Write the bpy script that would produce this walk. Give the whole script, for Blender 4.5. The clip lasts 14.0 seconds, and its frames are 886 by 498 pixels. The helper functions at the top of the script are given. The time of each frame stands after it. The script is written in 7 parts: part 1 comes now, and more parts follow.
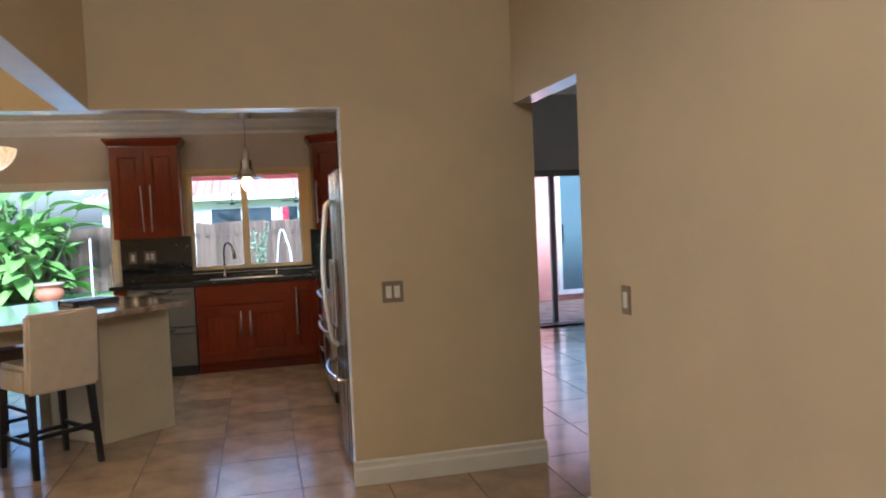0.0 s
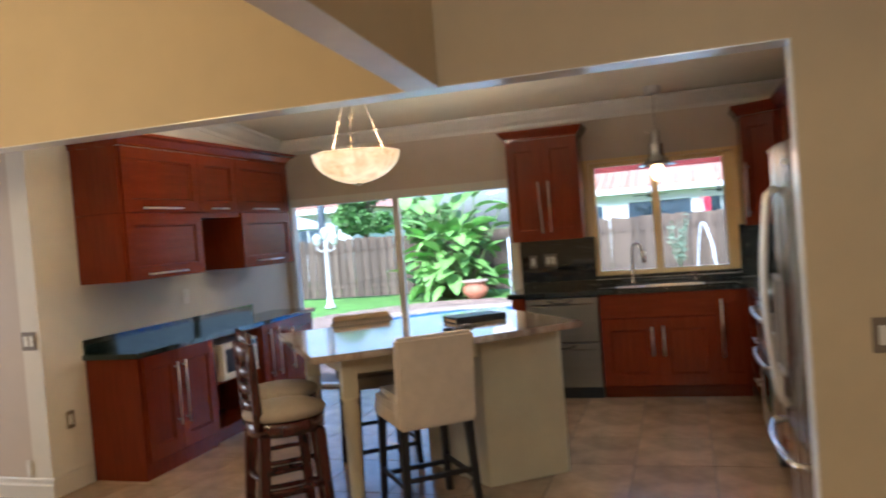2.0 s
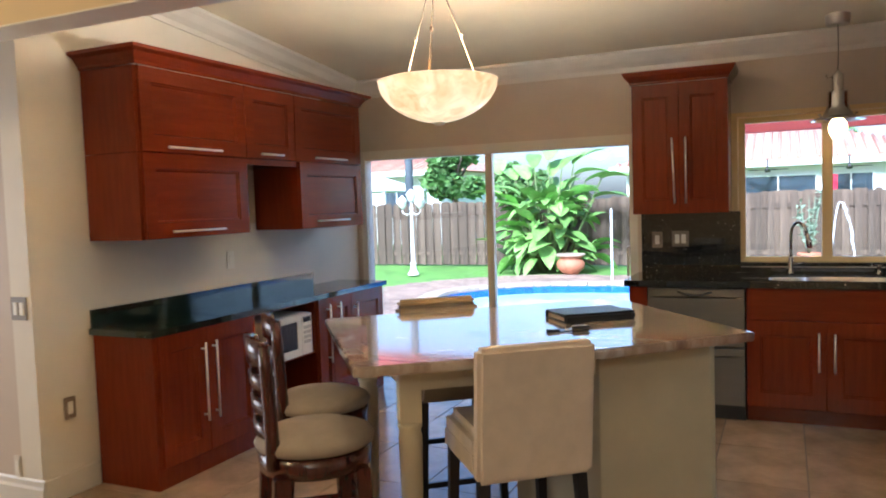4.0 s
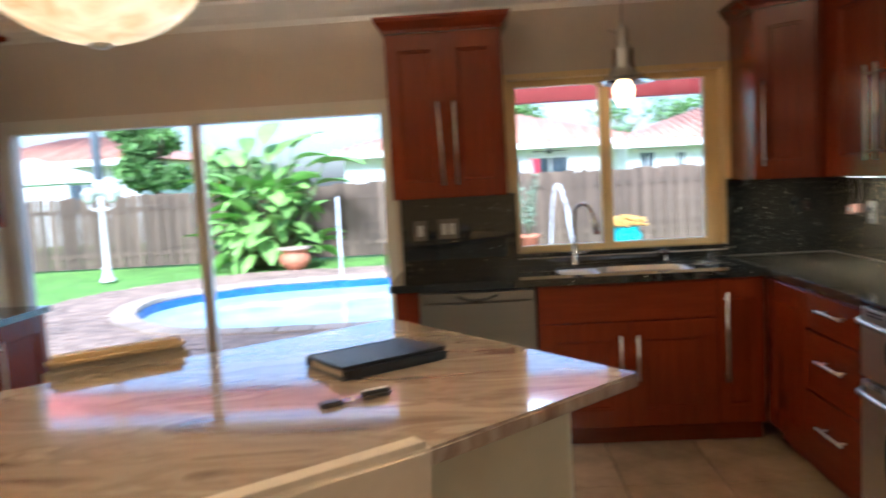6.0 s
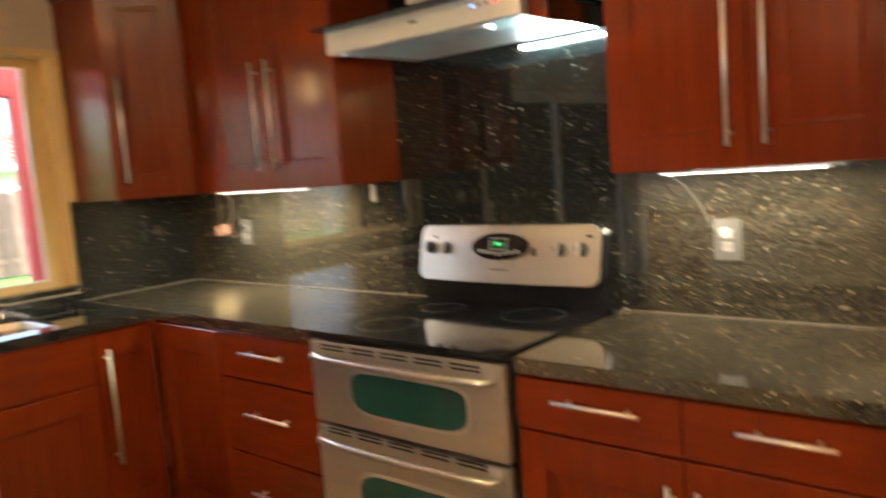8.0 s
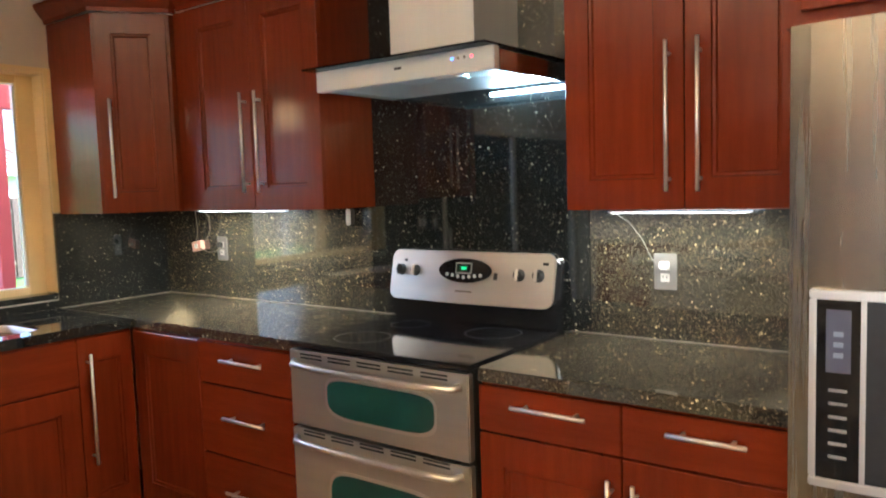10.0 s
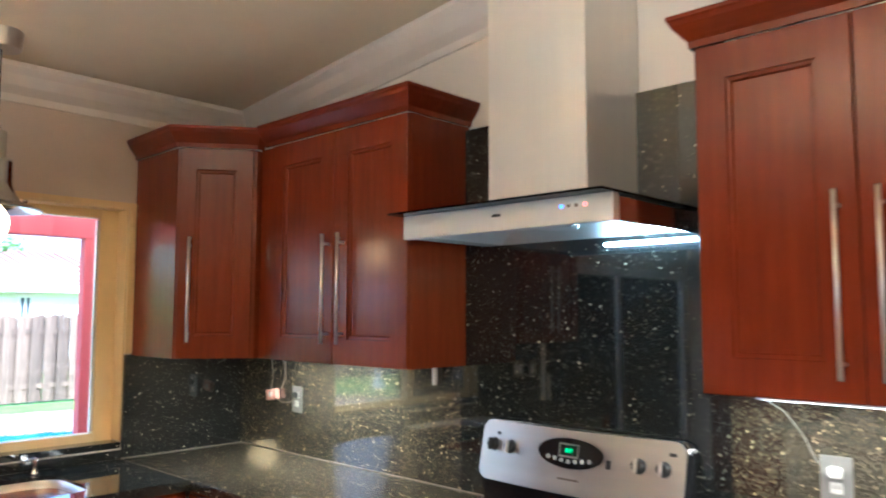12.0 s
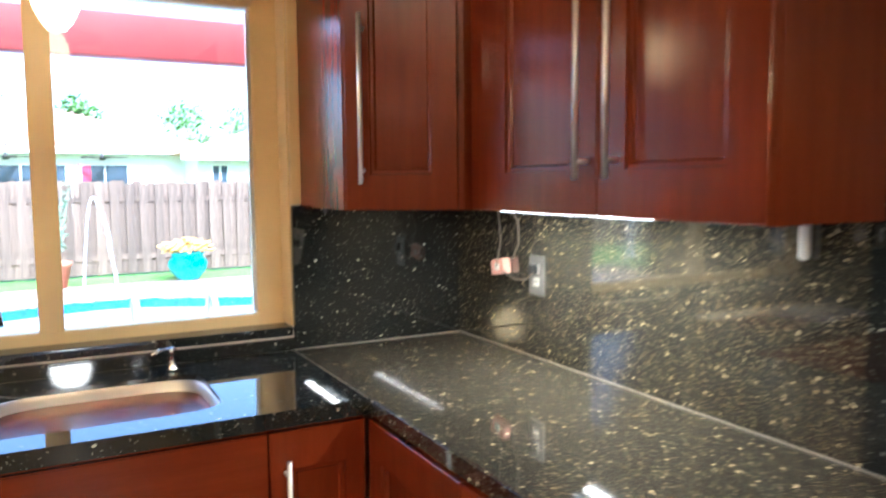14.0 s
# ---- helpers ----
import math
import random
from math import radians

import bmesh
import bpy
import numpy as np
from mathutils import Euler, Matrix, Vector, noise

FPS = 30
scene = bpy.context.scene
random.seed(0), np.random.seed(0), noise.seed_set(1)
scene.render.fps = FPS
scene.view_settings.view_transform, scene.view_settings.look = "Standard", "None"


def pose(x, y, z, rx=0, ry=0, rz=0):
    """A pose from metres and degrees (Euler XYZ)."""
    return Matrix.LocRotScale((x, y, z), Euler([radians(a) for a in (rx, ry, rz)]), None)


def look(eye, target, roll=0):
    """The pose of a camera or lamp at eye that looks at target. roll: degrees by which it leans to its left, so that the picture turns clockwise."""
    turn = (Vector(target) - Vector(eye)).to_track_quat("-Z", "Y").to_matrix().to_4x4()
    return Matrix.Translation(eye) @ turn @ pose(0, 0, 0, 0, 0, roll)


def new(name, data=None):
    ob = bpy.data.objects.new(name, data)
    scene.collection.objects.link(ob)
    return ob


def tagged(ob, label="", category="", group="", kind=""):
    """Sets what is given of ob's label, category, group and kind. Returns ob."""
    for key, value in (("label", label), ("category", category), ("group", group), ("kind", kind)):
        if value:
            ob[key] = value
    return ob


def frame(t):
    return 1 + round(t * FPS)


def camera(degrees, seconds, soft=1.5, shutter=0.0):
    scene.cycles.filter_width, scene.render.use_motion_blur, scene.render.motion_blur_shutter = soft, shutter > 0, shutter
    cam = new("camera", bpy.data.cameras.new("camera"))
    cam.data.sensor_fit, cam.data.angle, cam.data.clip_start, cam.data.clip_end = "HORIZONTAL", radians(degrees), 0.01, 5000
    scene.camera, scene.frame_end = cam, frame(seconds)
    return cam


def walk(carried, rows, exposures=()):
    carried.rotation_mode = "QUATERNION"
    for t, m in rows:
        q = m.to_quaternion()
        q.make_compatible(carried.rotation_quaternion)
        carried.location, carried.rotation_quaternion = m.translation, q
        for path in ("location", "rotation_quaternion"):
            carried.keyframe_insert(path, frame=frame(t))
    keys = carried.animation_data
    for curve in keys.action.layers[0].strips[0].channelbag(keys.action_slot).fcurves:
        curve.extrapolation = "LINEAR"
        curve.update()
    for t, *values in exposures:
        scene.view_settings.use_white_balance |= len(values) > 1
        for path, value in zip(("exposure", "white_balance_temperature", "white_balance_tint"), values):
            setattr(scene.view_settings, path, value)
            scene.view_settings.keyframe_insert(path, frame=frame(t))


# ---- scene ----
cam = camera(60.9, 14.0, soft=1.9, shutter=0.5)
PATH = [
    (0, (0.504, 0.93, 1.473), (0.975, 2.872, 1.379), -2.5),
    (0.5, (0.573, 1.254, 1.482), (0.911, 3.223, 1.388), -2.7),
    (1, (0.669, 1.623, 1.501), (0.654, 3.621, 1.423), -3.4),
    (1.5, (0.629, 1.939, 1.487), (0.306, 3.911, 1.42), -3.6),
    (2, (0.562, 2.231, 1.511), (-0.041, 4.137, 1.463), -4.5),
    (2.5, (0.439, 2.581, 1.504), (-0.369, 4.409, 1.446), -2.7),
    (2.7, (0.407, 2.674, 1.515), (-0.506, 4.629, 1.422), -1.9),
    (4.8, (-0.167, 3.994, 1.459), (-0.991, 5.984, 1.303), -1.3),
    (5, (-0.235, 4.13, 1.461), (-0.892, 6.013, 1.311), -2.6),
    (5.5, (-0.342, 4.393, 1.414), (-0.821, 6.33, 1.264), -1.9),
    (6, (-0.396, 4.69, 1.452), (-0.503, 6.679, 1.27), -3.2),
    (6.5, (-0.483, 5.057, 1.465), (-0.175, 7.021, 1.253), -4.7),
    (7, (-0.527, 5.338, 1.491), (0.013, 7.254, 1.294), -3.9),
    (7.5, (-0.454, 5.582, 1.446), (0.523, 7.319, 1.281), -2.9),
    (8, (-0.498, 5.703, 1.418), (1.018, 6.986, 1.19), -4.4),
    (8.2, (-0.513, 5.711, 1.408), (1.207, 6.983, 1.106), -4.6),
    (10.3, (-0.771, 5.571, 1.461), (0.955, 6.865, 1.340), -0.6),
    (10.5, (-0.778, 5.563, 1.478), (0.811, 6.777, 1.444), 0.2),
    (11, (-0.758, 5.564, 1.529), (0.807, 6.806, 1.616), 1.0),
    (11.5, (-0.634, 5.679, 1.55), (0.895, 6.959, 1.703), 0.5),
    (12, (-0.434, 5.844, 1.553), (1.012, 7.216, 1.722), 0.1),
    (12.5, (-0.163, 6.022, 1.576), (1.096, 7.569, 1.728), 0.9),
    (13, (0.042, 6.291, 1.522), (1.181, 7.931, 1.633), 1.9),
    (13.5, (0.222, 6.598, 1.488), (1.278, 8.297, 1.471), 1.5),
    (14, (0.358, 6.907, 1.434), (1.293, 8.666, 1.258), -0.5),
]
EXPOSURES = [(0, 2.15, 4800, 10), (1, 2.2, 4900, 10), (2.5, 2.15, 5000, 10), (5, 2.35, 5100, 10), (6.5, 2.25, 5150, 10), (7.2, 2.55, 5800, 10), (7.7, 3.0, 6100, 10), (8.2, 3.15, 6300, 10), (10.5, 3.2, 4900, 10), (12.5, 3.25, 4850, 10), (13.3, 3.25, 4850, 10), (14, 3.25, 4850, 10)]
walk(cam, [(t, look(eye, target, roll)) for t, eye, target, roll in PATH], EXPOSURES)

# ---- world and light ----
sky = bpy.data.worlds.new("sky")
scene.world = sky
sky.use_nodes = True
_n = sky.node_tree.nodes
_s = _n.new("ShaderNodeTexSky")
_s.sky_type, _s.sun_disc, _s.sun_elevation, _s.sun_rotation = "NISHITA", False, radians(55), radians(200)
_s.dust_density, _s.air_density = 3.0, 1.0
_n["Background"].inputs["Strength"].default_value = 0.098
sky.node_tree.links.new(_s.outputs[0], _n["Background"].inputs["Color"])



def lamp(name, kind, m, power, colour, size=0.1, size_y=0.0, spread=None):
    d = bpy.data.lights.new(name, kind)
    d.energy, d.color = power, colour
    if kind == "AREA":
        d.shape, d.size, d.size_y = "RECTANGLE", size, size_y or size
        if spread:
            d.spread = radians(spread)
    elif kind == "SUN":
        d.angle = radians(size)
    else:
        d.shadow_soft_size = size
    ob = new(name, d)
    ob.matrix_world = m
    return ob


WARM = (1.0, 0.74, 0.44)
lamp("sun", "SUN", look((2, -8, 14), (0, 10, 0)), 2.1, (1.0, 0.97, 0.92), 12)
lamp("bulb_light", "POINT", pose(0.41, 8.9, 1.90), 56, (1.0, 0.62, 0.25), 0.045)
lamp("bowl_light", "POINT", pose(-1.355, 6.62, 1.985), 29, (1.0, 0.79, 0.54), 0.05)
lamp("hood_light", "AREA", look((1.600, 6.94, 1.763), (1.25, 7.14, 1.80)), 0.5, (0.55, 0.93, 1.0), 0.30, 0.012)
lamp("passage_daylight", "AREA", look((4.4, 9.78, 1.0), (4.2, 5.0, 2.9)), 2.2, (0.92, 0.95, 1.0), 3.2, 1.7)
lamp("strip_light_a", "AREA", pose(1.45, 8.35, 1.346), 1.6, (1.0, 0.86, 0.62), 0.03, 0.7)
lamp("strip_light_b", "AREA", pose(1.50, 6.38, 1.328), 0.6, (1.0, 0.86, 0.62), 0.03, 0.6)
# Unseen panel added above the porch beam, adds sky light to the kitchen.
lamp("porch_sky_fill", "AREA", look((0.35, 10.85, 2.66), (-2.6, 7.8, 1.0)), 6, (0.86, 0.94, 1.0), 2.2, 0.5)
# Added fill without a fixture, brightens the living-room walls.
lamp("living_fill", "POINT", pose(0.6, 0.2, 2.9), 22, (1.0, 0.86, 0.64), 0.25)
# Unseen panel added at the solid west wall, in place of window light.
lamp("living_west_fill", "AREA", look((-6.9, 4.3, 1.4), (0, 3.0, 1.2)), 30, (1.0, 0.93, 0.82), 2.6, 2.1)
lamp("dining_light", "POINT", pose(-2.6, 3.0, 2.3), 19, (1.0, 0.66, 0.26), 0.2)


# ---- materials ----
def material(name, colour, rough=0.5, metal=0.0, scale=8.0, vary=0.15, bump=0.0, bump_scale=60.0, stretch=(1, 1, 1), coat=0.0, spec=0.5, rand=0.0, colour2=None, object_rand=0.0):
    m = bpy.data.materials.new(name)
    m.use_nodes = True
    nt = m.node_tree
    N, L = nt.nodes, nt.links
    b = N["Principled BSDF"]
    b.inputs["Roughness"].default_value = rough
    b.inputs["Metallic"].default_value = metal
    b.inputs["Coat Weight"].default_value = coat
    b.inputs["Coat Roughness"].default_value = 0.12
    b.inputs["Specular IOR Level"].default_value = spec
    tc = N.new("ShaderNodeTexCoord")
    mp = N.new("ShaderNodeMapping")
    mp.inputs["Scale"].default_value = stretch
    L.new(tc.outputs["Object"], mp.inputs["Vector"])
    nz = N.new("ShaderNodeTexNoise")
    nz.inputs["Scale"].default_value = scale
    nz.inputs["Detail"].default_value = 6
    nz.inputs["Roughness"].default_value = 0.6
    L.new(mp.outputs[0], nz.inputs["Vector"])
    c2 = colour2 or tuple(c * (1 - vary) for c in colour)
    c1 = colour if colour2 else tuple(min(1, c * (1 + vary * 0.6)) for c in colour)
    ramp = N.new("ShaderNodeValToRGB")
    ramp.color_ramp.elements[0].position, ramp.color_ramp.elements[1].position = 0.32, 0.68
    ramp.color_ramp.elements[0].color, ramp.color_ramp.elements[1].color = (*c2, 1), (*c1, 1)
    L.new(nz.outputs["Fac"], ramp.inputs["Fac"])
    out = ramp.outputs[0]
    big = N.new("ShaderNodeTexNoise")
    big.inputs["Scale"].default_value = max(0.4, scale * 0.12)
    big.inputs["Detail"].default_value = 3
    L.new(tc.outputs["Object"], big.inputs["Vector"])
    hsv = N.new("ShaderNodeHueSaturation")
    mr = N.new("ShaderNodeMapRange")
    mr.inputs["To Min"].default_value, mr.inputs["To Max"].default_value = 1 - vary * 0.6, 1 + vary * 0.6
    L.new(big.outputs["Fac"], mr.inputs["Value"])
    L.new(out, hsv.inputs["Color"])
    value = mr.outputs[0]
    if rand or object_rand:
        info = N.new("ShaderNodeNewGeometry") if rand else N.new("ShaderNodeObjectInfo")
        r = N.new("ShaderNodeMapRange")
        k = rand or object_rand
        r.inputs["To Min"].default_value, r.inputs["To Max"].default_value = 1 - k, 1 + k
        L.new(info.outputs["Random Per Island" if rand else "Random"], r.inputs["Value"])
        mul = N.new("ShaderNodeMath")
        mul.operation = "MULTIPLY"
        L.new(value, mul.inputs[0])
        L.new(r.outputs[0], mul.inputs[1])
        value = mul.outputs[0]
    L.new(value, hsv.inputs["Value"])
    L.new(hsv.outputs[0], b.inputs["Base Color"])
    rr = N.new("ShaderNodeMapRange")
    rr.inputs["To Min"].default_value, rr.inputs["To Max"].default_value = max(0.02, rough * 0.8), min(1, rough * 1.2)
    L.new(nz.outputs["Fac"], rr.inputs["Value"])
    L.new(rr.outputs[0], b.inputs["Roughness"])
    if bump:
        bn = N.new("ShaderNodeTexNoise")
        bn.inputs["Scale"].default_value = bump_scale
        bn.inputs["Detail"].default_value = 4
        L.new(mp.outputs[0], bn.inputs["Vector"])
        bp = N.new("ShaderNodeBump")
        bp.inputs["Strength"].default_value = bump
        bp.inputs["Distance"].default_value = 0.01
        L.new(bn.outputs["Fac"], bp.inputs["Height"])
        L.new(bp.outputs[0], b.inputs["Normal"])
    return m


def glowing(name, colour, strength):
    m = bpy.data.materials.new(name)
    m.use_nodes = True
    b = m.node_tree.nodes["Principled BSDF"]
    b.inputs["Base Color"].default_value = (*colour, 1)
    b.inputs["Emission Color"].default_value = (*colour, 1)
    b.inputs["Emission Strength"].default_value = strength
    return m


def granite_material(name, base, fleck, amount, rough=0.035, ground=None, ior=1.54):
    """Polished speckled stone: a mottled ground and angular shining flecks of three sizes."""
    m = material(name, base, rough, scale=150, vary=0.7, spec=0.8, colour2=ground)
    N, L = m.node_tree.nodes, m.node_tree.links
    b = N["Principled BSDF"]
    b.inputs["IOR"].default_value = ior
    src = b.inputs["Base Color"].links[0].from_socket
    tc = N.new("ShaderNodeTexCoord")
    warp = N.new("ShaderNodeTexNoise")
    warp.inputs["Scale"].default_value = 60
    L.new(tc.outputs["Object"], warp.inputs["Vector"])
    mixv = N.new("ShaderNodeMix")
    mixv.data_type = "VECTOR"
    mixv.inputs["Factor"].default_value = 0.012
    L.new(tc.outputs["Object"], mixv.inputs["A"])
    L.new(warp.outputs["Color"], mixv.inputs["B"])
    for size, cut, k in ((175, amount * 0.35, 1.0), (240, amount * 1.3, 0.32), (320, amount * 1.8, 0.24)):
        v = N.new("ShaderNodeTexVoronoi")
        v.inputs["Scale"].default_value = size
        L.new(mixv.outputs["Result"], v.inputs["Vector"])
        sep = N.new("ShaderNodeSeparateColor")
        L.new(v.outputs["Color"], sep.inputs[0])
        lt = N.new("ShaderNodeMath")
        lt.operation = "LESS_THAN"
        lt.inputs[1].default_value = cut
        L.new(sep.outputs[0], lt.inputs[0])
        tone = N.new("ShaderNodeMapRange")
        tone.inputs["To Min"].default_value, tone.inputs["To Max"].default_value = 0.35 * k, 1.1 * k
        L.new(sep.outputs[1], tone.inputs["Value"])
        col = N.new("ShaderNodeVectorMath")
        col.operation = "SCALE"
        col.inputs[0].default_value = fleck
        L.new(tone.outputs[0], col.inputs["Scale"])
        mix = N.new("ShaderNodeMix")
        mix.data_type = "RGBA"
        L.new(lt.outputs[0], mix.inputs["Factor"])
        L.new(src, mix.inputs["A"])
        L.new(col.outputs[0], mix.inputs["B"])
        src = mix.outputs["Result"]
    L.new(src, b.inputs["Base Color"])
    return m


def marble_material(name):
    """Honed veined stone: long wavy bands of tan, grey and rust."""
    m = material(name, (0.50, 0.40, 0.32), 0.06, scale=3, vary=0.2, coat=0.5, spec=0.8)
    N, L = m.node_tree.nodes, m.node_tree.links
    b = N["Principled BSDF"]
    b.inputs["IOR"].default_value = 1.7
    tc = N.new("ShaderNodeTexCoord")
    mp = N.new("ShaderNodeMapping")
    mp.inputs["Scale"].default_value = (1.0, 3.6, 1.0)
    mp.inputs["Rotation"].default_value = (0, 0, radians(-12))
    L.new(tc.outputs["Object"], mp.inputs["Vector"])
    nz = N.new("ShaderNodeTexNoise")
    nz.inputs["Scale"].default_value, nz.inputs["Detail"].default_value, nz.inputs["Distortion"].default_value = 1.9, 9, 1.3
    L.new(mp.outputs[0], nz.inputs["Vector"])
    ramp = N.new("ShaderNodeValToRGB")
    e = ramp.color_ramp.elements
    e[0].position, e[0].color = 0.30, (0.19, 0.13, 0.10, 1)
    e[1].position, e[1].color = 0.75, (0.50, 0.42, 0.34, 1)
    for p, c in ((0.40, (0.31, 0.23, 0.175, 1)), (0.46, (0.42, 0.34, 0.27, 1)), (0.55, (0.34, 0.26, 0.20, 1)), (0.60, (0.47, 0.39, 0.31, 1))):
        x = e.new(p)
        x.color = c
    L.new(nz.outputs["Fac"], ramp.inputs["Fac"])
    L.new(ramp.outputs[0], b.inputs["Base Color"])
    return m


def glass_material(name, tint=(1, 1, 1)):
    m = bpy.data.materials.new(name)
    m.use_nodes = True
    N, L = m.node_tree.nodes, m.node_tree.links
    N.remove(N["Principled BSDF"])
    tr, gl, mix, fr = N.new("ShaderNodeBsdfTransparent"), N.new("ShaderNodeBsdfGlossy"), N.new("ShaderNodeMixShader"), N.new("ShaderNodeFresnel")
    tr.inputs[0].default_value = (*tint, 1)
    gl.inputs["Roughness"].default_value = 0.02
    fr.inputs["IOR"].default_value = 1.45
    L.new(fr.outputs[0], mix.inputs[0])
    L.new(tr.outputs[0], mix.inputs[1])
    L.new(gl.outputs[0], mix.inputs[2])
    L.new(mix.outputs[0], N["Material Output"].inputs["Surface"])
    return m


M_WALL = material("painted wall tan", (0.54, 0.46, 0.38), 0.6, scale=3, vary=0.05, bump=0.12, bump_scale=120)
M_WALL_LIVING = material("painted wall sand", (0.575, 0.468, 0.305), 0.6, scale=3, vary=0.05, bump=0.12, bump_scale=120)
M_WALL_WHITE = material("painted wall cream", (0.68, 0.64, 0.56), 0.6, scale=3, vary=0.05, bump=0.10, bump_scale=120)
M_CEIL = material("ceiling paint", (0.82, 0.75, 0.57), 0.7, scale=2, vary=0.06, bump=0.1, bump_scale=90)
M_TRIM = material("white trim paint", (0.66, 0.63, 0.57), 0.35, scale=5, vary=0.05)
M_CREAM = material("cream window paint", (0.70, 0.52, 0.25), 0.4, scale=5, vary=0.06)
M_CHERRY = material("cherry stained wood", (0.155, 0.022, 0.004), 0.21, scale=4, vary=0.15, stretch=(9, 9, 0.8), coat=0.14, spec=0.22)
M_CHERRY_H = material("cherry stained wood across", (0.155, 0.022, 0.004), 0.21, scale=4, vary=0.15, stretch=(0.8, 9, 9), coat=0.14, spec=0.22)
M_DARKWOOD = material("mahogany stool wood", (0.055, 0.010, 0.006), 0.24, scale=6, vary=0.4, stretch=(6, 6, 1), coat=0.35)
M_STEEL = material("brushed steel", (0.72, 0.69, 0.64), 0.36, 0.85, scale=30, vary=0.04, stretch=(1, 1, 0.04))
M_HOOD = material("satin hood steel", (0.74, 0.73, 0.70), 0.42, 0.6, scale=30, vary=0.03, stretch=(1, 1, 0.04))
M_STEEL_H = material("brushed steel across", (0.58, 0.55, 0.50), 0.32, 0.88, scale=30, vary=0.05, stretch=(0.04, 1, 1))
M_FRIDGE = material("fridge steel", (0.40, 0.365, 0.30), 0.27, 1.0, scale=30, vary=0.1, stretch=(1, 1, 0.03))
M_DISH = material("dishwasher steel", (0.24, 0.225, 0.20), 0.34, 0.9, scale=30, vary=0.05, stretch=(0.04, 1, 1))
M_SOCKET = material("dull steel plate", (0.30, 0.29, 0.27), 0.45, 0.7, scale=30, vary=0.05)
M_CAULK = material("pale caulk", (0.18, 0.155, 0.125), 0.7, scale=30, vary=0.15)
M_CHROME = material("polished metal", (0.62, 0.60, 0.57), 0.12, 1.0, scale=20, vary=0.05)
M_BLACK = material("black glass", (0.012, 0.012, 0.013), 0.07, scale=10, vary=0.1)
M_BLACKP = material("black plastic", (0.02, 0.02, 0.02), 0.35, scale=40, vary=0.2)
# Teal of a window's reflection is put into the oven glass colour.
M_OVENGLASS = material("oven window glass", (0.013, 0.062, 0.056), 0.05, scale=8, vary=0.2)
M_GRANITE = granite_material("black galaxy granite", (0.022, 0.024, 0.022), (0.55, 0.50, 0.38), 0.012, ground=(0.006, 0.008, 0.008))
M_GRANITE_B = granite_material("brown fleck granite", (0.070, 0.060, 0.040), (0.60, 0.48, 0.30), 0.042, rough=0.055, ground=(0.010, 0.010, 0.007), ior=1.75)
M_GRANITE_G = granite_material("green black granite", (0.018, 0.034, 0.030), (0.12, 0.17, 0.14), 0.03, ground=(0.006, 0.012, 0.010))
M_MARBLE = marble_material("veined tan marble")
M_TILE = material("ceramic floor tile", (0.36, 0.25, 0.16), 0.17, scale=4, vary=0.28, bump=0.05, bump_scale=30, object_rand=0.10)
M_GROUT = material("floor grout", (0.13, 0.095, 0.065), 0.8, scale=30, vary=0.2)
M_ISLAND = material("island cream paint", (0.60, 0.53, 0.36), 0.5, scale=4, vary=0.07, bump=0.05, bump_scale=60)
M_LINEN = material("white slipcover linen", (0.66, 0.57, 0.47), 0.85, scale=12, vary=0.08, bump=0.25, bump_scale=300)
M_SEAT = material("taupe seat fabric", (0.30, 0.245, 0.19), 0.8, scale=12, vary=0.12, bump=0.3, bump_scale=250)
M_TANBACK = material("tan leather back", (0.55, 0.40, 0.22), 0.5, scale=10, vary=0.12)
M_PLASTIC = material("white plastic", (0.75, 0.73, 0.68), 0.4, scale=20, vary=0.04)
M_ROD = material("dull bronze rod", (0.16, 0.13, 0.09), 0.55, 0.3, scale=30, vary=0.1)
M_TAUPE = material("taupe aluminium frame", (0.34, 0.31, 0.26), 0.45, scale=12, vary=0.08)
M_PLATE = material("taupe switch plate", (0.20, 0.16, 0.12), 0.45, scale=20, vary=0.1)
M_PINK = material("pink salmon plastic", (0.75, 0.40, 0.30), 0.5, scale=20, vary=0.05)
M_LEATHER = material("black leather", (0.015, 0.017, 0.020), 0.32, scale=40, vary=0.2, bump=0.2, bump_scale=300)
M_PAPER = material("paper edges", (0.55, 0.42, 0.28), 0.8, scale=40, vary=0.15)
M_FENCE = material("weathered fence wood", (0.130, 0.092, 0.064), 0.85, scale=5, vary=0.45, stretch=(8, 8, 0.7), object_rand=0.30, bump=0.3, bump_scale=30)
M_GRASS = material("lawn", (0.13, 0.28, 0.045), 0.9, scale=3, vary=0.35, bump=0.6, bump_scale=60)
M_PAVER = material("clay pavers", (0.30, 0.215, 0.16), 0.8, scale=6, vary=0.25, rand=0.25, bump=0.3, bump_scale=80)
M_PAVERO = material("clay paver", (0.30, 0.215, 0.16), 0.8, scale=6, vary=0.25, object_rand=0.25, bump=0.3, bump_scale=80)
M_SAND = material("paver bedding", (0.22, 0.17, 0.12), 0.95, scale=20, vary=0.2)
M_COPING = material("pool coping", (0.42, 0.33, 0.25), 0.75, scale=8, vary=0.2, rand=0.12)
M_WATER = material("pool water", (0.50, 0.74, 0.80), 0.05, scale=1.2, vary=0.25, bump=0.35, bump_scale=3.5)
M_POOLTILE = material("blue pool tile", (0.03, 0.12, 0.38), 0.15, scale=14, vary=0.4)
M_LEAF = material("broad leaf green", (0.24, 0.45, 0.10), 0.45, scale=6, vary=0.3, object_rand=0.40)
M_LEAF2 = material("tree foliage", (0.12, 0.24, 0.06), 0.7, scale=6, vary=0.35, rand=0.5)
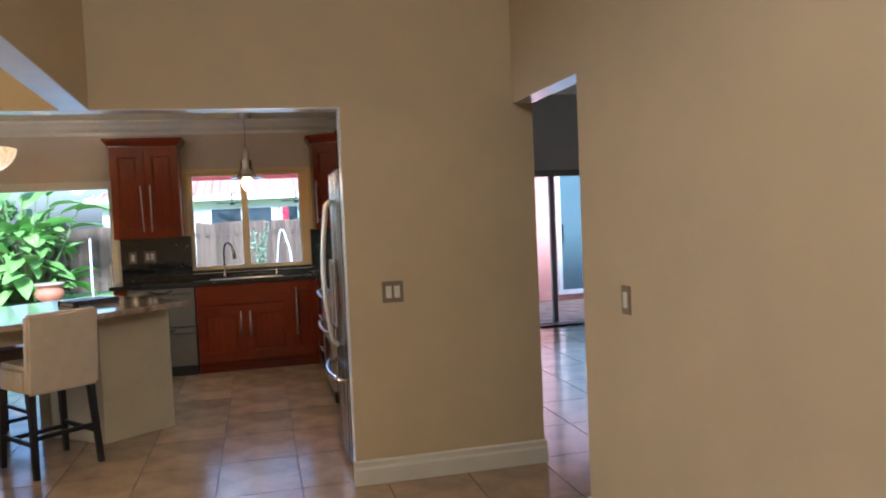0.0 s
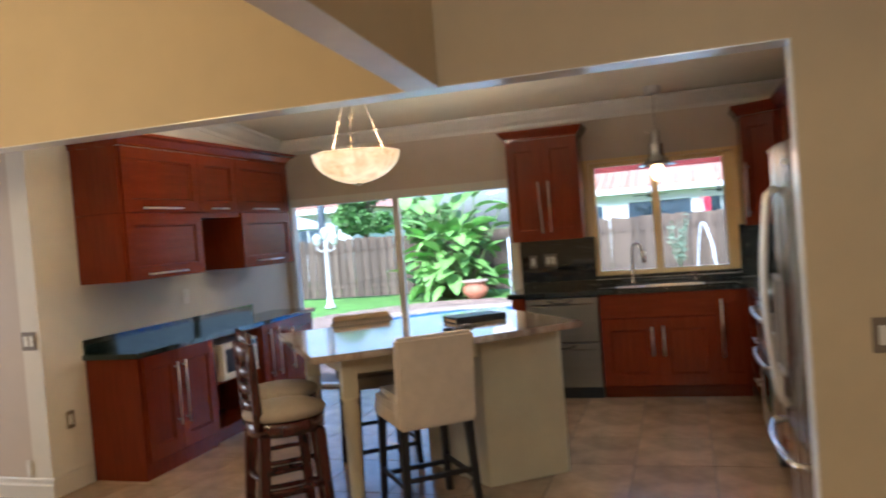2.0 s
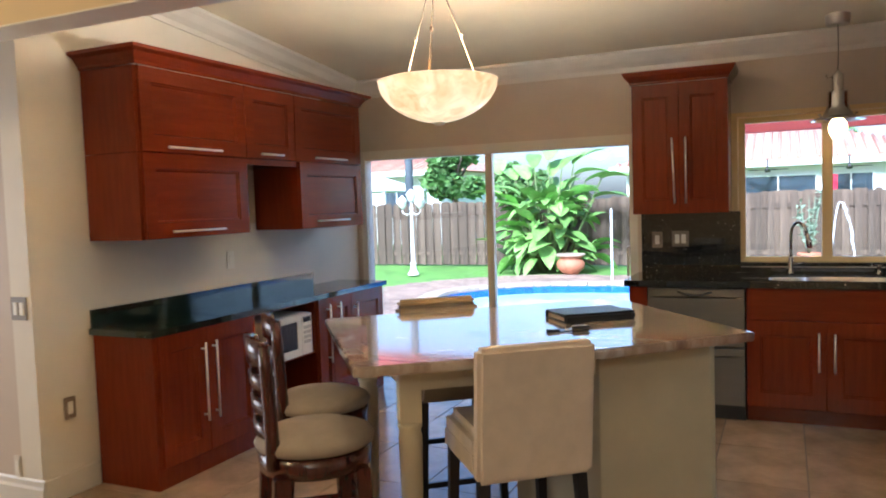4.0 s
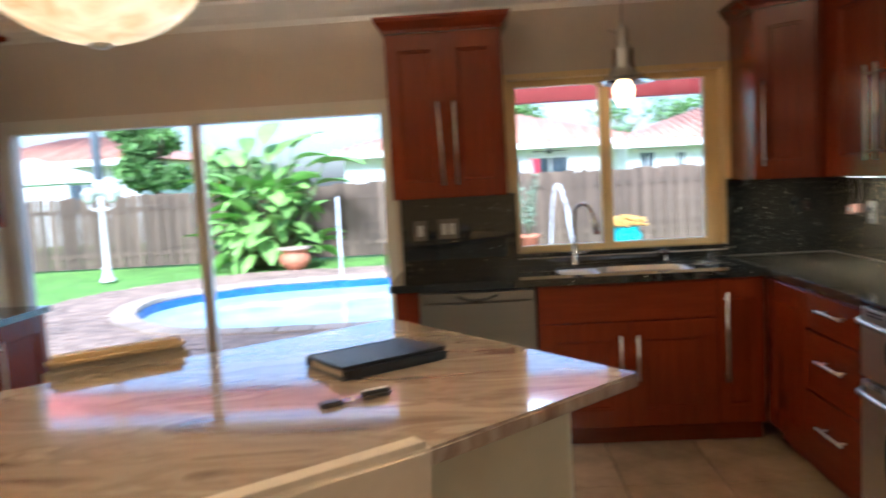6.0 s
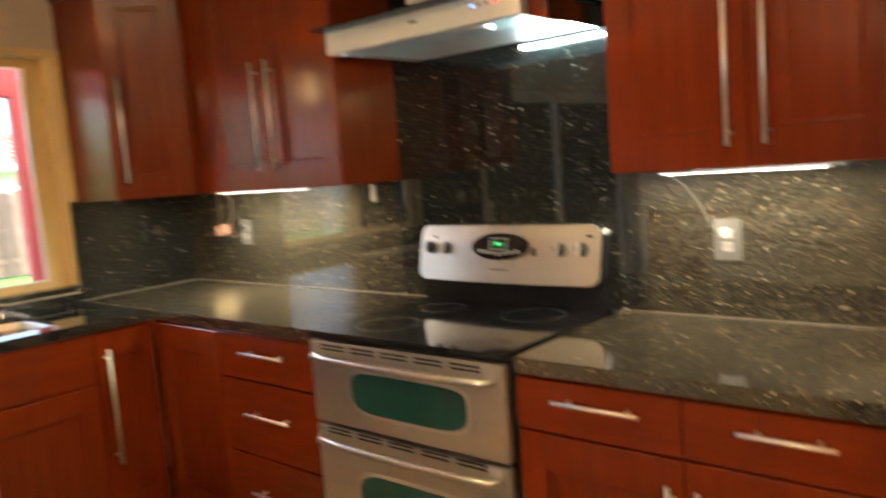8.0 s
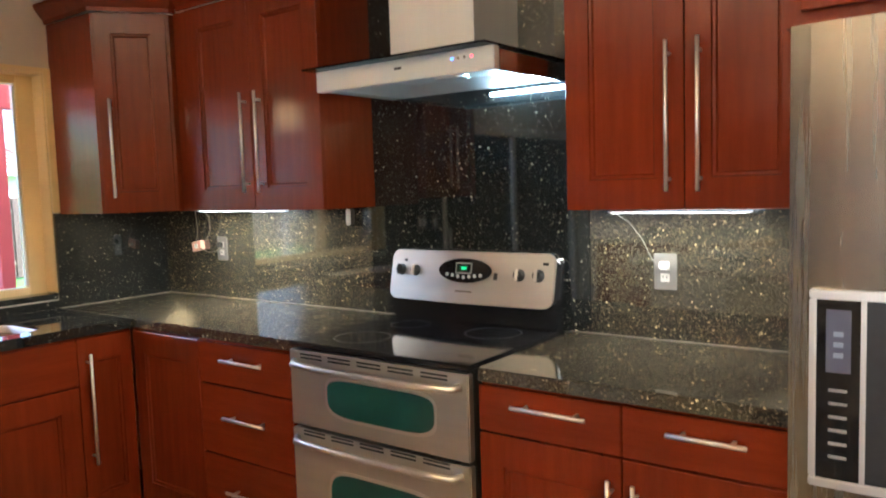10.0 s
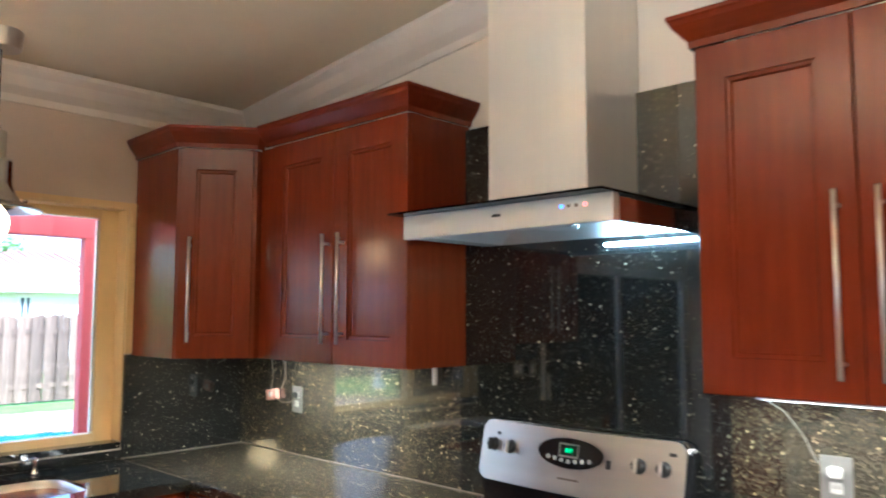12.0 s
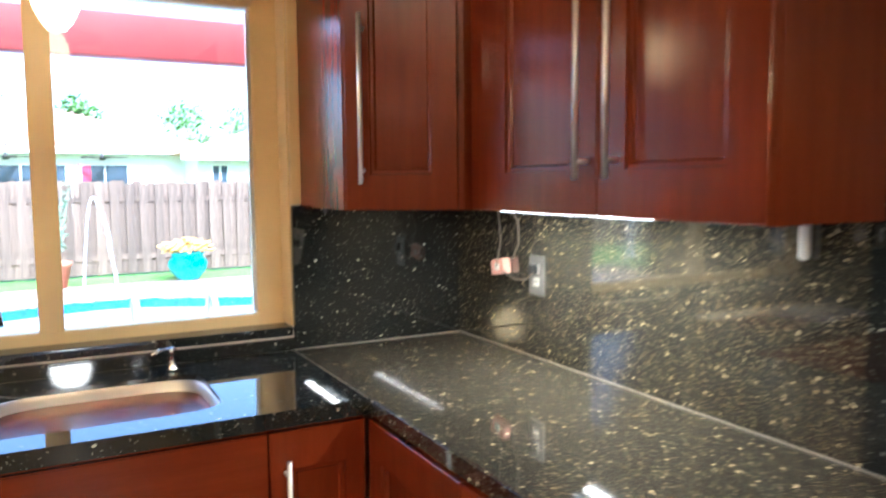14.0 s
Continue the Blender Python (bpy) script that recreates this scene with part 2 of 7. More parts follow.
M_STEM = material("plant stem", (0.12, 0.18, 0.05), 0.7, scale=12, vary=0.3)
M_TERRA = material("terracotta", (0.48, 0.19, 0.10), 0.7, scale=10, vary=0.2)
M_TEAL = material("teal glazed pot", (0.05, 0.42, 0.42), 0.2, scale=10, vary=0.25)
M_YELLOW = material("yellow flowers", (0.70, 0.42, 0.10), 0.7, scale=14, vary=0.35, rand=0.3)
M_RED = material("coral red paint", (0.60, 0.10, 0.09), 0.55, scale=4, vary=0.08)
M_PINKWALL = material("salmon stucco", (0.66, 0.32, 0.26), 0.8, scale=6, vary=0.1, bump=0.3, bump_scale=80)
M_STUCCO = material("white stucco", (0.72, 0.72, 0.70), 0.8, scale=3, vary=0.06)
M_ROOF = material("clay roof tile", (0.52, 0.27, 0.19), 0.75, scale=5, vary=0.25, rand=0.2)
M_WHITE = material("white painted metal", (0.75, 0.75, 0.73), 0.4, scale=10, vary=0.05)
M_DARKGLASS = material("dark far window", (0.05, 0.07, 0.09), 0.15, scale=4, vary=0.3)
M_ALABASTER = glowing("lit alabaster", (1.0, 0.70, 0.36), 1.1)
M_BULB = glowing("lit bulb", (1.0, 0.62, 0.26), 2.5)
M_LED = glowing("led strip", (1.0, 0.93, 0.78), 2.5)
M_HOODLED = glowing("hood lamp", (0.75, 0.95, 1.0), 4.5)
M_GREENLED = glowing("green display", (0.10, 0.9, 0.30), 0.25)
M_BLUELED = glowing("blue indicator", (0.1, 0.25, 1.0), 0.5)
M_REDLED = glowing("red indicator", (1.0, 0.08, 0.08), 0.5)
M_GLASS = glass_material("window glass")
M_GLASS_TINT = glass_material("blue tinted hood glass", (0.55, 0.80, 0.95))


# Bluish white stands in for window daylight on undersides of openings and beam.
M_TRIM_DAYLIT = material("semi-gloss paint whitened for daylight", (0.86, 0.88, 0.90), 0.22, scale=6, vary=0.05, spec=1.0)


# ---- building helpers ----
def box(bm, x0, x1, y0, y1, z0, z1, bevel=0.0, rot=None, seg=2):
    vs = [bm.verts.new((x, y, z)) for x in (x0, x1) for y in (y0, y1) for z in (z0, z1)]
    fs = [bm.faces.new([vs[i] for i in f]) for f in ((0, 1, 3, 2), (4, 6, 7, 5), (0, 4, 5, 1), (2, 3, 7, 6), (0, 2, 6, 4), (1, 5, 7, 3))]
    if rot is not None:
        bmesh.ops.transform(bm, matrix=rot, verts=vs)
    if bevel:
        es = list({e for f in fs for e in f.edges})
        bmesh.ops.bevel(bm, geom=es, offset=bevel, segments=seg, affect="EDGES", clamp_overlap=True)
    return bm


def tube(bm, pts, r, seg=10, caps=True):
    """A round bar through points; r is one radius or one a point."""
    pts = [Vector(p) for p in pts]
    rs = r if isinstance(r, (list, tuple)) else [r] * len(pts)
    rings = []
    ref = None
    for i, p in enumerate(pts):
        d = (pts[min(i + 1, len(pts) - 1)] - pts[max(i - 1, 0)]).normalized()
        if ref is None:
            ref = Vector((1, 0, 0)) if abs(d.x) < 0.8 else Vector((0, 1, 0))
        u = (ref - d * ref.dot(d)).normalized()
        ref = u
        v = d.cross(u)
        rings.append([bm.verts.new(p + (u * math.cos(2 * math.pi * k / seg) + v * math.sin(2 * math.pi * k / seg)) * rs[i]) for k in range(seg)])
    for a, b in zip(rings, rings[1:]):
        for k in range(seg):
            bm.faces.new((a[k], a[(k + 1) % seg], b[(k + 1) % seg], b[k])).smooth = True
    if caps:
        bm.faces.new(rings[0][::-1])
        bm.faces.new(rings[-1])
    return bm


def lathe(bm, profile, seg=32, centre=(0, 0, 0), smooth=True):
    """A turned shape from (radius, height) pairs."""
    rings = []
    for r, z in profile:
        rings.append([bm.verts.new((centre[0] + max(r, 1e-4) * math.cos(2 * math.pi * k / seg), centre[1] + max(r, 1e-4) * math.sin(2 * math.pi * k / seg), centre[2] + z)) for k in range(seg)])
    for a, b in zip(rings, rings[1:]):
        for k in range(seg):
            bm.faces.new((a[k], a[(k + 1) % seg], b[(k + 1) % seg], b[k])).smooth = smooth
    bm.faces.new(rings[0][::-1])
    bm.faces.new(rings[-1])
    return bm


def prism(bm, poly, z0, z1, bevel=0.0):
    a = [bm.verts.new((x, y, z0)) for x, y in poly]
    b = [bm.verts.new((x, y, z1)) for x, y in poly]
    fs = [bm.faces.new(a[::-1]), bm.faces.new(b)]
    n = len(poly)
    for i in range(n):
        fs.append(bm.faces.new((a[i], a[(i + 1) % n], b[(i + 1) % n], b[i])))
    bmesh.ops.recalc_face_normals(bm, faces=fs)
    if bevel:
        bmesh.ops.bevel(bm, geom=list({e for f in fs for e in f.edges}), offset=bevel, segments=2, affect="EDGES")
    return bm


def extrude_x(bm, prof, x0, x1):
    """A moulding along x from a (y, z) profile."""
    a = [bm.verts.new((x0, y, z)) for y, z in prof]
    b = [bm.verts.new((x1, y, z)) for y, z in prof]
    n = len(prof)
    fs = [bm.faces.new(a), bm.faces.new(b[::-1])]
    for i in range(n):
        fs.append(bm.faces.new((a[i], b[i], b[(i + 1) % n], a[(i + 1) % n])))
    bmesh.ops.recalc_face_normals(bm, faces=fs)
    return bm


def part(name, bm, mat, parent=None, label="", m=None):
    me = bpy.data.meshes.new(name)
    bm.normal_update()
    bm.to_mesh(me)
    bm.free()
    for k in (mat if isinstance(mat, (list, tuple)) else [mat]):
        me.materials.append(k)
    ob = new(name, me)
    if parent is not None:
        ob.parent = parent
    if m is not None:
        ob.matrix_local = m
    if label:
        ob["label"] = label
    return ob


def thing(name, m, label, category, group=""):
    ob = new(name)
    ob.empty_display_size = 0.1
    ob.matrix_world = m
    return tagged(ob, label, category, group)


def structure(name, bm, mat, label="", category=""):
    return tagged(part(name, bm, mat), label or name.replace("_", " "), category or name.split("_")[0], kind="structure")


B = bmesh.new

# ---- plan ----
XE, XW, YN = 1.65, -3.35, 9.20     # kitchen: east, west and north walls
YF, TF = 5.02, 0.13                # wall between living room and kitchen
ZO = 2.066                         # height of the wide openings
HI = 3.6                           # height of the living room


def wall_with_holes_x(name, y0, y1, x0, x1, z1, holes, mat, z0=0.0):
    """A wall along x, with openings (xa, xb, za, zb)."""
    bm = B()
    xs = x0
    for xa, xb, za, zb in sorted(holes):
        box(bm, xs, xa, y0, y1, z0, z1)
        if za > z0:
            box(bm, xa, xb, y0, y1, z0, za)
        box(bm, xa, xb, y0, y1, zb, z1)
        xs = xb
    box(bm, xs, x1, y0, y1, z0, z1)
    return structure(name, bm, mat, category="wall")


def build_shell():
    wall_with_holes_x("wall_north", YN, YN + 0.18, XW - 0.15, XE + 0.15, 3.2, [(-3.31, -0.91, 0.0, 1.95), (-0.21, 1.04, 0.97, 2.02)], M_WALL)
    structure("wall_east", box(B(), XE, XE + 0.15, YF + TF, YN, 0, 3.9), M_WALL_WHITE, category="wall")
    structure("wall_west", box(B(), XW - 0.15, XW, 6.0, YN, 0, 3.9), M_WALL_WHITE, category="wall")
    structure("wall_pier", box(B(), -7.0, XW - 0.15, 6.0, 6.15, 0, HI), M_WALL, category="wall")
    # the wall with the wide opening, and its lintel
    bm = B()
    box(bm, 0.956, 2.055, YF, YF + TF, 0, HI)
    box(bm, -7.0, 0.956, YF, YF + TF, ZO, HI)
    structure("wall_opening", bm, M_WALL_LIVING, category="wall")
    structure("wall_passage_lintel", box(B(), 1.94, 2.055, 4.14, YF, 2.085, HI), M_WALL_LIVING, category="wall")
    structure("wall_living_east", box(B(), 1.94, 2.055, -3.0, 4.14, 0, HI), M_WALL_LIVING, category="wall")
    bm = B()
    vs = [bm.verts.new((x, y, z)) for x in (-0.420, -0.288) for y, z in ((YF, ZO), (-3.0, ZO + 0.36), (-3.0, HI), (YF, HI))]
    for f in ((0, 1, 2, 3), (7, 6, 5, 4), (0, 4, 5, 1), (1, 5, 6, 2), (2, 6, 7, 3), (3, 7, 4, 0)):
        bm.faces.new([vs[i] for i in f])
    bmesh.ops.recalc_face_normals(bm, faces=bm.faces)
    structure("beam_living", bm, M_WALL_LIVING, "painted dropped beam", "beam")
    # Thin plates added so these faces look bright with window daylight.
    structure("trim_lintel", box(B(), -7.0, 0.956, YF, YF + TF, ZO - 0.004, ZO), M_TRIM_DAYLIT, "underside of the wide opening, whitened for window daylight", "trim")
    structure("trim_jamb", box(B(), 0.953, 0.956, YF, YF + TF, 0, ZO - 0.004), M_TRIM_DAYLIT, "edge of the wide opening, whitened for window daylight", "trim")
    structure("trim_lintel_passage", box(B(), 1.94, 2.055, 4.14, YF, 2.081, 2.085), M_TRIM_DAYLIT, "underside of the passage opening, whitened for window daylight", "trim")
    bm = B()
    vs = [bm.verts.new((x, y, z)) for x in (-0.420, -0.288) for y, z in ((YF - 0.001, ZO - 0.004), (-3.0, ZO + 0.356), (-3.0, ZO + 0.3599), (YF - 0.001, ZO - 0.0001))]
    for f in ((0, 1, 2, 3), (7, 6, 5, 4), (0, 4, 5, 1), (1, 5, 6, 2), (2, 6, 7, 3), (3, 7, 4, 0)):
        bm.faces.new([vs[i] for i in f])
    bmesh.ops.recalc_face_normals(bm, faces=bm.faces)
    structure("trim_beam", bm, M_TRIM_DAYLIT, "underside of the beam, whitened for window daylight", "trim")
    structure("wall_living_south", box(B(), -7.0, 2.055, -3.15, -3.0, 0, HI), M_WALL_LIVING, category="wall")
    structure("wall_living_west", box(B(), -7.15, -7.0, -3.15, 6.15, 0, HI), M_WALL_LIVING, category="wall")
    structure("ceiling_living", box(B(), -7.15, 2.055, -3.15, 6.15, HI, HI + 0.1), M_CEIL, category="ceiling")
    # sloped kitchen ceiling
    bm = B()
    z0, z1 = 2.55, 2.55 + (YN - YF) * 0.105
    vs = [bm.verts.new(p) for p in ((XW, YN, z0), (XE, YN, z0), (XE, YF + TF, z1), (XW, YF + TF, z1), (XW, YN, z0 + 0.1), (XE, YN, z0 + 0.1), (XE, YF + TF, z1 + 0.1), (XW, YF + TF, z1 + 0.1))]
    for f in ((0, 1, 2, 3), (7, 6, 5, 4), (0, 4, 5, 1), (2, 6, 7, 3), (1, 5, 6, 2), (0, 3, 7, 4)):
        bm.faces.new([vs[i] for i in f])
    structure("ceiling_kitchen", bm, M_CEIL, category="ceiling")
    # passage beyond
    # Cream colour on this wall makes up for light that doesn't reach it.
    wall_with_holes_x("wall_passage_north", 9.84, 10.0, 1.8, 7.0, 2.9, [(2.6, 6.2, 0.0, 1.96)], M_WALL_WHITE)
    structure("wall_passage_east", box(B(), 7.0, 7.15, 2.0, 10.0, 0, 2.9), M_WALL, category="wall")
    structure("wall_passage_south", box(B(), 2.055, 7.15, 1.85, 2.0, 0, 2.9), M_WALL, category="wall")
    structure("ceiling_passage", box(B(), 1.8, 7.15, 1.85, 10.0, 2.9, 3.0), M_CEIL, category="ceiling")
    # crown mouldings
    prof = [(0, 0), (-0.012, 0), (-0.018, 0.03), (-0.05, 0.06), (-0.075, 0.10), (-0.10, 0.125), (-0.10, 0.145), (0, 0.145)]
    structure("trim_crown", extrude_x(B(), [(YN + y, 2.408 + z) for y, z in prof], XW, XE), M_TRIM, "white crown moulding", "trim")
    ang = math.atan(0.105)
    for x, s, nm in ((XE, 1, "trim_crown_east"), (XW, -1, "trim_crown_west")):
        bm = B()
        extrude_x(bm, prof, 0, 4.1)
        ob = structure(nm, bm, M_TRIM, "white crown moulding on the sloping ceiling", "trim")
        m = Matrix.Translation((x, YN, 2.403)) @ (Matrix.Rotation(radians(-90), 4, "Z") if s > 0 else Matrix.Diagonal((-1, 1, 1, 1)) @ Matrix.Rotation(radians(-90), 4, "Z"))
        ob.matrix_world = m @ Matrix.Rotation(-ang, 4, "Y")
    # baseboards
    base = [(0, 0), (-0.016, 0), (-0.016, 0.085), (-0.010, 0.10), (-0.008, 0.125), (0, 0.135)]
    structure("baseboard_opening", extrude_x(B(), [(YF + y, z) for y, z in base], 0.94, 2.07), M_TRIM, "white baseboard", "baseboard")
    structure("baseboard_pier", extrude_x(B(), [(6.0 + y, z) for y, z in base], -7.0, XW + 0.016), M_TRIM, "white baseboard", "baseboard")
    structure("baseboard_west", box(B(), XW, XW + 0.016, 6.0, 6.34, 0, 0.13, 0.004), M_TRIM, "white baseboard", "baseboard")
    structure("baseboard_living", box(B(), 1.924, 1.94, -3.0, 4.14, 0, 0.13, 0.004), M_TRIM, "white baseboard", "baseboard")
    structure("floor", box(B(), -7.1, 7.1, -3.1, 9.95, -0.12, -0.006), M_GROUT, "tiled floor", "floor")


build_shell()


# ---- windows and sliding doors ----
def build_window():
    w = thing("window_1", pose(0, 0, 0), "cream-framed sliding kitchen window above the sink", "window")
    w["kind"] = "structure"
    y0, y1 = YN + 0.09, YN + 0.15
    bm = B()
    box(bm, -0.21, -0.16, y0, y1, 0.97, 2.02, 0.004)
    box(bm, 0.955, 1.04, y0, y1, 0.97, 2.02, 0.004)
    box(bm, -0.16, 0.955, y0, y1, 0.97, 1.02, 0.004)
    box(bm, -0.16, 0.955, y0, y1, 1.975, 2.02, 0.004)
    box(bm, 0.335, 0.40, y0 - 0.01, y1, 1.02, 1.975, 0.004)
    part("window_frame", bm, M_CREAM, w, "cream painted frame")
    for x0, x1 in ((-0.16, 0.335), (0.40, 0.955)):
        p = part("pane", box(B(), x0, x1, y0 + 0.03, y0 + 0.034, 1.02, 1.975), M_GLASS, w)
        p.visible_shadow = False
    bm = B()
    box(bm, 0.943, 0.955, y0 + 0.01, y0 + 0.028, 1.03, 1.965)
    part("track_strip", bm, M_STEEL, w, "bare aluminium track strip")
    bm = B()
    box(bm, -0.26, -0.21, YN - 0.012, YN, 0.97, 2.045, 0.003)
    box(bm, 1.04, 1.075, YN - 0.012, YN, 1.37, 2.045, 0.003)
    box(bm, -0.21, 1.04, YN - 0.012, YN, 2.02, 2.045, 0.003)
    part("casing", bm, M_CREAM, w, "cream painted casing")
    bm = B()
    box(bm, 1.034, 1.04, YN, YN + 0.09, 0.99, 2.02)
    box(bm, -0.21, -0.204, YN, YN + 0.09, 0.99, 2.02)
    box(bm, -0.204, 1.034, YN, YN + 0.09, 2.014, 2.02)
    part("reveal", bm, M_CREAM, w, "cream painted reveal")
    part("window_sill", box(B(), -0.21, 1.04, YN - 0.002, YN + 0.09, 0.955, 0.985, 0.003), M_GRANITE, w, "black granite sill")


def slider(name, y, x0, x1, mids, top, label, mat):
    d = thing(name, pose(0, 0, 0), label, "sliding door")
    d["kind"] = "structure"
    bm = B()
    box(bm, x0, x0 + 0.055, y, y + 0.12, 0, top, 0.004)
    box(bm, x1 - 0.06, x1, y, y + 0.12, 0, top, 0.004)
    box(bm, x0 + 0.055, x1 - 0.06, y, y + 0.12, top - 0.08, top, 0.004)
    box(bm, x0 + 0.055, x1 - 0.06, y, y + 0.12, 0, 0.03, 0.004)
    part("door_frame", bm, mat, d)
    xs = [x0 + 0.055] + list(mids) + [x1 - 0.06]
    for i, mx in enumerate(mids):
        part("meeting_stile", box(B(), mx - 0.03, mx + 0.03, y + 0.03, y + 0.09, 0.03, top - 0.08, 0.004), M_STEEL if mat is M_TRIM else mat, d, "grey aluminium meeting stile")
    for a, b in zip(xs, xs[1:]):
        p = part("pane", box(B(), a + 0.03 * (a in mids), b - 0.03 * (b in mids), y + 0.055, y + 0.060, 0.03, top - 0.08), M_GLASS, d)
        p.visible_shadow = False
    return d


build_window()
SL = slider("door_1", YN + 0.0, -3.31, -0.91, [-2.11], 1.95, "two-panel sliding glass door with a white frame, closed", M_TRIM)
part("door_handle", box(B(), -0.99, -0.975, YN - 0.03, YN - 0.002, 0.88, 1.10, 0.004), M_STEEL, SL, "grey pull handle")
slider("door_2", 9.84, 2.6, 6.2, [4.12, 5.3], 1.96, "sliding glass door of the passage, taupe frame, closed", M_TAUPE)
structure("trim_threshold", box(B(), 2.6, 6.2, 9.70, 9.838, -0.004, 0.022, 0.003), M_BLACKP, "dark metal threshold of the passage door", "trim")


# ---- cabinets ----
def shaker(w, h, t=0.02, fx=0.08, fz=0.092):
    """A framed door: flat frame, stepped bead, recessed panel, one closed skin."""
    bm = B()
    loops = []
    for ix, iz, y in ((0, 0, 0), (0, 0, -t + 0.002), (0.002, 0.002, -t), (fx, fz, -t), (fx + 0.002, fz + 0.002, -t * 0.70), (fx + 0.011, fz + 0.011, -t * 0.66), (fx + 0.015, fz + 0.015, -t * 0.36)):
        loops.append([bm.verts.new((x, y, z)) for x, z in ((ix, iz), (w - ix, iz), (w - ix, h - iz), (ix, h - iz))])
    bm.faces.new(loops[0][::-1])
    for a, b in zip(loops, loops[1:]):
        for k in range(4):
            bm.faces.new((a[k], a[(k + 1) % 4], b[(k + 1) % 4], b[k]))
    bm.faces.new(loops[-1])
    bmesh.ops.recalc_face_normals(bm, faces=bm.faces)
    return bm


def slab(w, h, t=0.02):
    return box(B(), 0, w, -t, 0, 0, h, 0.003)


def pull(parent, x0, z0, x1, z1):
    """A steel bar pull between two places on a front, standing off on two posts."""
    bm = B()
    a, b = Vector((x0, -0.052, z0)), Vector((x1, -0.052, z1))
    tube(bm, [a, b], 0.006, 10)
    d = (b - a).normalized()
    for p in (a + d * 0.035, b - d * 0.035):
        tube(bm, [p, p + Vector((0, 0.033, 0))], 0.005, 8)
    return part("handle", bm, M_STEEL, parent, "brushed steel bar handle")


def front(cab, kind, x, z, w, h, handle=None, mat=None):
    """kind door, drawer; handle (x0, z0, x1, z1) within the front."""
    g = 0.0015
    bm = shaker(w - 2 * g, h - 2 * g, fx=min(0.08, w * 0.22), fz=min(0.092, h * 0.18)) if kind == "door" else slab(w - 2 * g, h - 2 * g)
    d = part("door" if kind == "door" else "drawer", bm, mat or (M_CHERRY if kind == "door" else M_CHERRY_H), cab, "", Matrix.Translation((x + g, -0.001, z + g)))
    if handle:
        pull(d, *handle)
    return d


def crown_along(cab, pts, z, out=0.053, h=0.085):
    """A flared crown round the top of a cabinet along plan points, outward to the left of the walk."""
    bm = B()
    prof = [(0.0, 0.0), (0.010, 0.0), (0.012, 0.018), (0.020, 0.026), (0.045, 0.058), (out - 0.004, 0.070), (out, 0.074), (out, h), (0.0, h)]
    P = [Vector(p) for p in pts]
    rings = []
    for i, p in enumerate(P):
        n = Vector((0, 0))
        ds = []
        if i > 0:
            ds.append((P[i] - P[i - 1]).normalized())
        if i < len(P) - 1:
            ds.append((P[i + 1] - P[i]).normalized())
        ns = [Vector((-d.y, d.x)) for d in ds]
        n = sum(ns, Vector((0, 0))).normalized()
        k = 1 / max(0.4, n.dot(ns[0]))
        rings.append([bm.verts.new((p.x + n.x * o * k, p.y + n.y * o * k, z + zz)) for o, zz in prof])
    m = len(prof)
    fs = [bm.faces.new(rings[0]), bm.faces.new(rings[-1][::-1])]
    for a, b in zip(rings, rings[1:]):
        for j in range(m):
            fs.append(bm.faces.new((a[j], a[(j + 1) % m], b[(j + 1) % m], b[j])))
    bmesh.ops.recalc_face_normals(bm, faces=fs)
    return part("crown", bm, M_CHERRY_H, cab, "flared crown moulding")


def cabinet(name, m, w, d, h, label, toe=0.0, group="", category="cabinet"):
    cab = thing(name, m, label, category, group)
    bm = B()
    box(bm, 0, w, 0.0, d, toe, h, 0.0015)
    part("body", bm, M_CHERRY, cab)
    if toe:
        part("toe_kick", box(B(), 0.0, w, 0.06, 0.075, 0, toe), M_CHERRY_H, cab)
    return cab


EAST = radians(-90)


def at_north(x, z=0.0, y=8.60):
    return pose(x, y, z)


def at_east(y, z=0.0, x=1.055):
    return pose(x, y, z, 0, 0, -90)


def at_west(y, z=0.0, x=-2.92):
    return pose(x, y, z, 0, 0, 90)


LB = "dark cherry shaker base cabinet with steel bar handles under the black granite worktop"
LU = "dark cherry shaker wall cabinet with steel bar handles and flared crown"
CT = 0.875


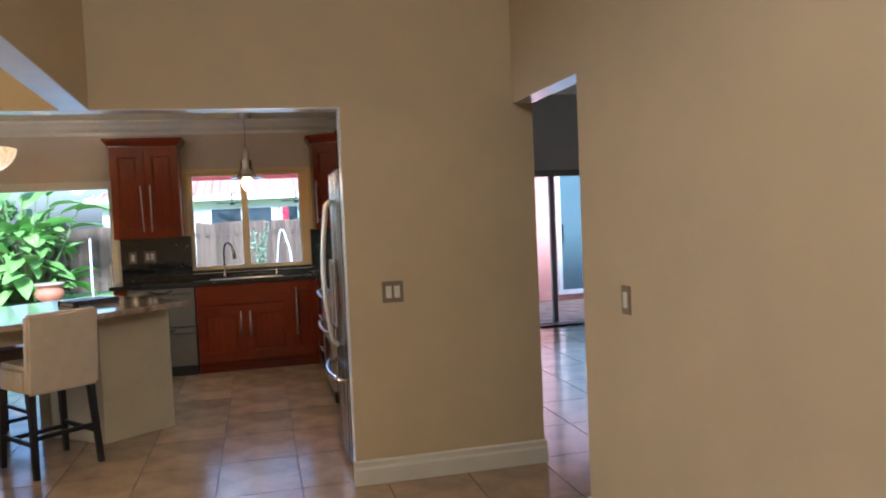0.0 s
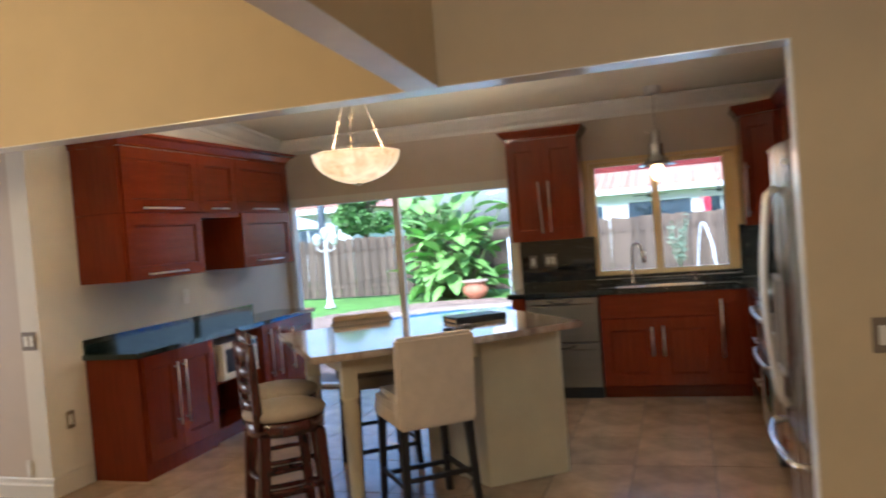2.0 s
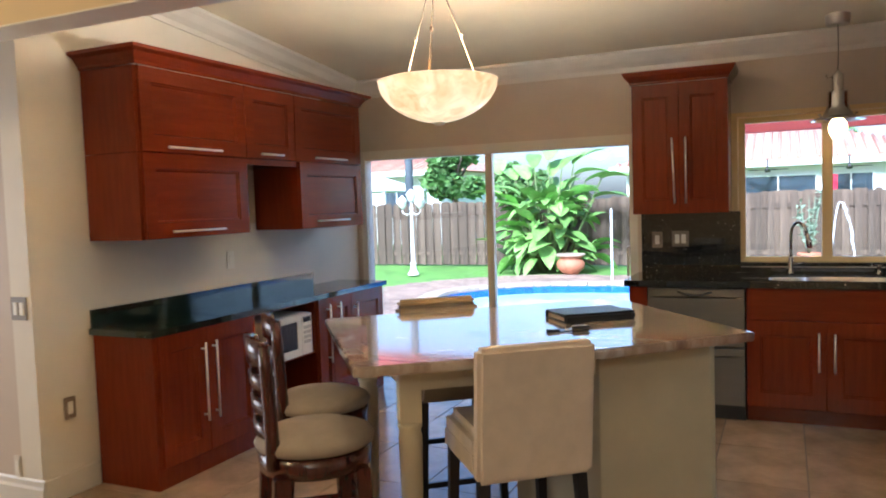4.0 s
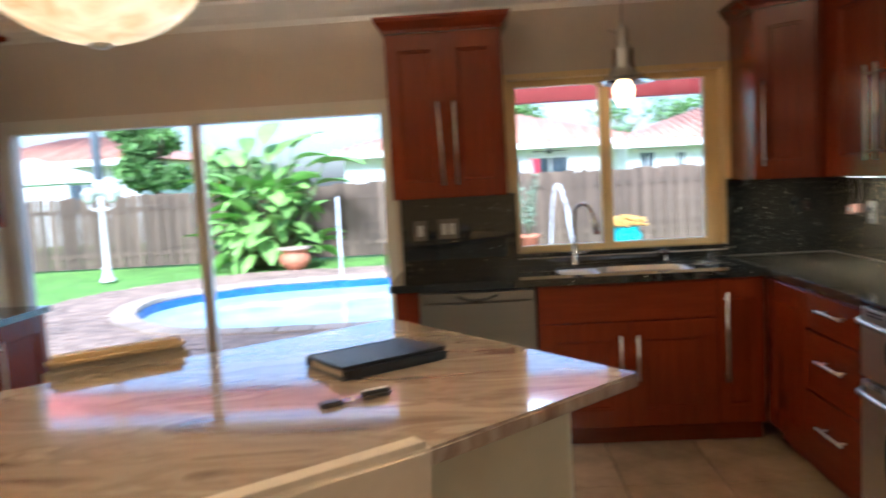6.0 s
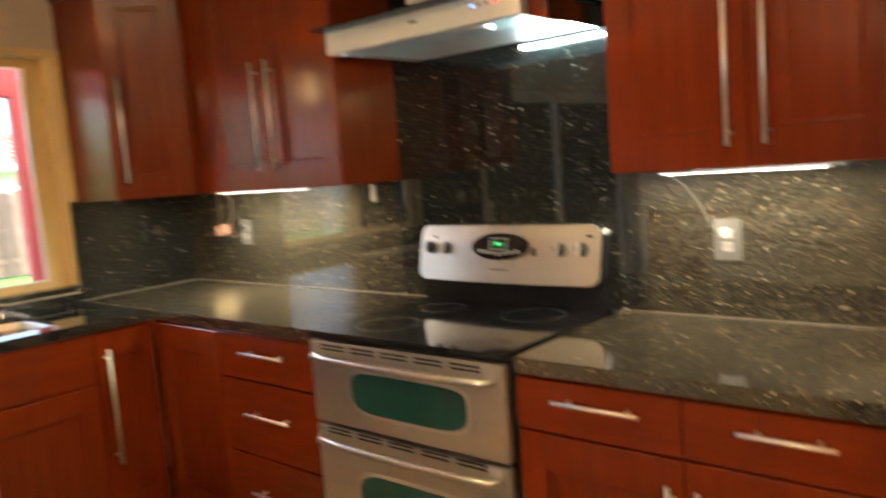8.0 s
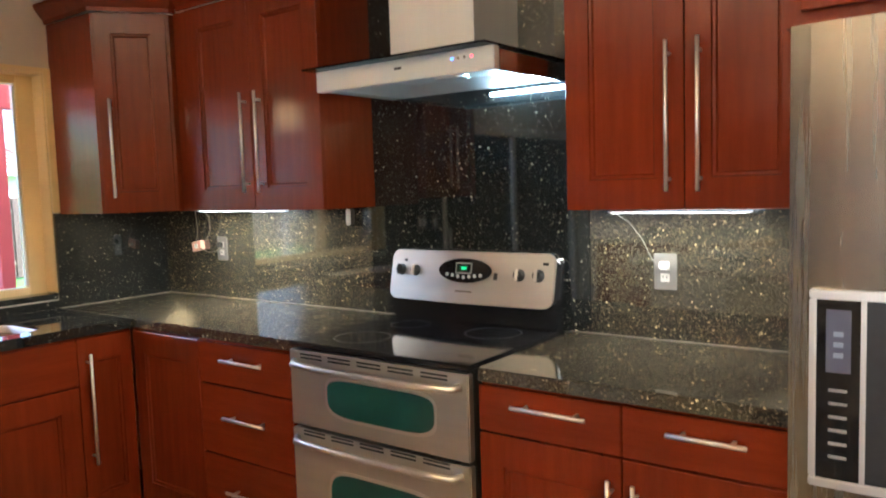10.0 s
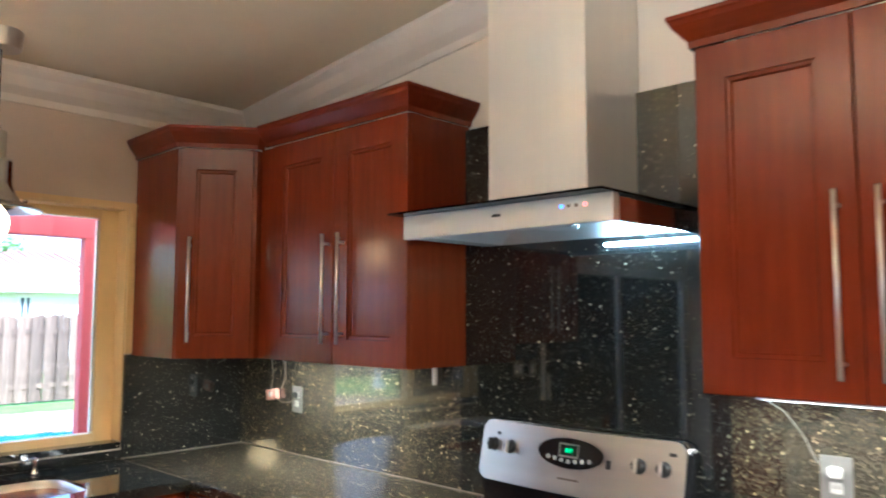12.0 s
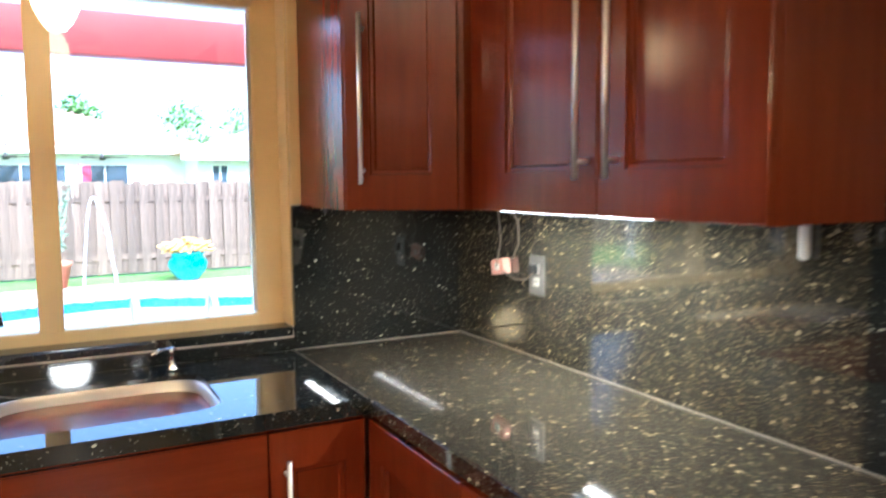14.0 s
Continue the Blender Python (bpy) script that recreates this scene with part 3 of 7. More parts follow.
def build_north_base():
    c = cabinet("base_cabinet", at_north(-0.13), 0.92, 0.58, CT, "dark cherry sink base cabinet with two doors below false drawer", 0.1)
    front(c, "drawer", 0, 0.675, 0.92, 0.19)
    front(c, "door", 0, 0.11, 0.46, 0.56, (0.415, 0.25, 0.415, 0.49))
    front(c, "door", 0.46, 0.11, 0.46, 0.56, (0.043, 0.25, 0.043, 0.49))
    c = cabinet("base_cabinet", at_north(0.79), 0.245, 0.58, CT, "narrow dark cherry base cabinet with one tall door beside the corner", 0.1)
    front(c, "door", 0, 0.11, 0.24, 0.755, (0.037, 0.23, 0.037, 0.69))
    bm = B()
    box(bm, -0.87, -0.75, 8.60, 9.18, 0, CT, 0.002)
    part_ob = part("end_panel", bm, M_CHERRY, None)
    tagged(part_ob, "dark cherry end panel beside the dishwasher", "panel")
    # dishwasher with two drawers
    d = thing("dishwasher", pose(-0.75, 8.58, 0), "stainless steel two-drawer dishwasher under the black worktop", "dishwasher")
    part("body", box(B(), 0.005, 0.61, 0.03, 0.58, 0.09, 0.868), M_BLACKP, d)
    part("toe_kick", box(B(), 0.005, 0.61, 0.06, 0.075, 0, 0.09), M_BLACKP, d, "black toe kick")
    for z0, z1, nm in ((0.49, 0.862, "upper"), (0.105, 0.478, "lower")):
        bm = B()
        n = 14
        for i in range(n):
            x0, x1 = 0.008 + 0.6 * i / n, 0.008 + 0.6 * (i + 1) / n
            f = lambda x: -0.022 * math.sin(math.pi * (x - 0.008) / 0.6)
            za, zb = z1 - 0.06, z1
            v = [bm.verts.new(p) for p in ((x0, 0, z0), (x1, 0, z0), (x1, 0, za), (x0, 0, za), (x0, f(x0), za + 0.012), (x1, f(x1), za + 0.012), (x1, f(x1), zb), (x0, f(x0), zb), (x0, 0.03, zb), (x1, 0.03, zb))]
            for q in ((0, 1, 2, 3), (3, 2, 5, 4), (4, 5, 6, 7), (7, 6, 9, 8)):
                bm.faces.new([v[k] for k in q])
        bmesh.ops.remove_doubles(bm, verts=bm.verts[:], dist=1e-5)
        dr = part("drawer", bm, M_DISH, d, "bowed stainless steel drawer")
        bm = B()
        tube(bm, [(0.20, -0.024, z1 - 0.015), (0.26, -0.028, z1 - 0.035), (0.308, -0.029, z1 - 0.04), (0.356, -0.028, z1 - 0.035), (0.416, -0.024, z1 - 0.015)], 0.008, 8)
        part("grip", bm, M_BLACKP, dr, "dark grip recess")


def build_east_base():
    c = cabinet("base_cabinet", at_east(8.60), 0.48, 0.56, CT, "dark cherry corner base cabinet with plain front", 0.1)
    front(c, "door", 0.02, 0.11, 0.46, 0.755)
    c = cabinet("base_cabinet", at_east(8.12), 0.555, 0.56, CT, "dark cherry base cabinet with three drawers beside the range", 0.1)
    for z, h, hz in ((0.70, 0.165, 0.105), (0.42, 0.278, 0.162), (0.11, 0.308, 0.18)):
        front(c, "drawer", 0.0, z, 0.555, h, (0.17, hz, 0.405, hz))
    c = cabinet("base_cabinet", at_east(6.795), 0.845, 0.56, CT, "dark cherry base cabinet with two drawers above two doors", 0.1)
    for x, w in ((0.0, 0.44), (0.44, 0.405)):
        front(c, "drawer", x, 0.728, w, 0.137, (0.125, 0.09, w - 0.09, 0.09))
    front(c, "door", 0.0, 0.11, 0.44, 0.615, (0.412, 0.22, 0.412, 0.56))
    front(c, "door", 0.44, 0.11, 0.405, 0.615, (0.04, 0.22, 0.04, 0.56))


def rounded_slab(poly, z0, z1):
    return prism(B(), poly, z0, z1, 0.004)


def build_worktops():
    # one L-shaped top in three slabs round the sink and the range
    t = thing("worktop", pose(0, 0, 0), "polished black granite worktop with pale flecks round the sink", "worktop")
    zt = 0.915
    sx0, sx1, sy0, sy1 = 0.0, 0.72, 8.665, 9.04
    hole = [Vector((sx0 + 0.36 + 0.36 * math.copysign(abs(math.cos(a)) ** 0.3, math.cos(a)), (sy0 + sy1) / 2 + (sy1 - sy0) / 2 * math.copysign(abs(math.sin(a)) ** 0.3, math.sin(a)))) for a in [2 * math.pi * (k + 0.5) / 32 for k in range(32)]]
    outer = [Vector(p) for p in ((-0.90, 8.57), (1.033, 8.57), (1.033, YN - 0.022), (-0.90, YN - 0.022))]
    bm = B()
    rims = []
    for z in (CT, zt):
        es, rr = [], []
        for loop in (outer, hole):
            vs = [bm.verts.new((p.x, p.y, z)) for p in loop]
            rr.append(vs)
            es += [bm.edges.new(e) for e in zip(vs, vs[1:] + vs[:1])]
        bmesh.ops.triangle_fill(bm, use_beauty=True, edges=es)
        rims.append(rr)
    for a, b in zip(*rims):
        for k in range(len(a)):
            j = (k + 1) % len(a)
            bm.faces.new((a[k], a[j], b[j], b[k]))
    bmesh.ops.recalc_face_normals(bm, faces=bm.faces)
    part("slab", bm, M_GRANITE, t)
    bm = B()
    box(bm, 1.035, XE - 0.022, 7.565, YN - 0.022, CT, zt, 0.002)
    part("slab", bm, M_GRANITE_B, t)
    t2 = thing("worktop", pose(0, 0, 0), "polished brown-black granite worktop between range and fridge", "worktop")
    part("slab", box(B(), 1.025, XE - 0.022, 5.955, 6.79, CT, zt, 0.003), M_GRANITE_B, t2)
    for p, q in ((t, (1.04, XE - 0.022, YN - 0.026, YN - 0.0222)), (t, (XE - 0.026, XE - 0.0222, 7.57, YN - 0.026)), (t, (1.033, 1.035, 8.575, YN - 0.027)), (t2, (XE - 0.026, XE - 0.0222, 5.96, 6.79))):
        part("caulk", box(B(), *q, zt - 0.002, zt + 0.0035 if q[0] > 1.034 else zt + 0.0006), M_CAULK, p, "pale caulk line")
    # backsplashes
    def splash(nm, bm, mat, label):
        structure(nm, bm, mat, label, "backsplash")
    splash("backsplash_1", box(B(), -0.88, -0.19, YN - 0.022, YN - 0.001, zt, 1.353, 0.002), M_GRANITE, "polished black granite backsplash")
    splash("backsplash_2", box(B(), 1.04, XE - 0.022, YN - 0.022, YN - 0.001, zt, 1.366, 0.002), M_GRANITE, "polished black granite backsplash")
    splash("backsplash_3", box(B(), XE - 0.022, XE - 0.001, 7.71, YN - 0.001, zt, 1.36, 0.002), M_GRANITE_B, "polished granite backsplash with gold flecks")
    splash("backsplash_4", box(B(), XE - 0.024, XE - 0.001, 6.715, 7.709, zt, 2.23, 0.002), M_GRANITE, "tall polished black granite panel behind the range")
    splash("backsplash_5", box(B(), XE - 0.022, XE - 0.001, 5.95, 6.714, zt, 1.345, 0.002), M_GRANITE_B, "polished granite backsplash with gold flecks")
    splash("backsplash_6", box(B(), -0.19, 1.04, YN - 0.022, YN - 0.003, zt, 0.953, 0.002), M_GRANITE, "low granite upstand below the window")
    # sink: two bowls
    s = thing("sink", pose(0, 0, 0), "undermount double-bowl stainless steel sink", "sink")
    for x0, x1, y0, y1 in ((sx0 + 0.005, sx0 + 0.20, sy0 + 0.02, sy1 - 0.10), (sx0 + 0.225, sx1 - 0.005, sy0 + 0.005, sy1 - 0.005)):
        bm = B()
        n = 28
        prof = [(0.0, 0.0), (0.004, -0.05), (0.012, -0.14), (0.045, -0.17), (0.12, -0.175)]
        rings = []
        cx, cy, hx, hy = (x0 + x1) / 2, (y0 + y1) / 2, (x1 - x0) / 2, (y1 - y0) / 2
        for o, z in [(-0.012, 0.0)] + prof:
            ring = []
            for k in range(n):
                a = 2 * math.pi * k / n
                ca, sa = math.cos(a), math.sin(a)
                ring.append(bm.verts.new((cx + (hx - min(o, hx * 0.8)) * math.copysign(abs(ca) ** 0.45, ca), cy + (hy - min(o, hy * 0.8)) * math.copysign(abs(sa) ** 0.45, sa), zt - 0.012 + z)))
            rings.append(ring)
        for a, b in zip(rings, rings[1:]):
            for k in range(n):
                bm.faces.new((a[k], a[(k + 1) % n], b[(k + 1) % n], b[k])).smooth = True
        bm.faces.new(rings[-1])
        part("bowl", bm, M_STEEL, s)
    bm = B()
    box(bm, sx0 - 0.01, sx0 + 0.01, sy0 - 0.005, sy1 + 0.005, CT + 0.002, CT + 0.026)
    box(bm, sx0 + 0.195, sx0 + 0.23, sy0 - 0.005, sy1 + 0.005, CT + 0.002, CT + 0.024)
    box(bm, sx0 + 0.01, sx0 + 0.195, sy1 - 0.11, sy1 + 0.005, CT + 0.002, CT + 0.024)
    part("rim", bm, M_STEEL, s)
    # tap
    f = thing("faucet", pose(0.135, 9.09, zt, 0, 0, 0), "curved pull-down brushed nickel faucet behind the sink", "faucet")
    bm = B()
    lathe(bm, [(0.027, 0), (0.027, 0.008), (0.019, 0.02), (0.017, 0.10), (0.012, 0.115)], 20)
    pts = [(0, 0, 0.10), (0, 0, 0.26)] + [(0.048 * (1 - math.cos(a)), -0.060 * (1 - math.cos(a)), 0.26 + 0.095 * math.sin(a)) for a in [math.pi * i / 12 for i in range(1, 12)]]
    tube(bm, pts, 0.0105, 12)
    part("spout", bm, M_CHROME, f)
    e = pts[-1]
    bm = B()
    tube(bm, [e, (e[0] + 0.012, e[1] - 0.008, e[2] - 0.05), (e[0] + 0.018, e[1] - 0.012, e[2] - 0.10)], [0.013, 0.017, 0.019], 14)
    part("spray_head", bm, M_CHROME, f)
    bm = B()
    tube(bm, [(0.015, 0, 0.06), (0.04, -0.01, 0.07), (0.085, -0.02, 0.085)], [0.010, 0.006, 0.005], 10)
    part("lever", bm, M_CHROME, f)
    p = thing("soap_dispenser", pose(0.66, 9.10, zt), "small brushed nickel soap dispenser by the sink", "soap dispenser")
    bm = B()
    lathe(bm, [(0.018, 0), (0.018, 0.006), (0.011, 0.014), (0.011, 0.045), (0.014, 0.05), (0.014, 0.062), (0.006, 0.066)], 18)
    part("base", bm, M_CHROME, p)
    bm = B()
    tube(bm, [(0, 0, 0.058), (-0.03, -0.02, 0.062), (-0.06, -0.04, 0.056)], [0.008, 0.006, 0.005], 10)
    part("spout", bm, M_CHROME, p)


def build_uppers():
    ZB, ZT = 1.362, 2.245
    H = ZT - ZB
    # tall one left of the window
    c = cabinet("wall_cabinet", pose(-0.88, 8.87, 1.353), 0.635, 0.31, 0.90, "tall dark cherry wall cabinet between glass door and window, steel handles")
    front(c, "door", 0, 0, 0.3175, 0.90, (0.288, 0.07, 0.272, 0.52))
    front(c, "door", 0.3175, 0, 0.3175, 0.90, (0.045, 0.07, 0.045, 0.52))
    crown_along(c, [(0.635, 0.31), (0.635, -0.02), (0, -0.02), (0, 0.31)], 0.90)
    # corner one, its door across the corner
    a, b = Vector((1.073, 8.815)), Vector((1.33, 8.615))
    L = (b - a).length
    c = thing("wall_cabinet", pose(a.x, a.y, ZB, 0, 0, math.degrees(math.atan2(b.y - a.y, b.x - a.x))), "dark cherry corner wall cabinet with a single angled door", "cabinet")
    inv = c.matrix_world.inverted()
    loc = lambda x, y: tuple((inv @ Vector((x, y, ZB)))[:2])
    poly = [loc(1.073, 8.815), loc(1.33, 8.615), loc(XE - 0.001, 8.615), loc(XE - 0.001, YN - 0.001), loc(1.073, YN - 0.001)]
    part("body", prism(B(), poly, 0, H, 0.0015), M_CHERRY, c)
    front(c, "door", 0.012, 0, L - 0.024, H, (0.05, 0.068, 0.05, 0.50))
    crown_along(c, [loc(1.35, 8.60), (L, -0.02), (0, -0.02), loc(1.073, YN - 0.001)], H)
    # two-door cabinet left of the hood
    c = cabinet("wall_cabinet", pose(1.35, 8.60, ZB, 0, 0, -90), 0.916, 0.299, H, "dark cherry two-door wall cabinet beside the range hood, steel bar handles")
    part("filler", box(B(), 0.0, 0.098, -0.006, 0, 0, H, 0.001), M_CHERRY, c)
    front(c, "door", 0.10, 0, 0.415, H, (0.385, 0.075, 0.385, 0.483))
    front(c, "door", 0.515, 0, 0.401, H, (0.06, 0.075, 0.06, 0.483))
    crown_along(c, [(0.916, 0.299), (0.916, -0.02), (0.06, -0.02)], H)
    # two-door cabinet right of the hood
    zb = 1.348
    c = cabinet("wall_cabinet", pose(1.46, 6.705, zb, 0, 0, -90), 0.72, 0.189, 0.905, "dark cherry two-door wall cabinet between hood and fridge, steel handles")
    front(c, "door", 0, 0, 0.38, 0.905, (0.335, 0.054, 0.335, 0.486))
    front(c, "door", 0.38, 0, 0.34, 0.905, (0.046, 0.054, 0.046, 0.486))
    crown_along(c, [(0.72, -0.02), (0.0, -0.02), (0.0, 0.189)], 0.905)
    # above the fridge
    c = cabinet("wall_cabinet", pose(1.10, 5.985, 1.765, 0, 0, -90), 0.83, 0.549, 0.485, "dark cherry cabinet above the fridge with two doors")
    front(c, "door", 0.035, 0.03, 0.38, 0.455)
    front(c, "door", 0.415, 0.03, 0.38, 0.455)
    crown_along(c, [(0.83, -0.02), (0.0, -0.02), (0.0, 0.549)], 0.485)


def build_west():
    """Shallow wall of cabinets on the west wall."""
    y0, y1, d = 6.35, 8.80, 0.425
    zt = 0.862
    segs = [(6.35, 7.17, "door2"), (7.17, 7.87, "open"), (7.87, 8.80, "door3")]
    for a, b, k in segs:
        if k == "open":
            c = thing("base_cabinet", pose(-2.92, a, 0, 0, 0, 90), "open dark cherry base bay holding a microwave oven", "cabinet")
            w = b - a
            for nm, q in (("side_panel", (0, 0.02, 0, d, 0.1, 0.825)), ("side_panel", (w - 0.02, w, 0, d, 0.1, 0.825)), ("back_panel", (0.02, w - 0.02, d - 0.015, d, 0.1, 0.825)), ("shelf", (0.02, w - 0.02, 0.0, d - 0.015, 0.1, 0.12)), ("top_panel", (0.02, w - 0.02, 0.0, d - 0.015, 0.815, 0.835)), ("shelf", (0.02, w - 0.02, 0.01, d - 0.015, 0.455, 0.475))):
                part(nm, box(B(), *q), M_CHERRY, c)
            part("toe_kick", box(B(), 0, w, 0.05, 0.065, 0, 0.1), M_CHERRY_H, c)
            continue
        c = cabinet("base_cabinet", pose(-2.92, a, 0, 0, 0, 90), b - a, d, 0.825, "dark cherry base cabinet with long steel handles under green-black worktop", 0.0)
        w = b - a
        if k == "door2":
            front(c, "door", 0.03, 0.11, 0.355, 0.72, (0.31, 0.185, 0.31, 0.63))
            front(c, "door", 0.385, 0.11, w - 0.385, 0.72, (0.045, 0.185, 0.045, 0.63))
        else:
            front(c, "door", 0, 0.11, 0.175, 0.72, (0.105, 0.25, 0.105, 0.67))
            front(c, "door", 0.175, 0.11, 0.265, 0.72, (0.07, 0.25, 0.07, 0.67))
            front(c, "door", 0.44, 0.11, 0.49, 0.72, (0.04, 0.25, 0.04, 0.64))
    t = thing("worktop", pose(0, 0, 0), "green-black granite worktop with low upstand on cherry base cabinets", "worktop")
    part("slab", box(B(), XW + 0.001, -2.89, 6.325, 8.86, 0.826, zt, 0.003), M_GRANITE_G, t)
    part("upstand", box(B(), XW + 0.001, XW + 0.022, 6.34, 8.45, zt, zt + 0.10, 0.002), M_GRANITE_G, t)
    # wall units: an upper row and a lower row with a niche
    X = -2.97
    D = 0.379
    def unit(a, b, z0, z1, lab, doors):
        c = cabinet("wall_cabinet", pose(X, a, z0, 0, 0, 90), b - a, D, z1 - z0, lab)
        for (u, v, hl) in doors:
            front(c, "door", u, 0, v - u, z1 - z0, hl, M_CHERRY_H)
        return c
    zm, zu = 1.80, 2.25
    unit(6.37, 7.23, 1.335, zm - 0.002, "dark cherry lift-up wall cabinet of the lower row, steel handle", [(0.02, 0.86, (0.158, 0.035, 0.58, 0.035))])
    unit(7.79, 8.62, 1.33, zm - 0.002, "dark cherry lift-up wall cabinet of the lower row beside the niche", [(0.0, 0.83, (0.157, 0.05, 0.58, 0.05))])
    unit(6.37, 7.23, zm, zu, "dark cherry lift-up wall cabinet of the upper row", [(0.02, 0.86, (0.158, 0.027, 0.58, 0.027))])
    unit(7.23, 7.75, zm, zu, "narrow dark cherry lift-up wall cabinet above the niche", [(0.0, 0.52, (0.114, 0.027, 0.346, 0.027))])
    c = unit(7.75, 8.62, zm, zu, "dark cherry lift-up wall cabinet, upper row, beside the glass door", [(0.0, 0.87, (0.198, 0.027, 0.613, 0.027))])
    cr = thing("cabinet_crown", pose(X, 6.37, zu, 0, 0, 90), "long cherry crown moulding along the west wall cabinets", "crown moulding")
    crown_along(cr, [(2.25, 0.379), (2.25, -0.02), (0, -0.02), (0, 0.379)], 0.0, 0.075, 0.09)
    n = thing("niche", pose(X, 7.231, 1.40, 0, 0, 90), "niche between wall cabinets with a flower-patterned back board", "niche")
    part("top_panel", box(B(), 0, 0.548, 0, D - 0.01, 0.36, 0.398), M_CHERRY_H, n)
    part("back_board", box(B(), 0.0, 0.548, D - 0.01, D - 0.001, -0.02, 0.36), M_PAPER, n, "beige board with a painted flower")
    rng = random.Random(4)
    ink = material("print green", (0.10, 0.10, 0.05), 0.7)
    for i in range(14):
        u, v, a = rng.uniform(0.08, 0.48), rng.uniform(0.04, 0.30), rng.uniform(0, 3.1)
        f = lathe(B(), [(0.02, 0), (0.02, 0.001)], 10)
        part("leaf_print", f, ink, n, "dark green leaf print", Matrix.Translation((u, D - 0.0102, v)) @ Matrix.Rotation(a, 4, "Y") @ Matrix.Rotation(radians(90), 4, "X") @ Matrix.Diagonal((1.5, 0.5, 1, 1)))
    # microwave
    mw = thing("microwave", pose(-2.895, 7.26, 0.475, 0, 0, 90), "small white microwave oven in the open bay", "microwave oven")
    part("body", box(B(), 0, 0.50, 0.012, 0.36, 0.0, 0.285, 0.006), M_PLASTIC, mw)
    bm = B()
    box(bm, 0.0, 0.38, -0.008, 0.012, 0.004, 0.055, 0.003)
    box(bm, 0.0, 0.38, -0.008, 0.012, 0.24, 0.282, 0.003)
    box(bm, 0.0, 0.045, -0.008, 0.012, 0.055, 0.24, 0.003)
    box(bm, 0.335, 0.38, -0.008, 0.012, 0.055, 0.24, 0.003)
    dd = part("door", bm, M_PLASTIC, mw)
    part("door_glass", box(B(), 0.045, 0.335, -0.003, 0.011, 0.055, 0.24), M_BLACK, dd, "dark door glass")
    cp = part("control_panel", box(B(), 0.383, 0.50, -0.008, 0.012, 0.004, 0.282, 0.003), M_PLASTIC, mw)
    part("display", box(B(), 0.40, 0.485, -0.010, -0.007, 0.225, 0.262), M_BLACK, cp, "dark display")
    bm = B()
    for i in range(4):
        for j in range(3):
            box(bm, 0.402 + j * 0.029, 0.425 + j * 0.029, -0.010, -0.007, 0.08 + i * 0.033, 0.102 + i * 0.033)
    part("keypad", bm, material("key grey", (0.45, 0.45, 0.43), 0.5), cp, "grey keypad")


build_north_base()
build_east_base()
build_worktops()
build_uppers()
build_west()


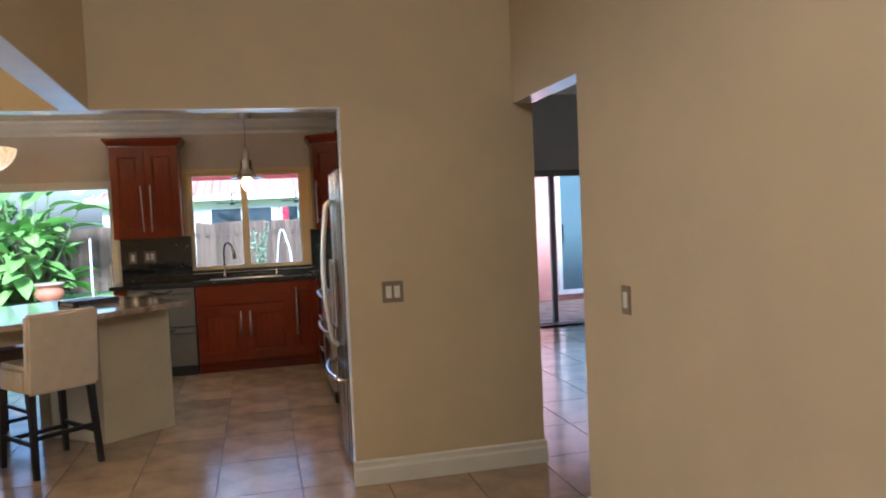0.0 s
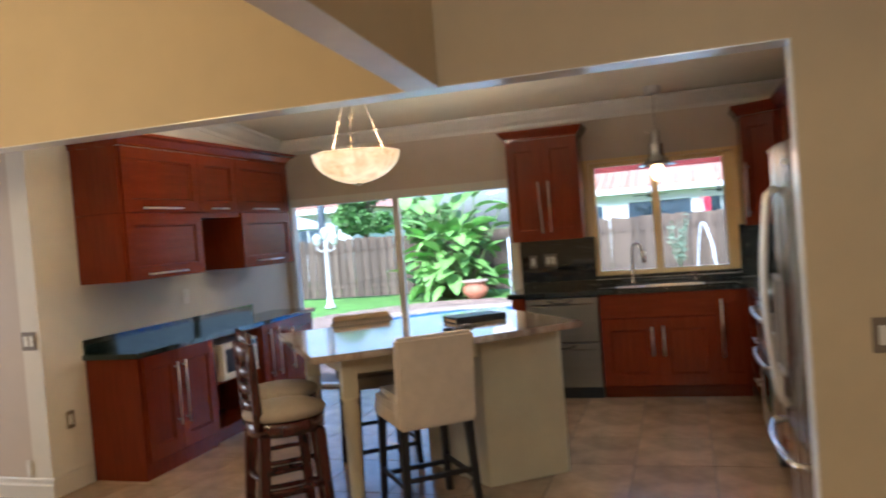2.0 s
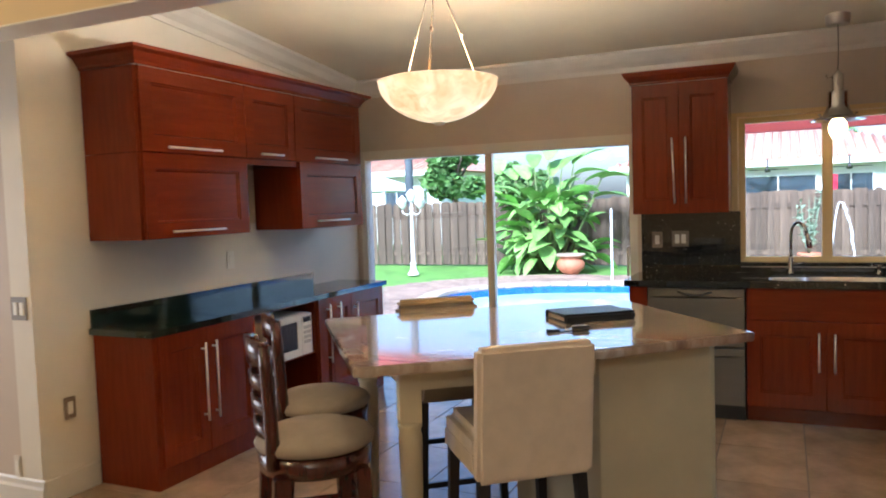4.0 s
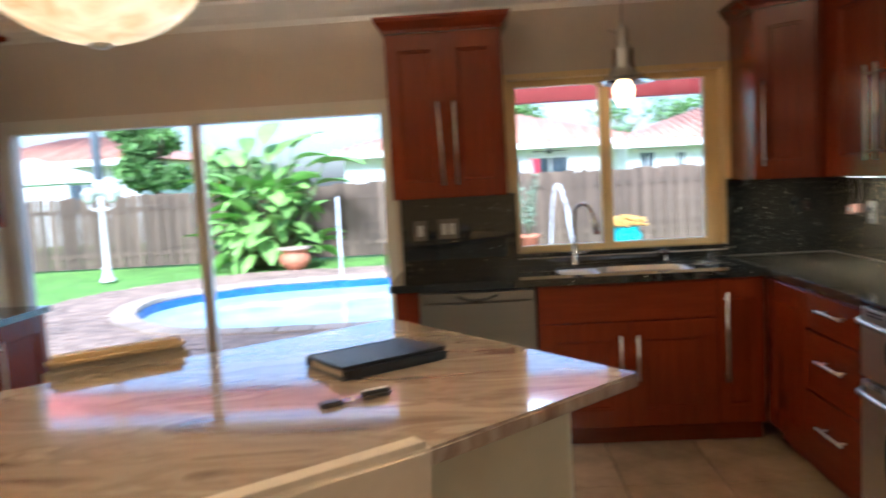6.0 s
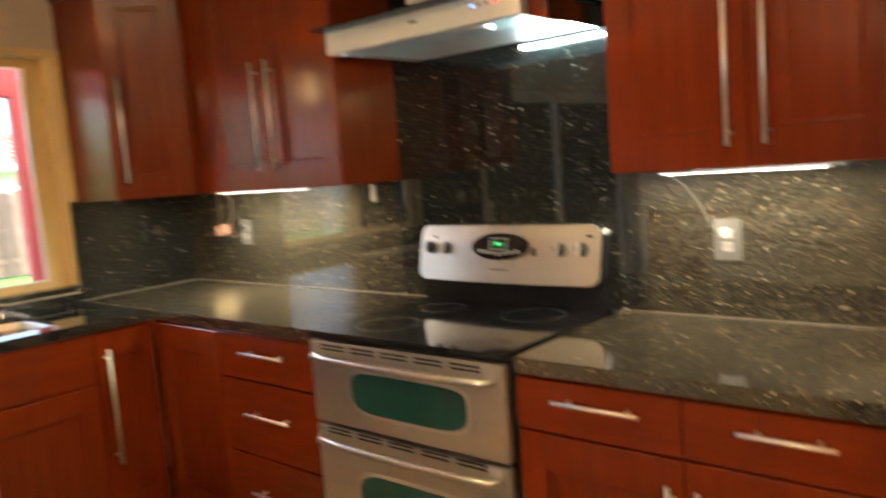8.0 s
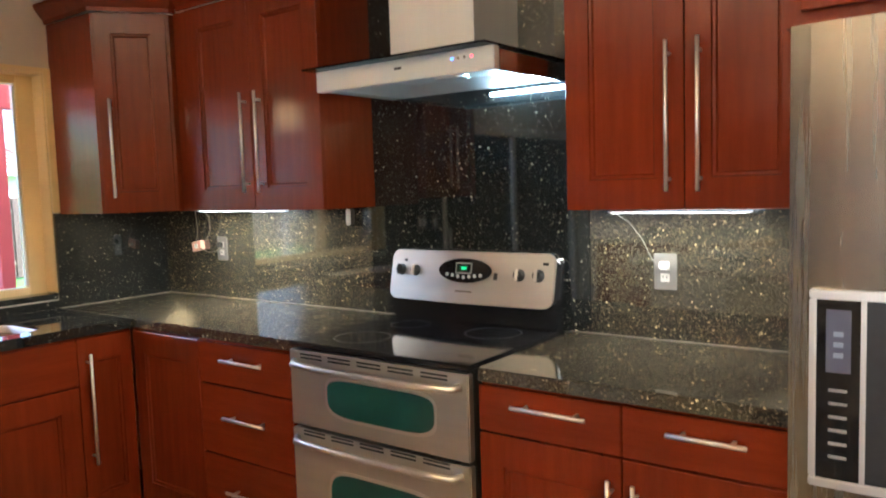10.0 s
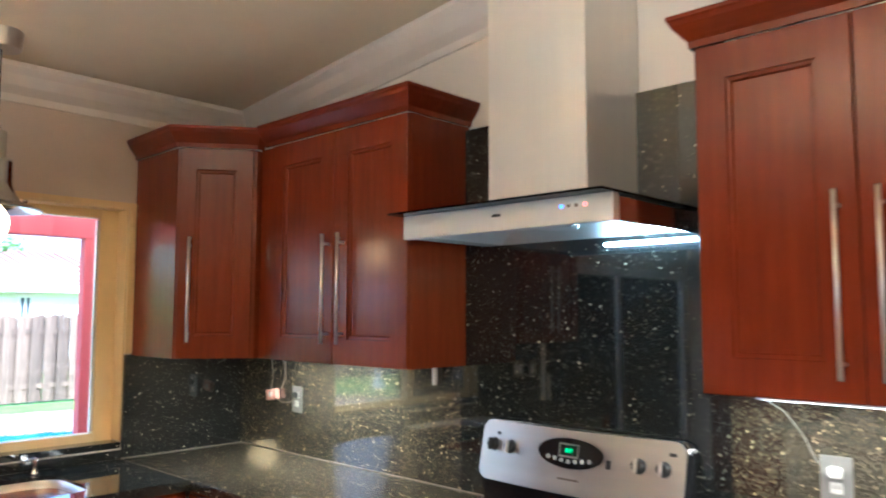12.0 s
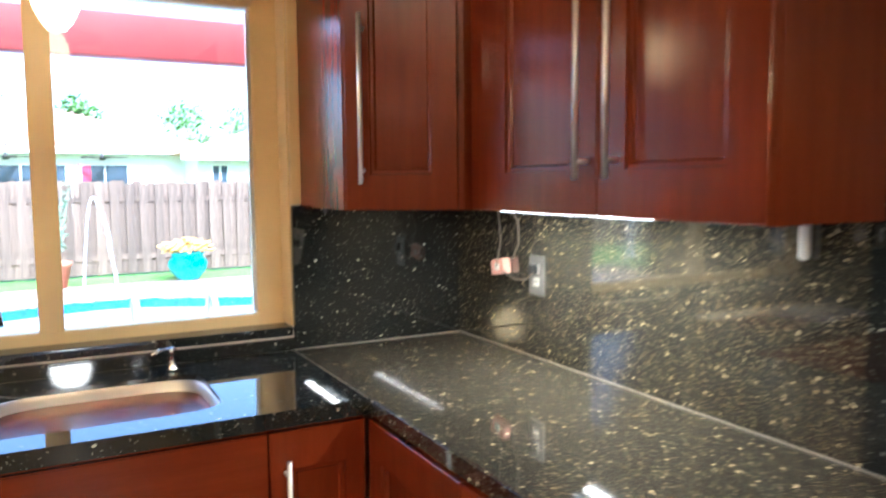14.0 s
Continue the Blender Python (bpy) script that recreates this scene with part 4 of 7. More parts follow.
# ---- range, hood, fridge ----
def build_range():
    r = thing("range", pose(1.035, 7.56, 0, 0, 0, -90), "stainless steel double-oven electric range with black glass cooktop", "range")
    W = 0.757
    part("body", box(B(), 0.004, W - 0.004, 0.0, 0.585, 0.03, 0.905), M_BLACKP, r, "black side body")
    bm = B()
    box(bm, 0, W, -0.03, 0.575, 0.905, 0.922, 0.005)
    part("cooktop", bm, M_BLACK, r, "black glass cooktop")
    ring_mat = material("burner ring grey", (0.05, 0.05, 0.05), 0.3)
    for cx, cy, rr in ((0.19, 0.14, 0.10), (0.19, 0.41, 0.075), (0.56, 0.14, 0.075), (0.56, 0.41, 0.10)):
        for q in (rr,):
            bm = B()
            n = 40
            a = [bm.verts.new((cx + q * math.cos(2 * math.pi * k / n), cy + q * math.sin(2 * math.pi * k / n), 0.9224)) for k in range(n)]
            b = [bm.verts.new((cx + (q - 0.002) * math.cos(2 * math.pi * k / n), cy + (q - 0.002) * math.sin(2 * math.pi * k / n), 0.9224)) for k in range(n)]
            for k in range(n):
                bm.faces.new((a[k], a[(k + 1) % n], b[(k + 1) % n], b[k]))
            part("burner_ring", bm, ring_mat, r, "thin grey burner ring")

    def oven(z0, z1, zv, zw, hw):
        d = part("oven_door", box(B(), 0.004, W - 0.004, -0.032, -0.002, z0, z1, 0.004), M_STEEL_H, r, "stainless oven door")
        # rounded window with a steel rim
        cx, cz = 0.405, zw
        hx, hz = 0.222, hw
        for nm, g, y, mat, lb in (("window_rim", 0.012, -0.0335, M_STEEL, "raised rim"), ("oven_window", 0.0, -0.0355, M_OVENGLASS, "dark oven window with a teal reflection in its colour")):
            bm = B()
            n = 48
            ring = []
            for k in range(n):
                a = 2 * math.pi * k / n
                ca, sa = math.cos(a), math.sin(a)
                ring.append((cx + (hx + g) * math.copysign(abs(ca) ** 0.35, ca), cz + (hz + g) * math.copysign(abs(sa) ** 0.45, sa) - 0.012 * (1 - (ca) ** 2) * (sa < 0)))
            f = [bm.verts.new((x, y, z)) for x, z in ring]
            b = [bm.verts.new((x, -0.0318, z)) for x, z in ring]
            bm.faces.new(f)
            for k in range(n):
                bm.faces.new((f[k], b[k], b[(k + 1) % n], f[(k + 1) % n]))
            bmesh.ops.recalc_face_normals(bm, faces=bm.faces)
            part(nm, bm, mat, d, lb)
        for i in range(5):
            x = 0.06 + i * 0.13
            for k in range(2):
                part("vent_slot", box(B(), x, x + 0.10, -0.0335, -0.0315, zv + k * 0.012, zv + 0.006 + k * 0.012), M_BLACKP, d, "black vent slot")
        bm = B()
        zh = zv - 0.012
        pts = [(0.03, -0.034, zh), (0.05, -0.062, zh - 0.004)] + [(0.05 + (W - 0.1) * i / 8, -0.066 - 0.012 * math.sin(math.pi * i / 8), zh - 0.005) for i in range(1, 8)] + [(W - 0.05, -0.062, zh - 0.004), (W - 0.03, -0.034, zh)]
        tube(bm, pts, 0.012, 12)
        part("oven_handle", bm, M_STEEL_H, d, "curved steel handle")
    oven(0.632, 0.895, 0.868, 0.757, 0.056)
    oven(0.12, 0.620, 0.600, 0.385, 0.11)
    part("kick_drawer", box(B(), 0.004, W - 0.004, -0.02, -0.002, 0.03, 0.112, 0.003), M_BLACKP, r, "black kick panel")
    # backguard, leaning back, rounded ends
    bm = B()
    n = 10
    for side in (0,):
        prof = []
        for i in range(n + 1):
            a = math.pi / 2 * i / n
            prof.append((0.025 * (1 - math.sin(a)) , 1.155 + 0.025 * math.cos(a)))
    outline = []
    x0, x1, z0, z1, rr = 0.0, W - 0.022, 1.0, 1.19, 0.035
    for cx, cz, a0 in ((x1 - rr, z1 - rr, 0), (x0 + rr, z1 - rr, 90), (x0 + rr, z0 + rr, 180), (x1 - rr, z0 + rr, 270)):
        for i in range(7):
            a = radians(a0 + 15 * i)
            outline.append((cx + rr * math.cos(a), cz + rr * math.sin(a)))
    def panel_y(x, z):
        return 0.515 + (z - z0) * 0.22 - 0.02 * math.sin(math.pi * (x - x0) / (x1 - x0))
    f = [bm.verts.new((x, panel_y(x, z), z)) for x, z in outline]
    e = [bm.verts.new((x, panel_y(x, z) + 0.010, z)) for x, z in outline]
    def ends(x):
        k = max(0.0, rr - min(x - x0, x1 - x))
        o = rr - math.sqrt(rr * rr - k * k)
        return z0 + o, z1 - o
    xs = [x0 + rr * (1 - math.cos(math.pi / 12 * i)) for i in range(6)] + [x0 + rr + (x1 - x0 - 2 * rr) * i / 14 for i in range(15)]
    xs += [x1 + x0 - x for x in reversed(xs[:6])]
    columns = [[bm.verts.new((x, panel_y(x, lo + (hi - lo) * q / 4), lo + (hi - lo) * q / 4)) for q in range(5)] for x in xs for lo, hi in (ends(x),)]
    for p, q in zip(columns, columns[1:]):
        for k in range(4):
            bm.faces.new((p[k], q[k], q[k + 1], p[k + 1])).smooth = True
    for k in range(len(f)):
        bm.faces.new((f[k], e[k], e[(k + 1) % len(f)], f[(k + 1) % len(f)]))
    bmesh.ops.recalc_face_normals(bm, faces=bm.faces)
    hb = B()
    swell = lambda x: x - 0.002 if x < W / 2 else x + 0.020
    a = [hb.verts.new((x, panel_y(x, z) + 0.0101, z)) for x, z in outline]
    b = [hb.verts.new((swell(x), panel_y(x, z) + 0.030, z)) for x, z in outline]
    d = [hb.verts.new((swell(x), 0.582, z)) for x, z in outline]
    for p, q in ((a, b), (b, d)):
        for k in range(len(p)):
            hb.faces.new((p[k], q[k], q[(k + 1) % len(p)], p[(k + 1) % len(p)])).smooth = True
    hb.faces.new(d)
    bmesh.ops.recalc_face_normals(hb, faces=hb.faces)
    part("backguard_housing", hb, M_BLACK, r, "glossy black housing round the panel")
    bg = part("backguard", bm, M_STEEL_H, r, "rounded stainless control panel")
    part("backguard_base", box(B(), 0.01, W - 0.01, 0.53, 0.582, 0.922, 1.005, 0.004), M_BLACK, r, "black glass upstand below the panel")
    def py(x, z):
        return panel_y(x, z) - 0.0
    def knob(x, z):
        bm = B()
        y = py(x, z)
        m = Matrix.Translation((x, y + 0.004, z)) @ Matrix.Rotation(radians(90 - 12), 4, "X")
        lathe(bm, [(0.023, 0.0), (0.023, 0.004), (0.019, 0.008), (0.017, 0.022), (0.015, 0.025)], 20)
        n = len(bm.faces)
        box(bm, -0.005, 0.005, -0.020, 0.020, 0.022, 0.034, 0.002)
        bm.faces.ensure_lookup_table()
        for fc in bm.faces[n:]:
            fc.material_index = 1
        bmesh.ops.transform(bm, matrix=m, verts=bm.verts)
        part("knob", bm, [M_BLACKP, M_BLACKP if x < 0.1 else M_STEEL], bg, "round black control knob with a grip bar")
    for x in (0.057, 0.132, 0.600, 0.675):
        knob(x, 1.112)
    n = 40
    bm = B()
    cx, cz, hx, hz = 0.371, 1.122, 0.120, 0.045
    f = [bm.verts.new((cx + hx * math.cos(2 * math.pi * k / n), py(cx + hx * math.cos(2 * math.pi * k / n), cz + hz * math.sin(2 * math.pi * k / n)) - 0.006, cz + hz * math.sin(2 * math.pi * k / n))) for k in range(n)]
    c = bm.verts.new((cx, py(cx, cz) - 0.008, cz))
    for k in range(n):
        bm.faces.new((c, f[(k + 1) % n], f[k]))
    bmesh.ops.recalc_face_normals(bm, faces=bm.faces)
    part("control_oval", bm, M_BLACK, bg, "black oval control display")
    lean = math.atan(0.22)
    def on_panel(nm, x, z, w, h, mat, lb, off=-0.0105, bmf=None):
        bm = bmf or box(B(), -w / 2, w / 2, -0.001, 0.001, -h / 2, h / 2)
        return part(nm, bm, mat, bg, lb, Matrix.Translation((x, py(x, z) + off, z)) @ Matrix.Rotation(-lean, 4, "X"))
    on_panel("display_frame", cx, 1.131, 0.072, 0.042, M_SOCKET, "display frame")
    on_panel("display", cx, 1.132, 0.062, 0.032, material("display glass green", (0.012, 0.022, 0.014), 0.2), "green display", -0.0125)
    # the digits 3:31 as lit segments
    bm = B()
    seg = {"3": "abcdg", "1": "bc"}
    def digit(ch, x):
        h, w, t = 0.012, 0.006, 0.0015
        S = {"a": (x, x + w, h - t, h), "g": (x, x + w, h / 2 - t / 2, h / 2 + t / 2), "d": (x, x + w, 0, t), "b": (x + w - t, x + w, h / 2, h), "c": (x + w - t, x + w, 0, h / 2)}
        for s in seg[ch]:
            a, b_, c_, d_ = S[s]
            box(bm, a, b_, -0.0005, 0.0005, c_ - h / 2, d_ - h / 2)
    digit("3", -0.011)
    box(bm, -0.0035, -0.002, -0.0005, 0.0005, -0.0035, -0.002)
    box(bm, -0.0035, -0.002, -0.0005, 0.0005, 0.0015, 0.003)
    digit("3", 0.0)
    digit("1", 0.008)
    on_panel("digits", cx, 1.132, 0, 0, M_GREENLED, "green digits reading 3:31", -0.0145, bm)
    bm = B()
    for i in range(7):
        lathe(bm, [(0.007, 0), (0.007, 0.002)], 10, (-0.075 + i * 0.025, 0.0 + 0.009 * abs(i - 3) / 3 * 1.0, 0))
    bmesh.ops.transform(bm, matrix=Matrix.Rotation(radians(90), 4, "X"), verts=bm.verts)
    on_panel("touch_buttons", cx, 1.098, 0, 0, material("button grey", (0.45, 0.45, 0.44), 0.4), "row of round grey buttons", -0.0085, bm)
    on_panel("name_bar", cx, 1.045, 0.075, 0.006, M_PLATE, "small dark nameplate", -0.0015)
    on_panel("light_switch", 0.505, 1.105, 0.016, 0.026, M_BLACKP, "black rocker switch", -0.002)
    on_panel("indicator", 0.70, 1.155, 0.022, 0.010, M_BLACKP, "small black oval mark", -0.002)
    on_panel("indicator", 0.075, 1.150, 0.014, 0.010, M_BLACKP, "small black oval mark", -0.002)


def build_hood():
    h = thing("range_hood", pose(1.16, 7.525, 1.79, 0, 0, -90), "stainless steel chimney range hood with glass edge and lit light bar", "range hood")
    W, D = 0.735, 0.465
    part("canopy", box(B(), 0, W, 0, 0.03, -0.012, 0.058, 0.002), M_HOOD, h, "steel front panel")
    for q in ((0, 0.012, 0.03, D, -0.010, 0.05), (W - 0.012, W, 0.03, D, -0.010, 0.05)):
        part("side_panel", box(B(), *q), M_CHROME, h, "steel side")
    part("top_plate", box(B(), 0.012, W - 0.012, 0.03, D, 0.042, 0.05), M_STEEL, h, "steel top plate")
    # sloped underside
    bm = B()
    o = [(0.012, 0.03, 0.0), (W - 0.012, 0.03, 0.0), (W - 0.012, D, 0.0), (0.012, D, 0.0)]
    i_ = [(0.12, 0.12, 0.035), (W - 0.12, 0.12, 0.035), (W - 0.12, D - 0.08, 0.035), (0.12, D - 0.08, 0.035)]
    a = [bm.verts.new(p) for p in o]
    b = [bm.verts.new(p) for p in i_]
    for k in range(4):
        bm.faces.new((a[k], b[k], b[(k + 1) % 4], a[(k + 1) % 4]))
    bm.faces.new(b)
    part("underside", bm, M_HOOD, h, "brushed steel underside")
    bm = B()
    lathe(bm, [(0.055, 0.0), (0.06, 0.015), (0.045, 0.03), (0.0, 0.032)], 24, (0.44, 0.20, 0.004))
    part("fan_inlet", bm, M_STEEL, h, "round steel fan inlet")
    part("light_bar", box(B(), 0.435, W - 0.002, 0.444, 0.460, -0.031, -0.019, 0.003), M_HOODLED, h, "lit white light bar")
    bm = B()
    box(bm, -0.02, W + 0.0, -0.05, D, 0.0595, 0.0655, 0.001)
    part("glass_shelf", bm, M_GLASS_TINT, h, "bluish glass shelf")
    part("collar", box(B(), 0.16, 0.575, 0.12, D, 0.066, 0.080, 0.002), M_STEEL_H, h, "steel collar")
    part("chimney", box(B(), 0.188, 0.545, 0.185, D + 0.022, 0.080, 1.02, 0.0015), M_HOOD, h, "tall steel chimney")
    for x, mt in ((0.585, M_BLUELED), (0.608, M_PLATE), (0.631, M_PLATE), (0.657, M_REDLED)):
        bm = B()
        lathe(bm, [(0.005, 0), (0.005, 0.002)], 12)
        part("button", bm, mt, h, "small touch button", Matrix.Translation((x, 0.0, 0.034)) @ Matrix.Rotation(radians(90), 4, "X"))
    part("name_bar", box(B(), 0.355, 0.385, -0.001, 0.001, 0.026, 0.034), M_BLACKP, h, "tiny black nameplate")


def build_fridge():
    W = 0.79
    f = thing("fridge", pose(0.965, 5.945, 0, 0, 0, -90), "stainless steel french-door fridge with bottom freezer and water dispenser", "fridge")
    part("body", box(B(), 0.005, W - 0.005, 0.07, 0.66, 0.03, 1.735, 0.004), material("fridge side grey", (0.10, 0.10, 0.10), 0.4), f, "dark grey cabinet")
    def door(nm, x0, x1, z0, z1, bow=0.022):
        bm = B()
        n = 10
        rows = []
        for i in range(n + 1):
            x = x0 + (x1 - x0) * i / n
            u = 2 * (x / W) - 1
            y = -bow * (1 - u * u) + 0.004 * (abs(2 * i / n - 1) ** 8)
            rows.append([bm.verts.new((x, y, z0)), bm.verts.new((x, y, z1)), bm.verts.new((x, 0.066, z1)), bm.verts.new((x, 0.066, z0))])
        for a, b in zip(rows, rows[1:]):
            for k in range(4):
                bm.faces.new((a[k], b[k], b[(k + 1) % 4], a[(k + 1) % 4]))
        bm.faces.new(rows[0][::-1])
        bm.faces.new(rows[-1])
        bmesh.ops.recalc_face_normals(bm, faces=bm.faces)
        return part(nm, bm, M_FRIDGE, f, "brushed stainless steel door")
    mid = 0.40
    d1 = door("fridge_door", 0.0, mid - 0.002, 0.60, 1.745)
    d2 = door("fridge_door", mid + 0.002, W, 0.60, 1.745)
    d3 = door("freezer_drawer", 0.0, W, 0.06, 0.592)
    for d, x in ((d1, mid - 0.035), (d2, mid + 0.04)):
        bm = B()
        pts = [(x, -0.03, 0.70), (x, -0.062, 0.73)] + [(x, -0.066 - 0.030 * math.sin(math.pi * i / 10), 0.75 + 0.78 * i / 10) for i in range(11)] + [(x, -0.062, 1.55), (x, -0.03, 1.58)]
        tube(bm, pts, 0.013, 12)
        part("door_handle", bm, M_STEEL, d, "long bowed steel handle")
    bm = B()
    pts = [(0.05, -0.01, 0.545), (0.06, -0.05, 0.545)] + [(0.07 + (W - 0.14) * i / 10, -0.06 - 0.035 * math.sin(math.pi * i / 10), 0.545) for i in range(11)] + [(W - 0.06, -0.05, 0.545), (W - 0.05, -0.01, 0.545)]
    tube(bm, pts, 0.016, 12)
    part("drawer_handle", bm, M_CHROME, d3, "wide bowed steel handle")
    # dispenser
    x0, x1, z0, z1 = 0.045, 0.315, 0.79, 1.205
    y = -0.016
    bm = B()
    box(bm, x0, x1, y - 0.012, y + 0.02, z1 - 0.02, z1, 0.003)
    box(bm, x0, x1, y - 0.012, y + 0.02, z0, z0 + 0.02, 0.003)
    box(bm, x0, x0 + 0.014, y - 0.012, y + 0.02, z0 + 0.02, z1 - 0.02, 0.003)
    box(bm, x1 - 0.014, x1, y - 0.012, y + 0.02, z0 + 0.02, z1 - 0.02, 0.003)
    box(bm, x0 + 0.095, x0 + 0.105, y - 0.012, y + 0.02, z0 + 0.02, z1 - 0.02, 0.002)
    dp = part("dispenser_frame", bm, M_STEEL, f, "steel dispenser frame")
    part("dispenser_panel", box(B(), x0 + 0.014, x0 + 0.095, y - 0.009, y + 0.01, z0 + 0.02, z1 - 0.02), M_BLACK, dp, "black touch panel")
    part("dispenser_display", box(B(), x0 + 0.032, x0 + 0.078, y - 0.010, y - 0.008, z1 - 0.17, z1 - 0.04), material("display slate", (0.10, 0.11, 0.17), 0.2), dp, "slate blue display")
    bm = B()
    for k in range(3):
        box(bm, x0 + 0.046, x0 + 0.064, y - 0.0115, y - 0.0095, z1 - 0.095 - 0.022 * k, z1 - 0.085 - 0.022 * k)
    part("display_mark", bm, material("display mark", (0.22, 0.28, 0.42), 0.4), dp, "blue display marks")
    grey = material("icon grey", (0.35, 0.35, 0.36), 0.5)
    for k in range(6):
        part("touch_icon", box(B(), x0 + 0.038, x0 + 0.072, y - 0.0105, y - 0.0085, z1 - 0.21 - 0.028 * k, z1 - 0.204 - 0.028 * k), grey, dp, "grey touch icon")
    part("dispenser_niche", box(B(), x0 + 0.105, x1 - 0.014, y - 0.006, y + 0.01, z0 + 0.02, z1 - 0.02), M_BLACKP, dp, "dark dispenser niche")
    part("name_bar", box(B(), 0.58, 0.66, -0.020, -0.012, 1.66, 1.68), M_PLASTIC, d2, "small pale nameplate")
    for x in (0.05, W - 0.05):
        bm = B()
        tube(bm, [(x, 0.1, 0.0), (x, 0.1, 0.03)], 0.02, 10)
        part("foot", bm, M_BLACKP, f, "black foot")


build_range()
build_hood()
build_fridge()


# ---- island ----
def build_island():
    W_, S_, K_, R_, N_ = (-1.965, 6.54), (-1.24, 5.60), (-0.53, 6.11), (-0.01, 6.62), (-0.755, 7.56)
    t = thing("kitchen_island", pose(-0.9, 6.6, 0), "cream kitchen island with turned table legs and a veined marble top", "kitchen island")
    o = Vector((-0.9, 6.6))
    rel = lambda p: (p[0] - o.x, p[1] - o.y)
    top = prism(B(), [rel(p) for p in (W_, S_, K_, R_, N_)], 0.892, 0.93, 0.006)
    part("countertop", top, M_MARBLE, t, "polished veined tan marble top")
    bm = prism(B(), [rel(p) for p in ((-1.10, 6.85), (-0.59, 6.43), (-0.19, 6.73), (-0.175, 6.77), (-0.66, 7.38), (-0.78, 7.42))], 0.0, 0.892, 0.002)
    part("body", bm, M_ISLAND, t, "cream painted solid base")
    bm = B()
    a, b = Vector(rel((-0.36, 6.59))), Vector(rel((-0.19, 6.73)))
    # aprons between the legs
    def bar(p, q, z0, z1, th=0.022):
        p, q = Vector(rel(p)), Vector(rel(q))
        d = (q - p).normalized()
        n = Vector((-d.y, d.x)) * th / 2
        return prism(B(), [tuple(p + n), tuple(q + n), tuple(q - n), tuple(p - n)], z0, z1)
    L1, L2 = (-1.20, 5.93), (-1.73, 6.53)
    bm.free()
    part("apron", bar(L1, (-0.60, 6.40), 0.775, 0.892), M_ISLAND, t, "cream apron")
    part("apron", bar(L1, L2, 0.775, 0.892), M_ISLAND, t, "cream apron")
    part("apron", bar(L2, (-1.09, 6.90), 0.775, 0.892), M_ISLAND, t, "cream apron")
    prof = [(0.032, 0.0), (0.040, 0.015), (0.041, 0.045), (0.034, 0.065), (0.036, 0.10), (0.040, 0.30), (0.044, 0.50), (0.046, 0.60), (0.040, 0.625), (0.047, 0.64), (0.047, 0.66)]
    for p in (L1, L2):
        bm = lathe(B(), prof, 24)
        box(bm, -0.042, 0.042, -0.042, 0.042, 0.655, 0.892, 0.004)
        part("leg", bm, M_ISLAND, t, "cream turned leg", Matrix.Translation((*rel(p), 0)) @ Matrix.Rotation(radians(-54), 4, "Z"))
    n = thing("folio", pose(-0.725, 6.845, 0.93, 0, 0, 38), "closed black leather folio lying on the marble island top", "folder")
    part("lower_cover", box(B(), -0.17, 0.17, -0.115, 0.115, 0.0, 0.005, 0.002), M_LEATHER, n)
    part("page_block", box(B(), -0.16, 0.155, -0.105, 0.105, 0.005, 0.024, 0.001), M_PAPER, n, "tan page block")
    part("upper_cover", box(B(), -0.17, 0.17, -0.115, 0.115, 0.024, 0.033, 0.004), M_LEATHER, n)
    part("flap", box(B(), -0.175, 0.172, -0.118, -0.035, 0.033, 0.039, 0.003), M_LEATHER, n, "black leather flap")
    part("front_edge", box(B(), -0.17, 0.172, -0.124, -0.104, 0.0, 0.036, 0.008), M_LEATHER, n, "rounded black leather edge")
    part("spine", box(B(), -0.17, 0.17, 0.105, 0.12, 0.0, 0.034, 0.004), M_LEATHER, n)
    k = thing("key_bunch", pose(-0.715, 6.475, 0.93, 0, 0, 32), "small bunch of keys with black fobs on the island", "keys")
    part("key_fob", box(B(), 0.0, 0.085, -0.020, 0.020, 0.0, 0.020, 0.009), M_BLACKP, k, "black car key fob")
    part("fob_strip", box(B(), 0.008, 0.070, -0.005, 0.005, 0.0185, 0.0208, 0.001), M_PLASTIC, k, "white lettered strip on the fob")
    part("key_fob", box(B(), 0.02, 0.065, 0.022, 0.042, 0.0, 0.012, 0.004), M_STEEL, k, "grey metal fob")
    part("key_fob", box(B(), -0.105, -0.050, -0.020, 0.012, 0.0, 0.012, 0.004), M_BLACKP, k, "black plastic tag")
    bm = B()
    tube(bm, [(-0.02 + 0.016 * math.cos(a), 0.016 * math.sin(a), 0.006) for a in [2 * math.pi * i / 20 for i in range(21)]], 0.0016, 6)
    part("key_ring", bm, M_CHROME, k, "steel split ring")
    for i, a in enumerate((150, 200, -30)):
        bm = B()
        box(bm, 0.0, 0.045, -0.003, 0.003, 0, 0.002)
        lathe(bm, [(0.011, 0), (0.011, 0.002)], 14)
        part("key", bm, M_CHROME, k, "steel key", Matrix.Translation((-0.02, 0, 0.003 + i * 0.0025)) @ Matrix.Rotation(radians(a), 4, "Z") @ Matrix.Translation((0.02, 0, 0)))


build_island()


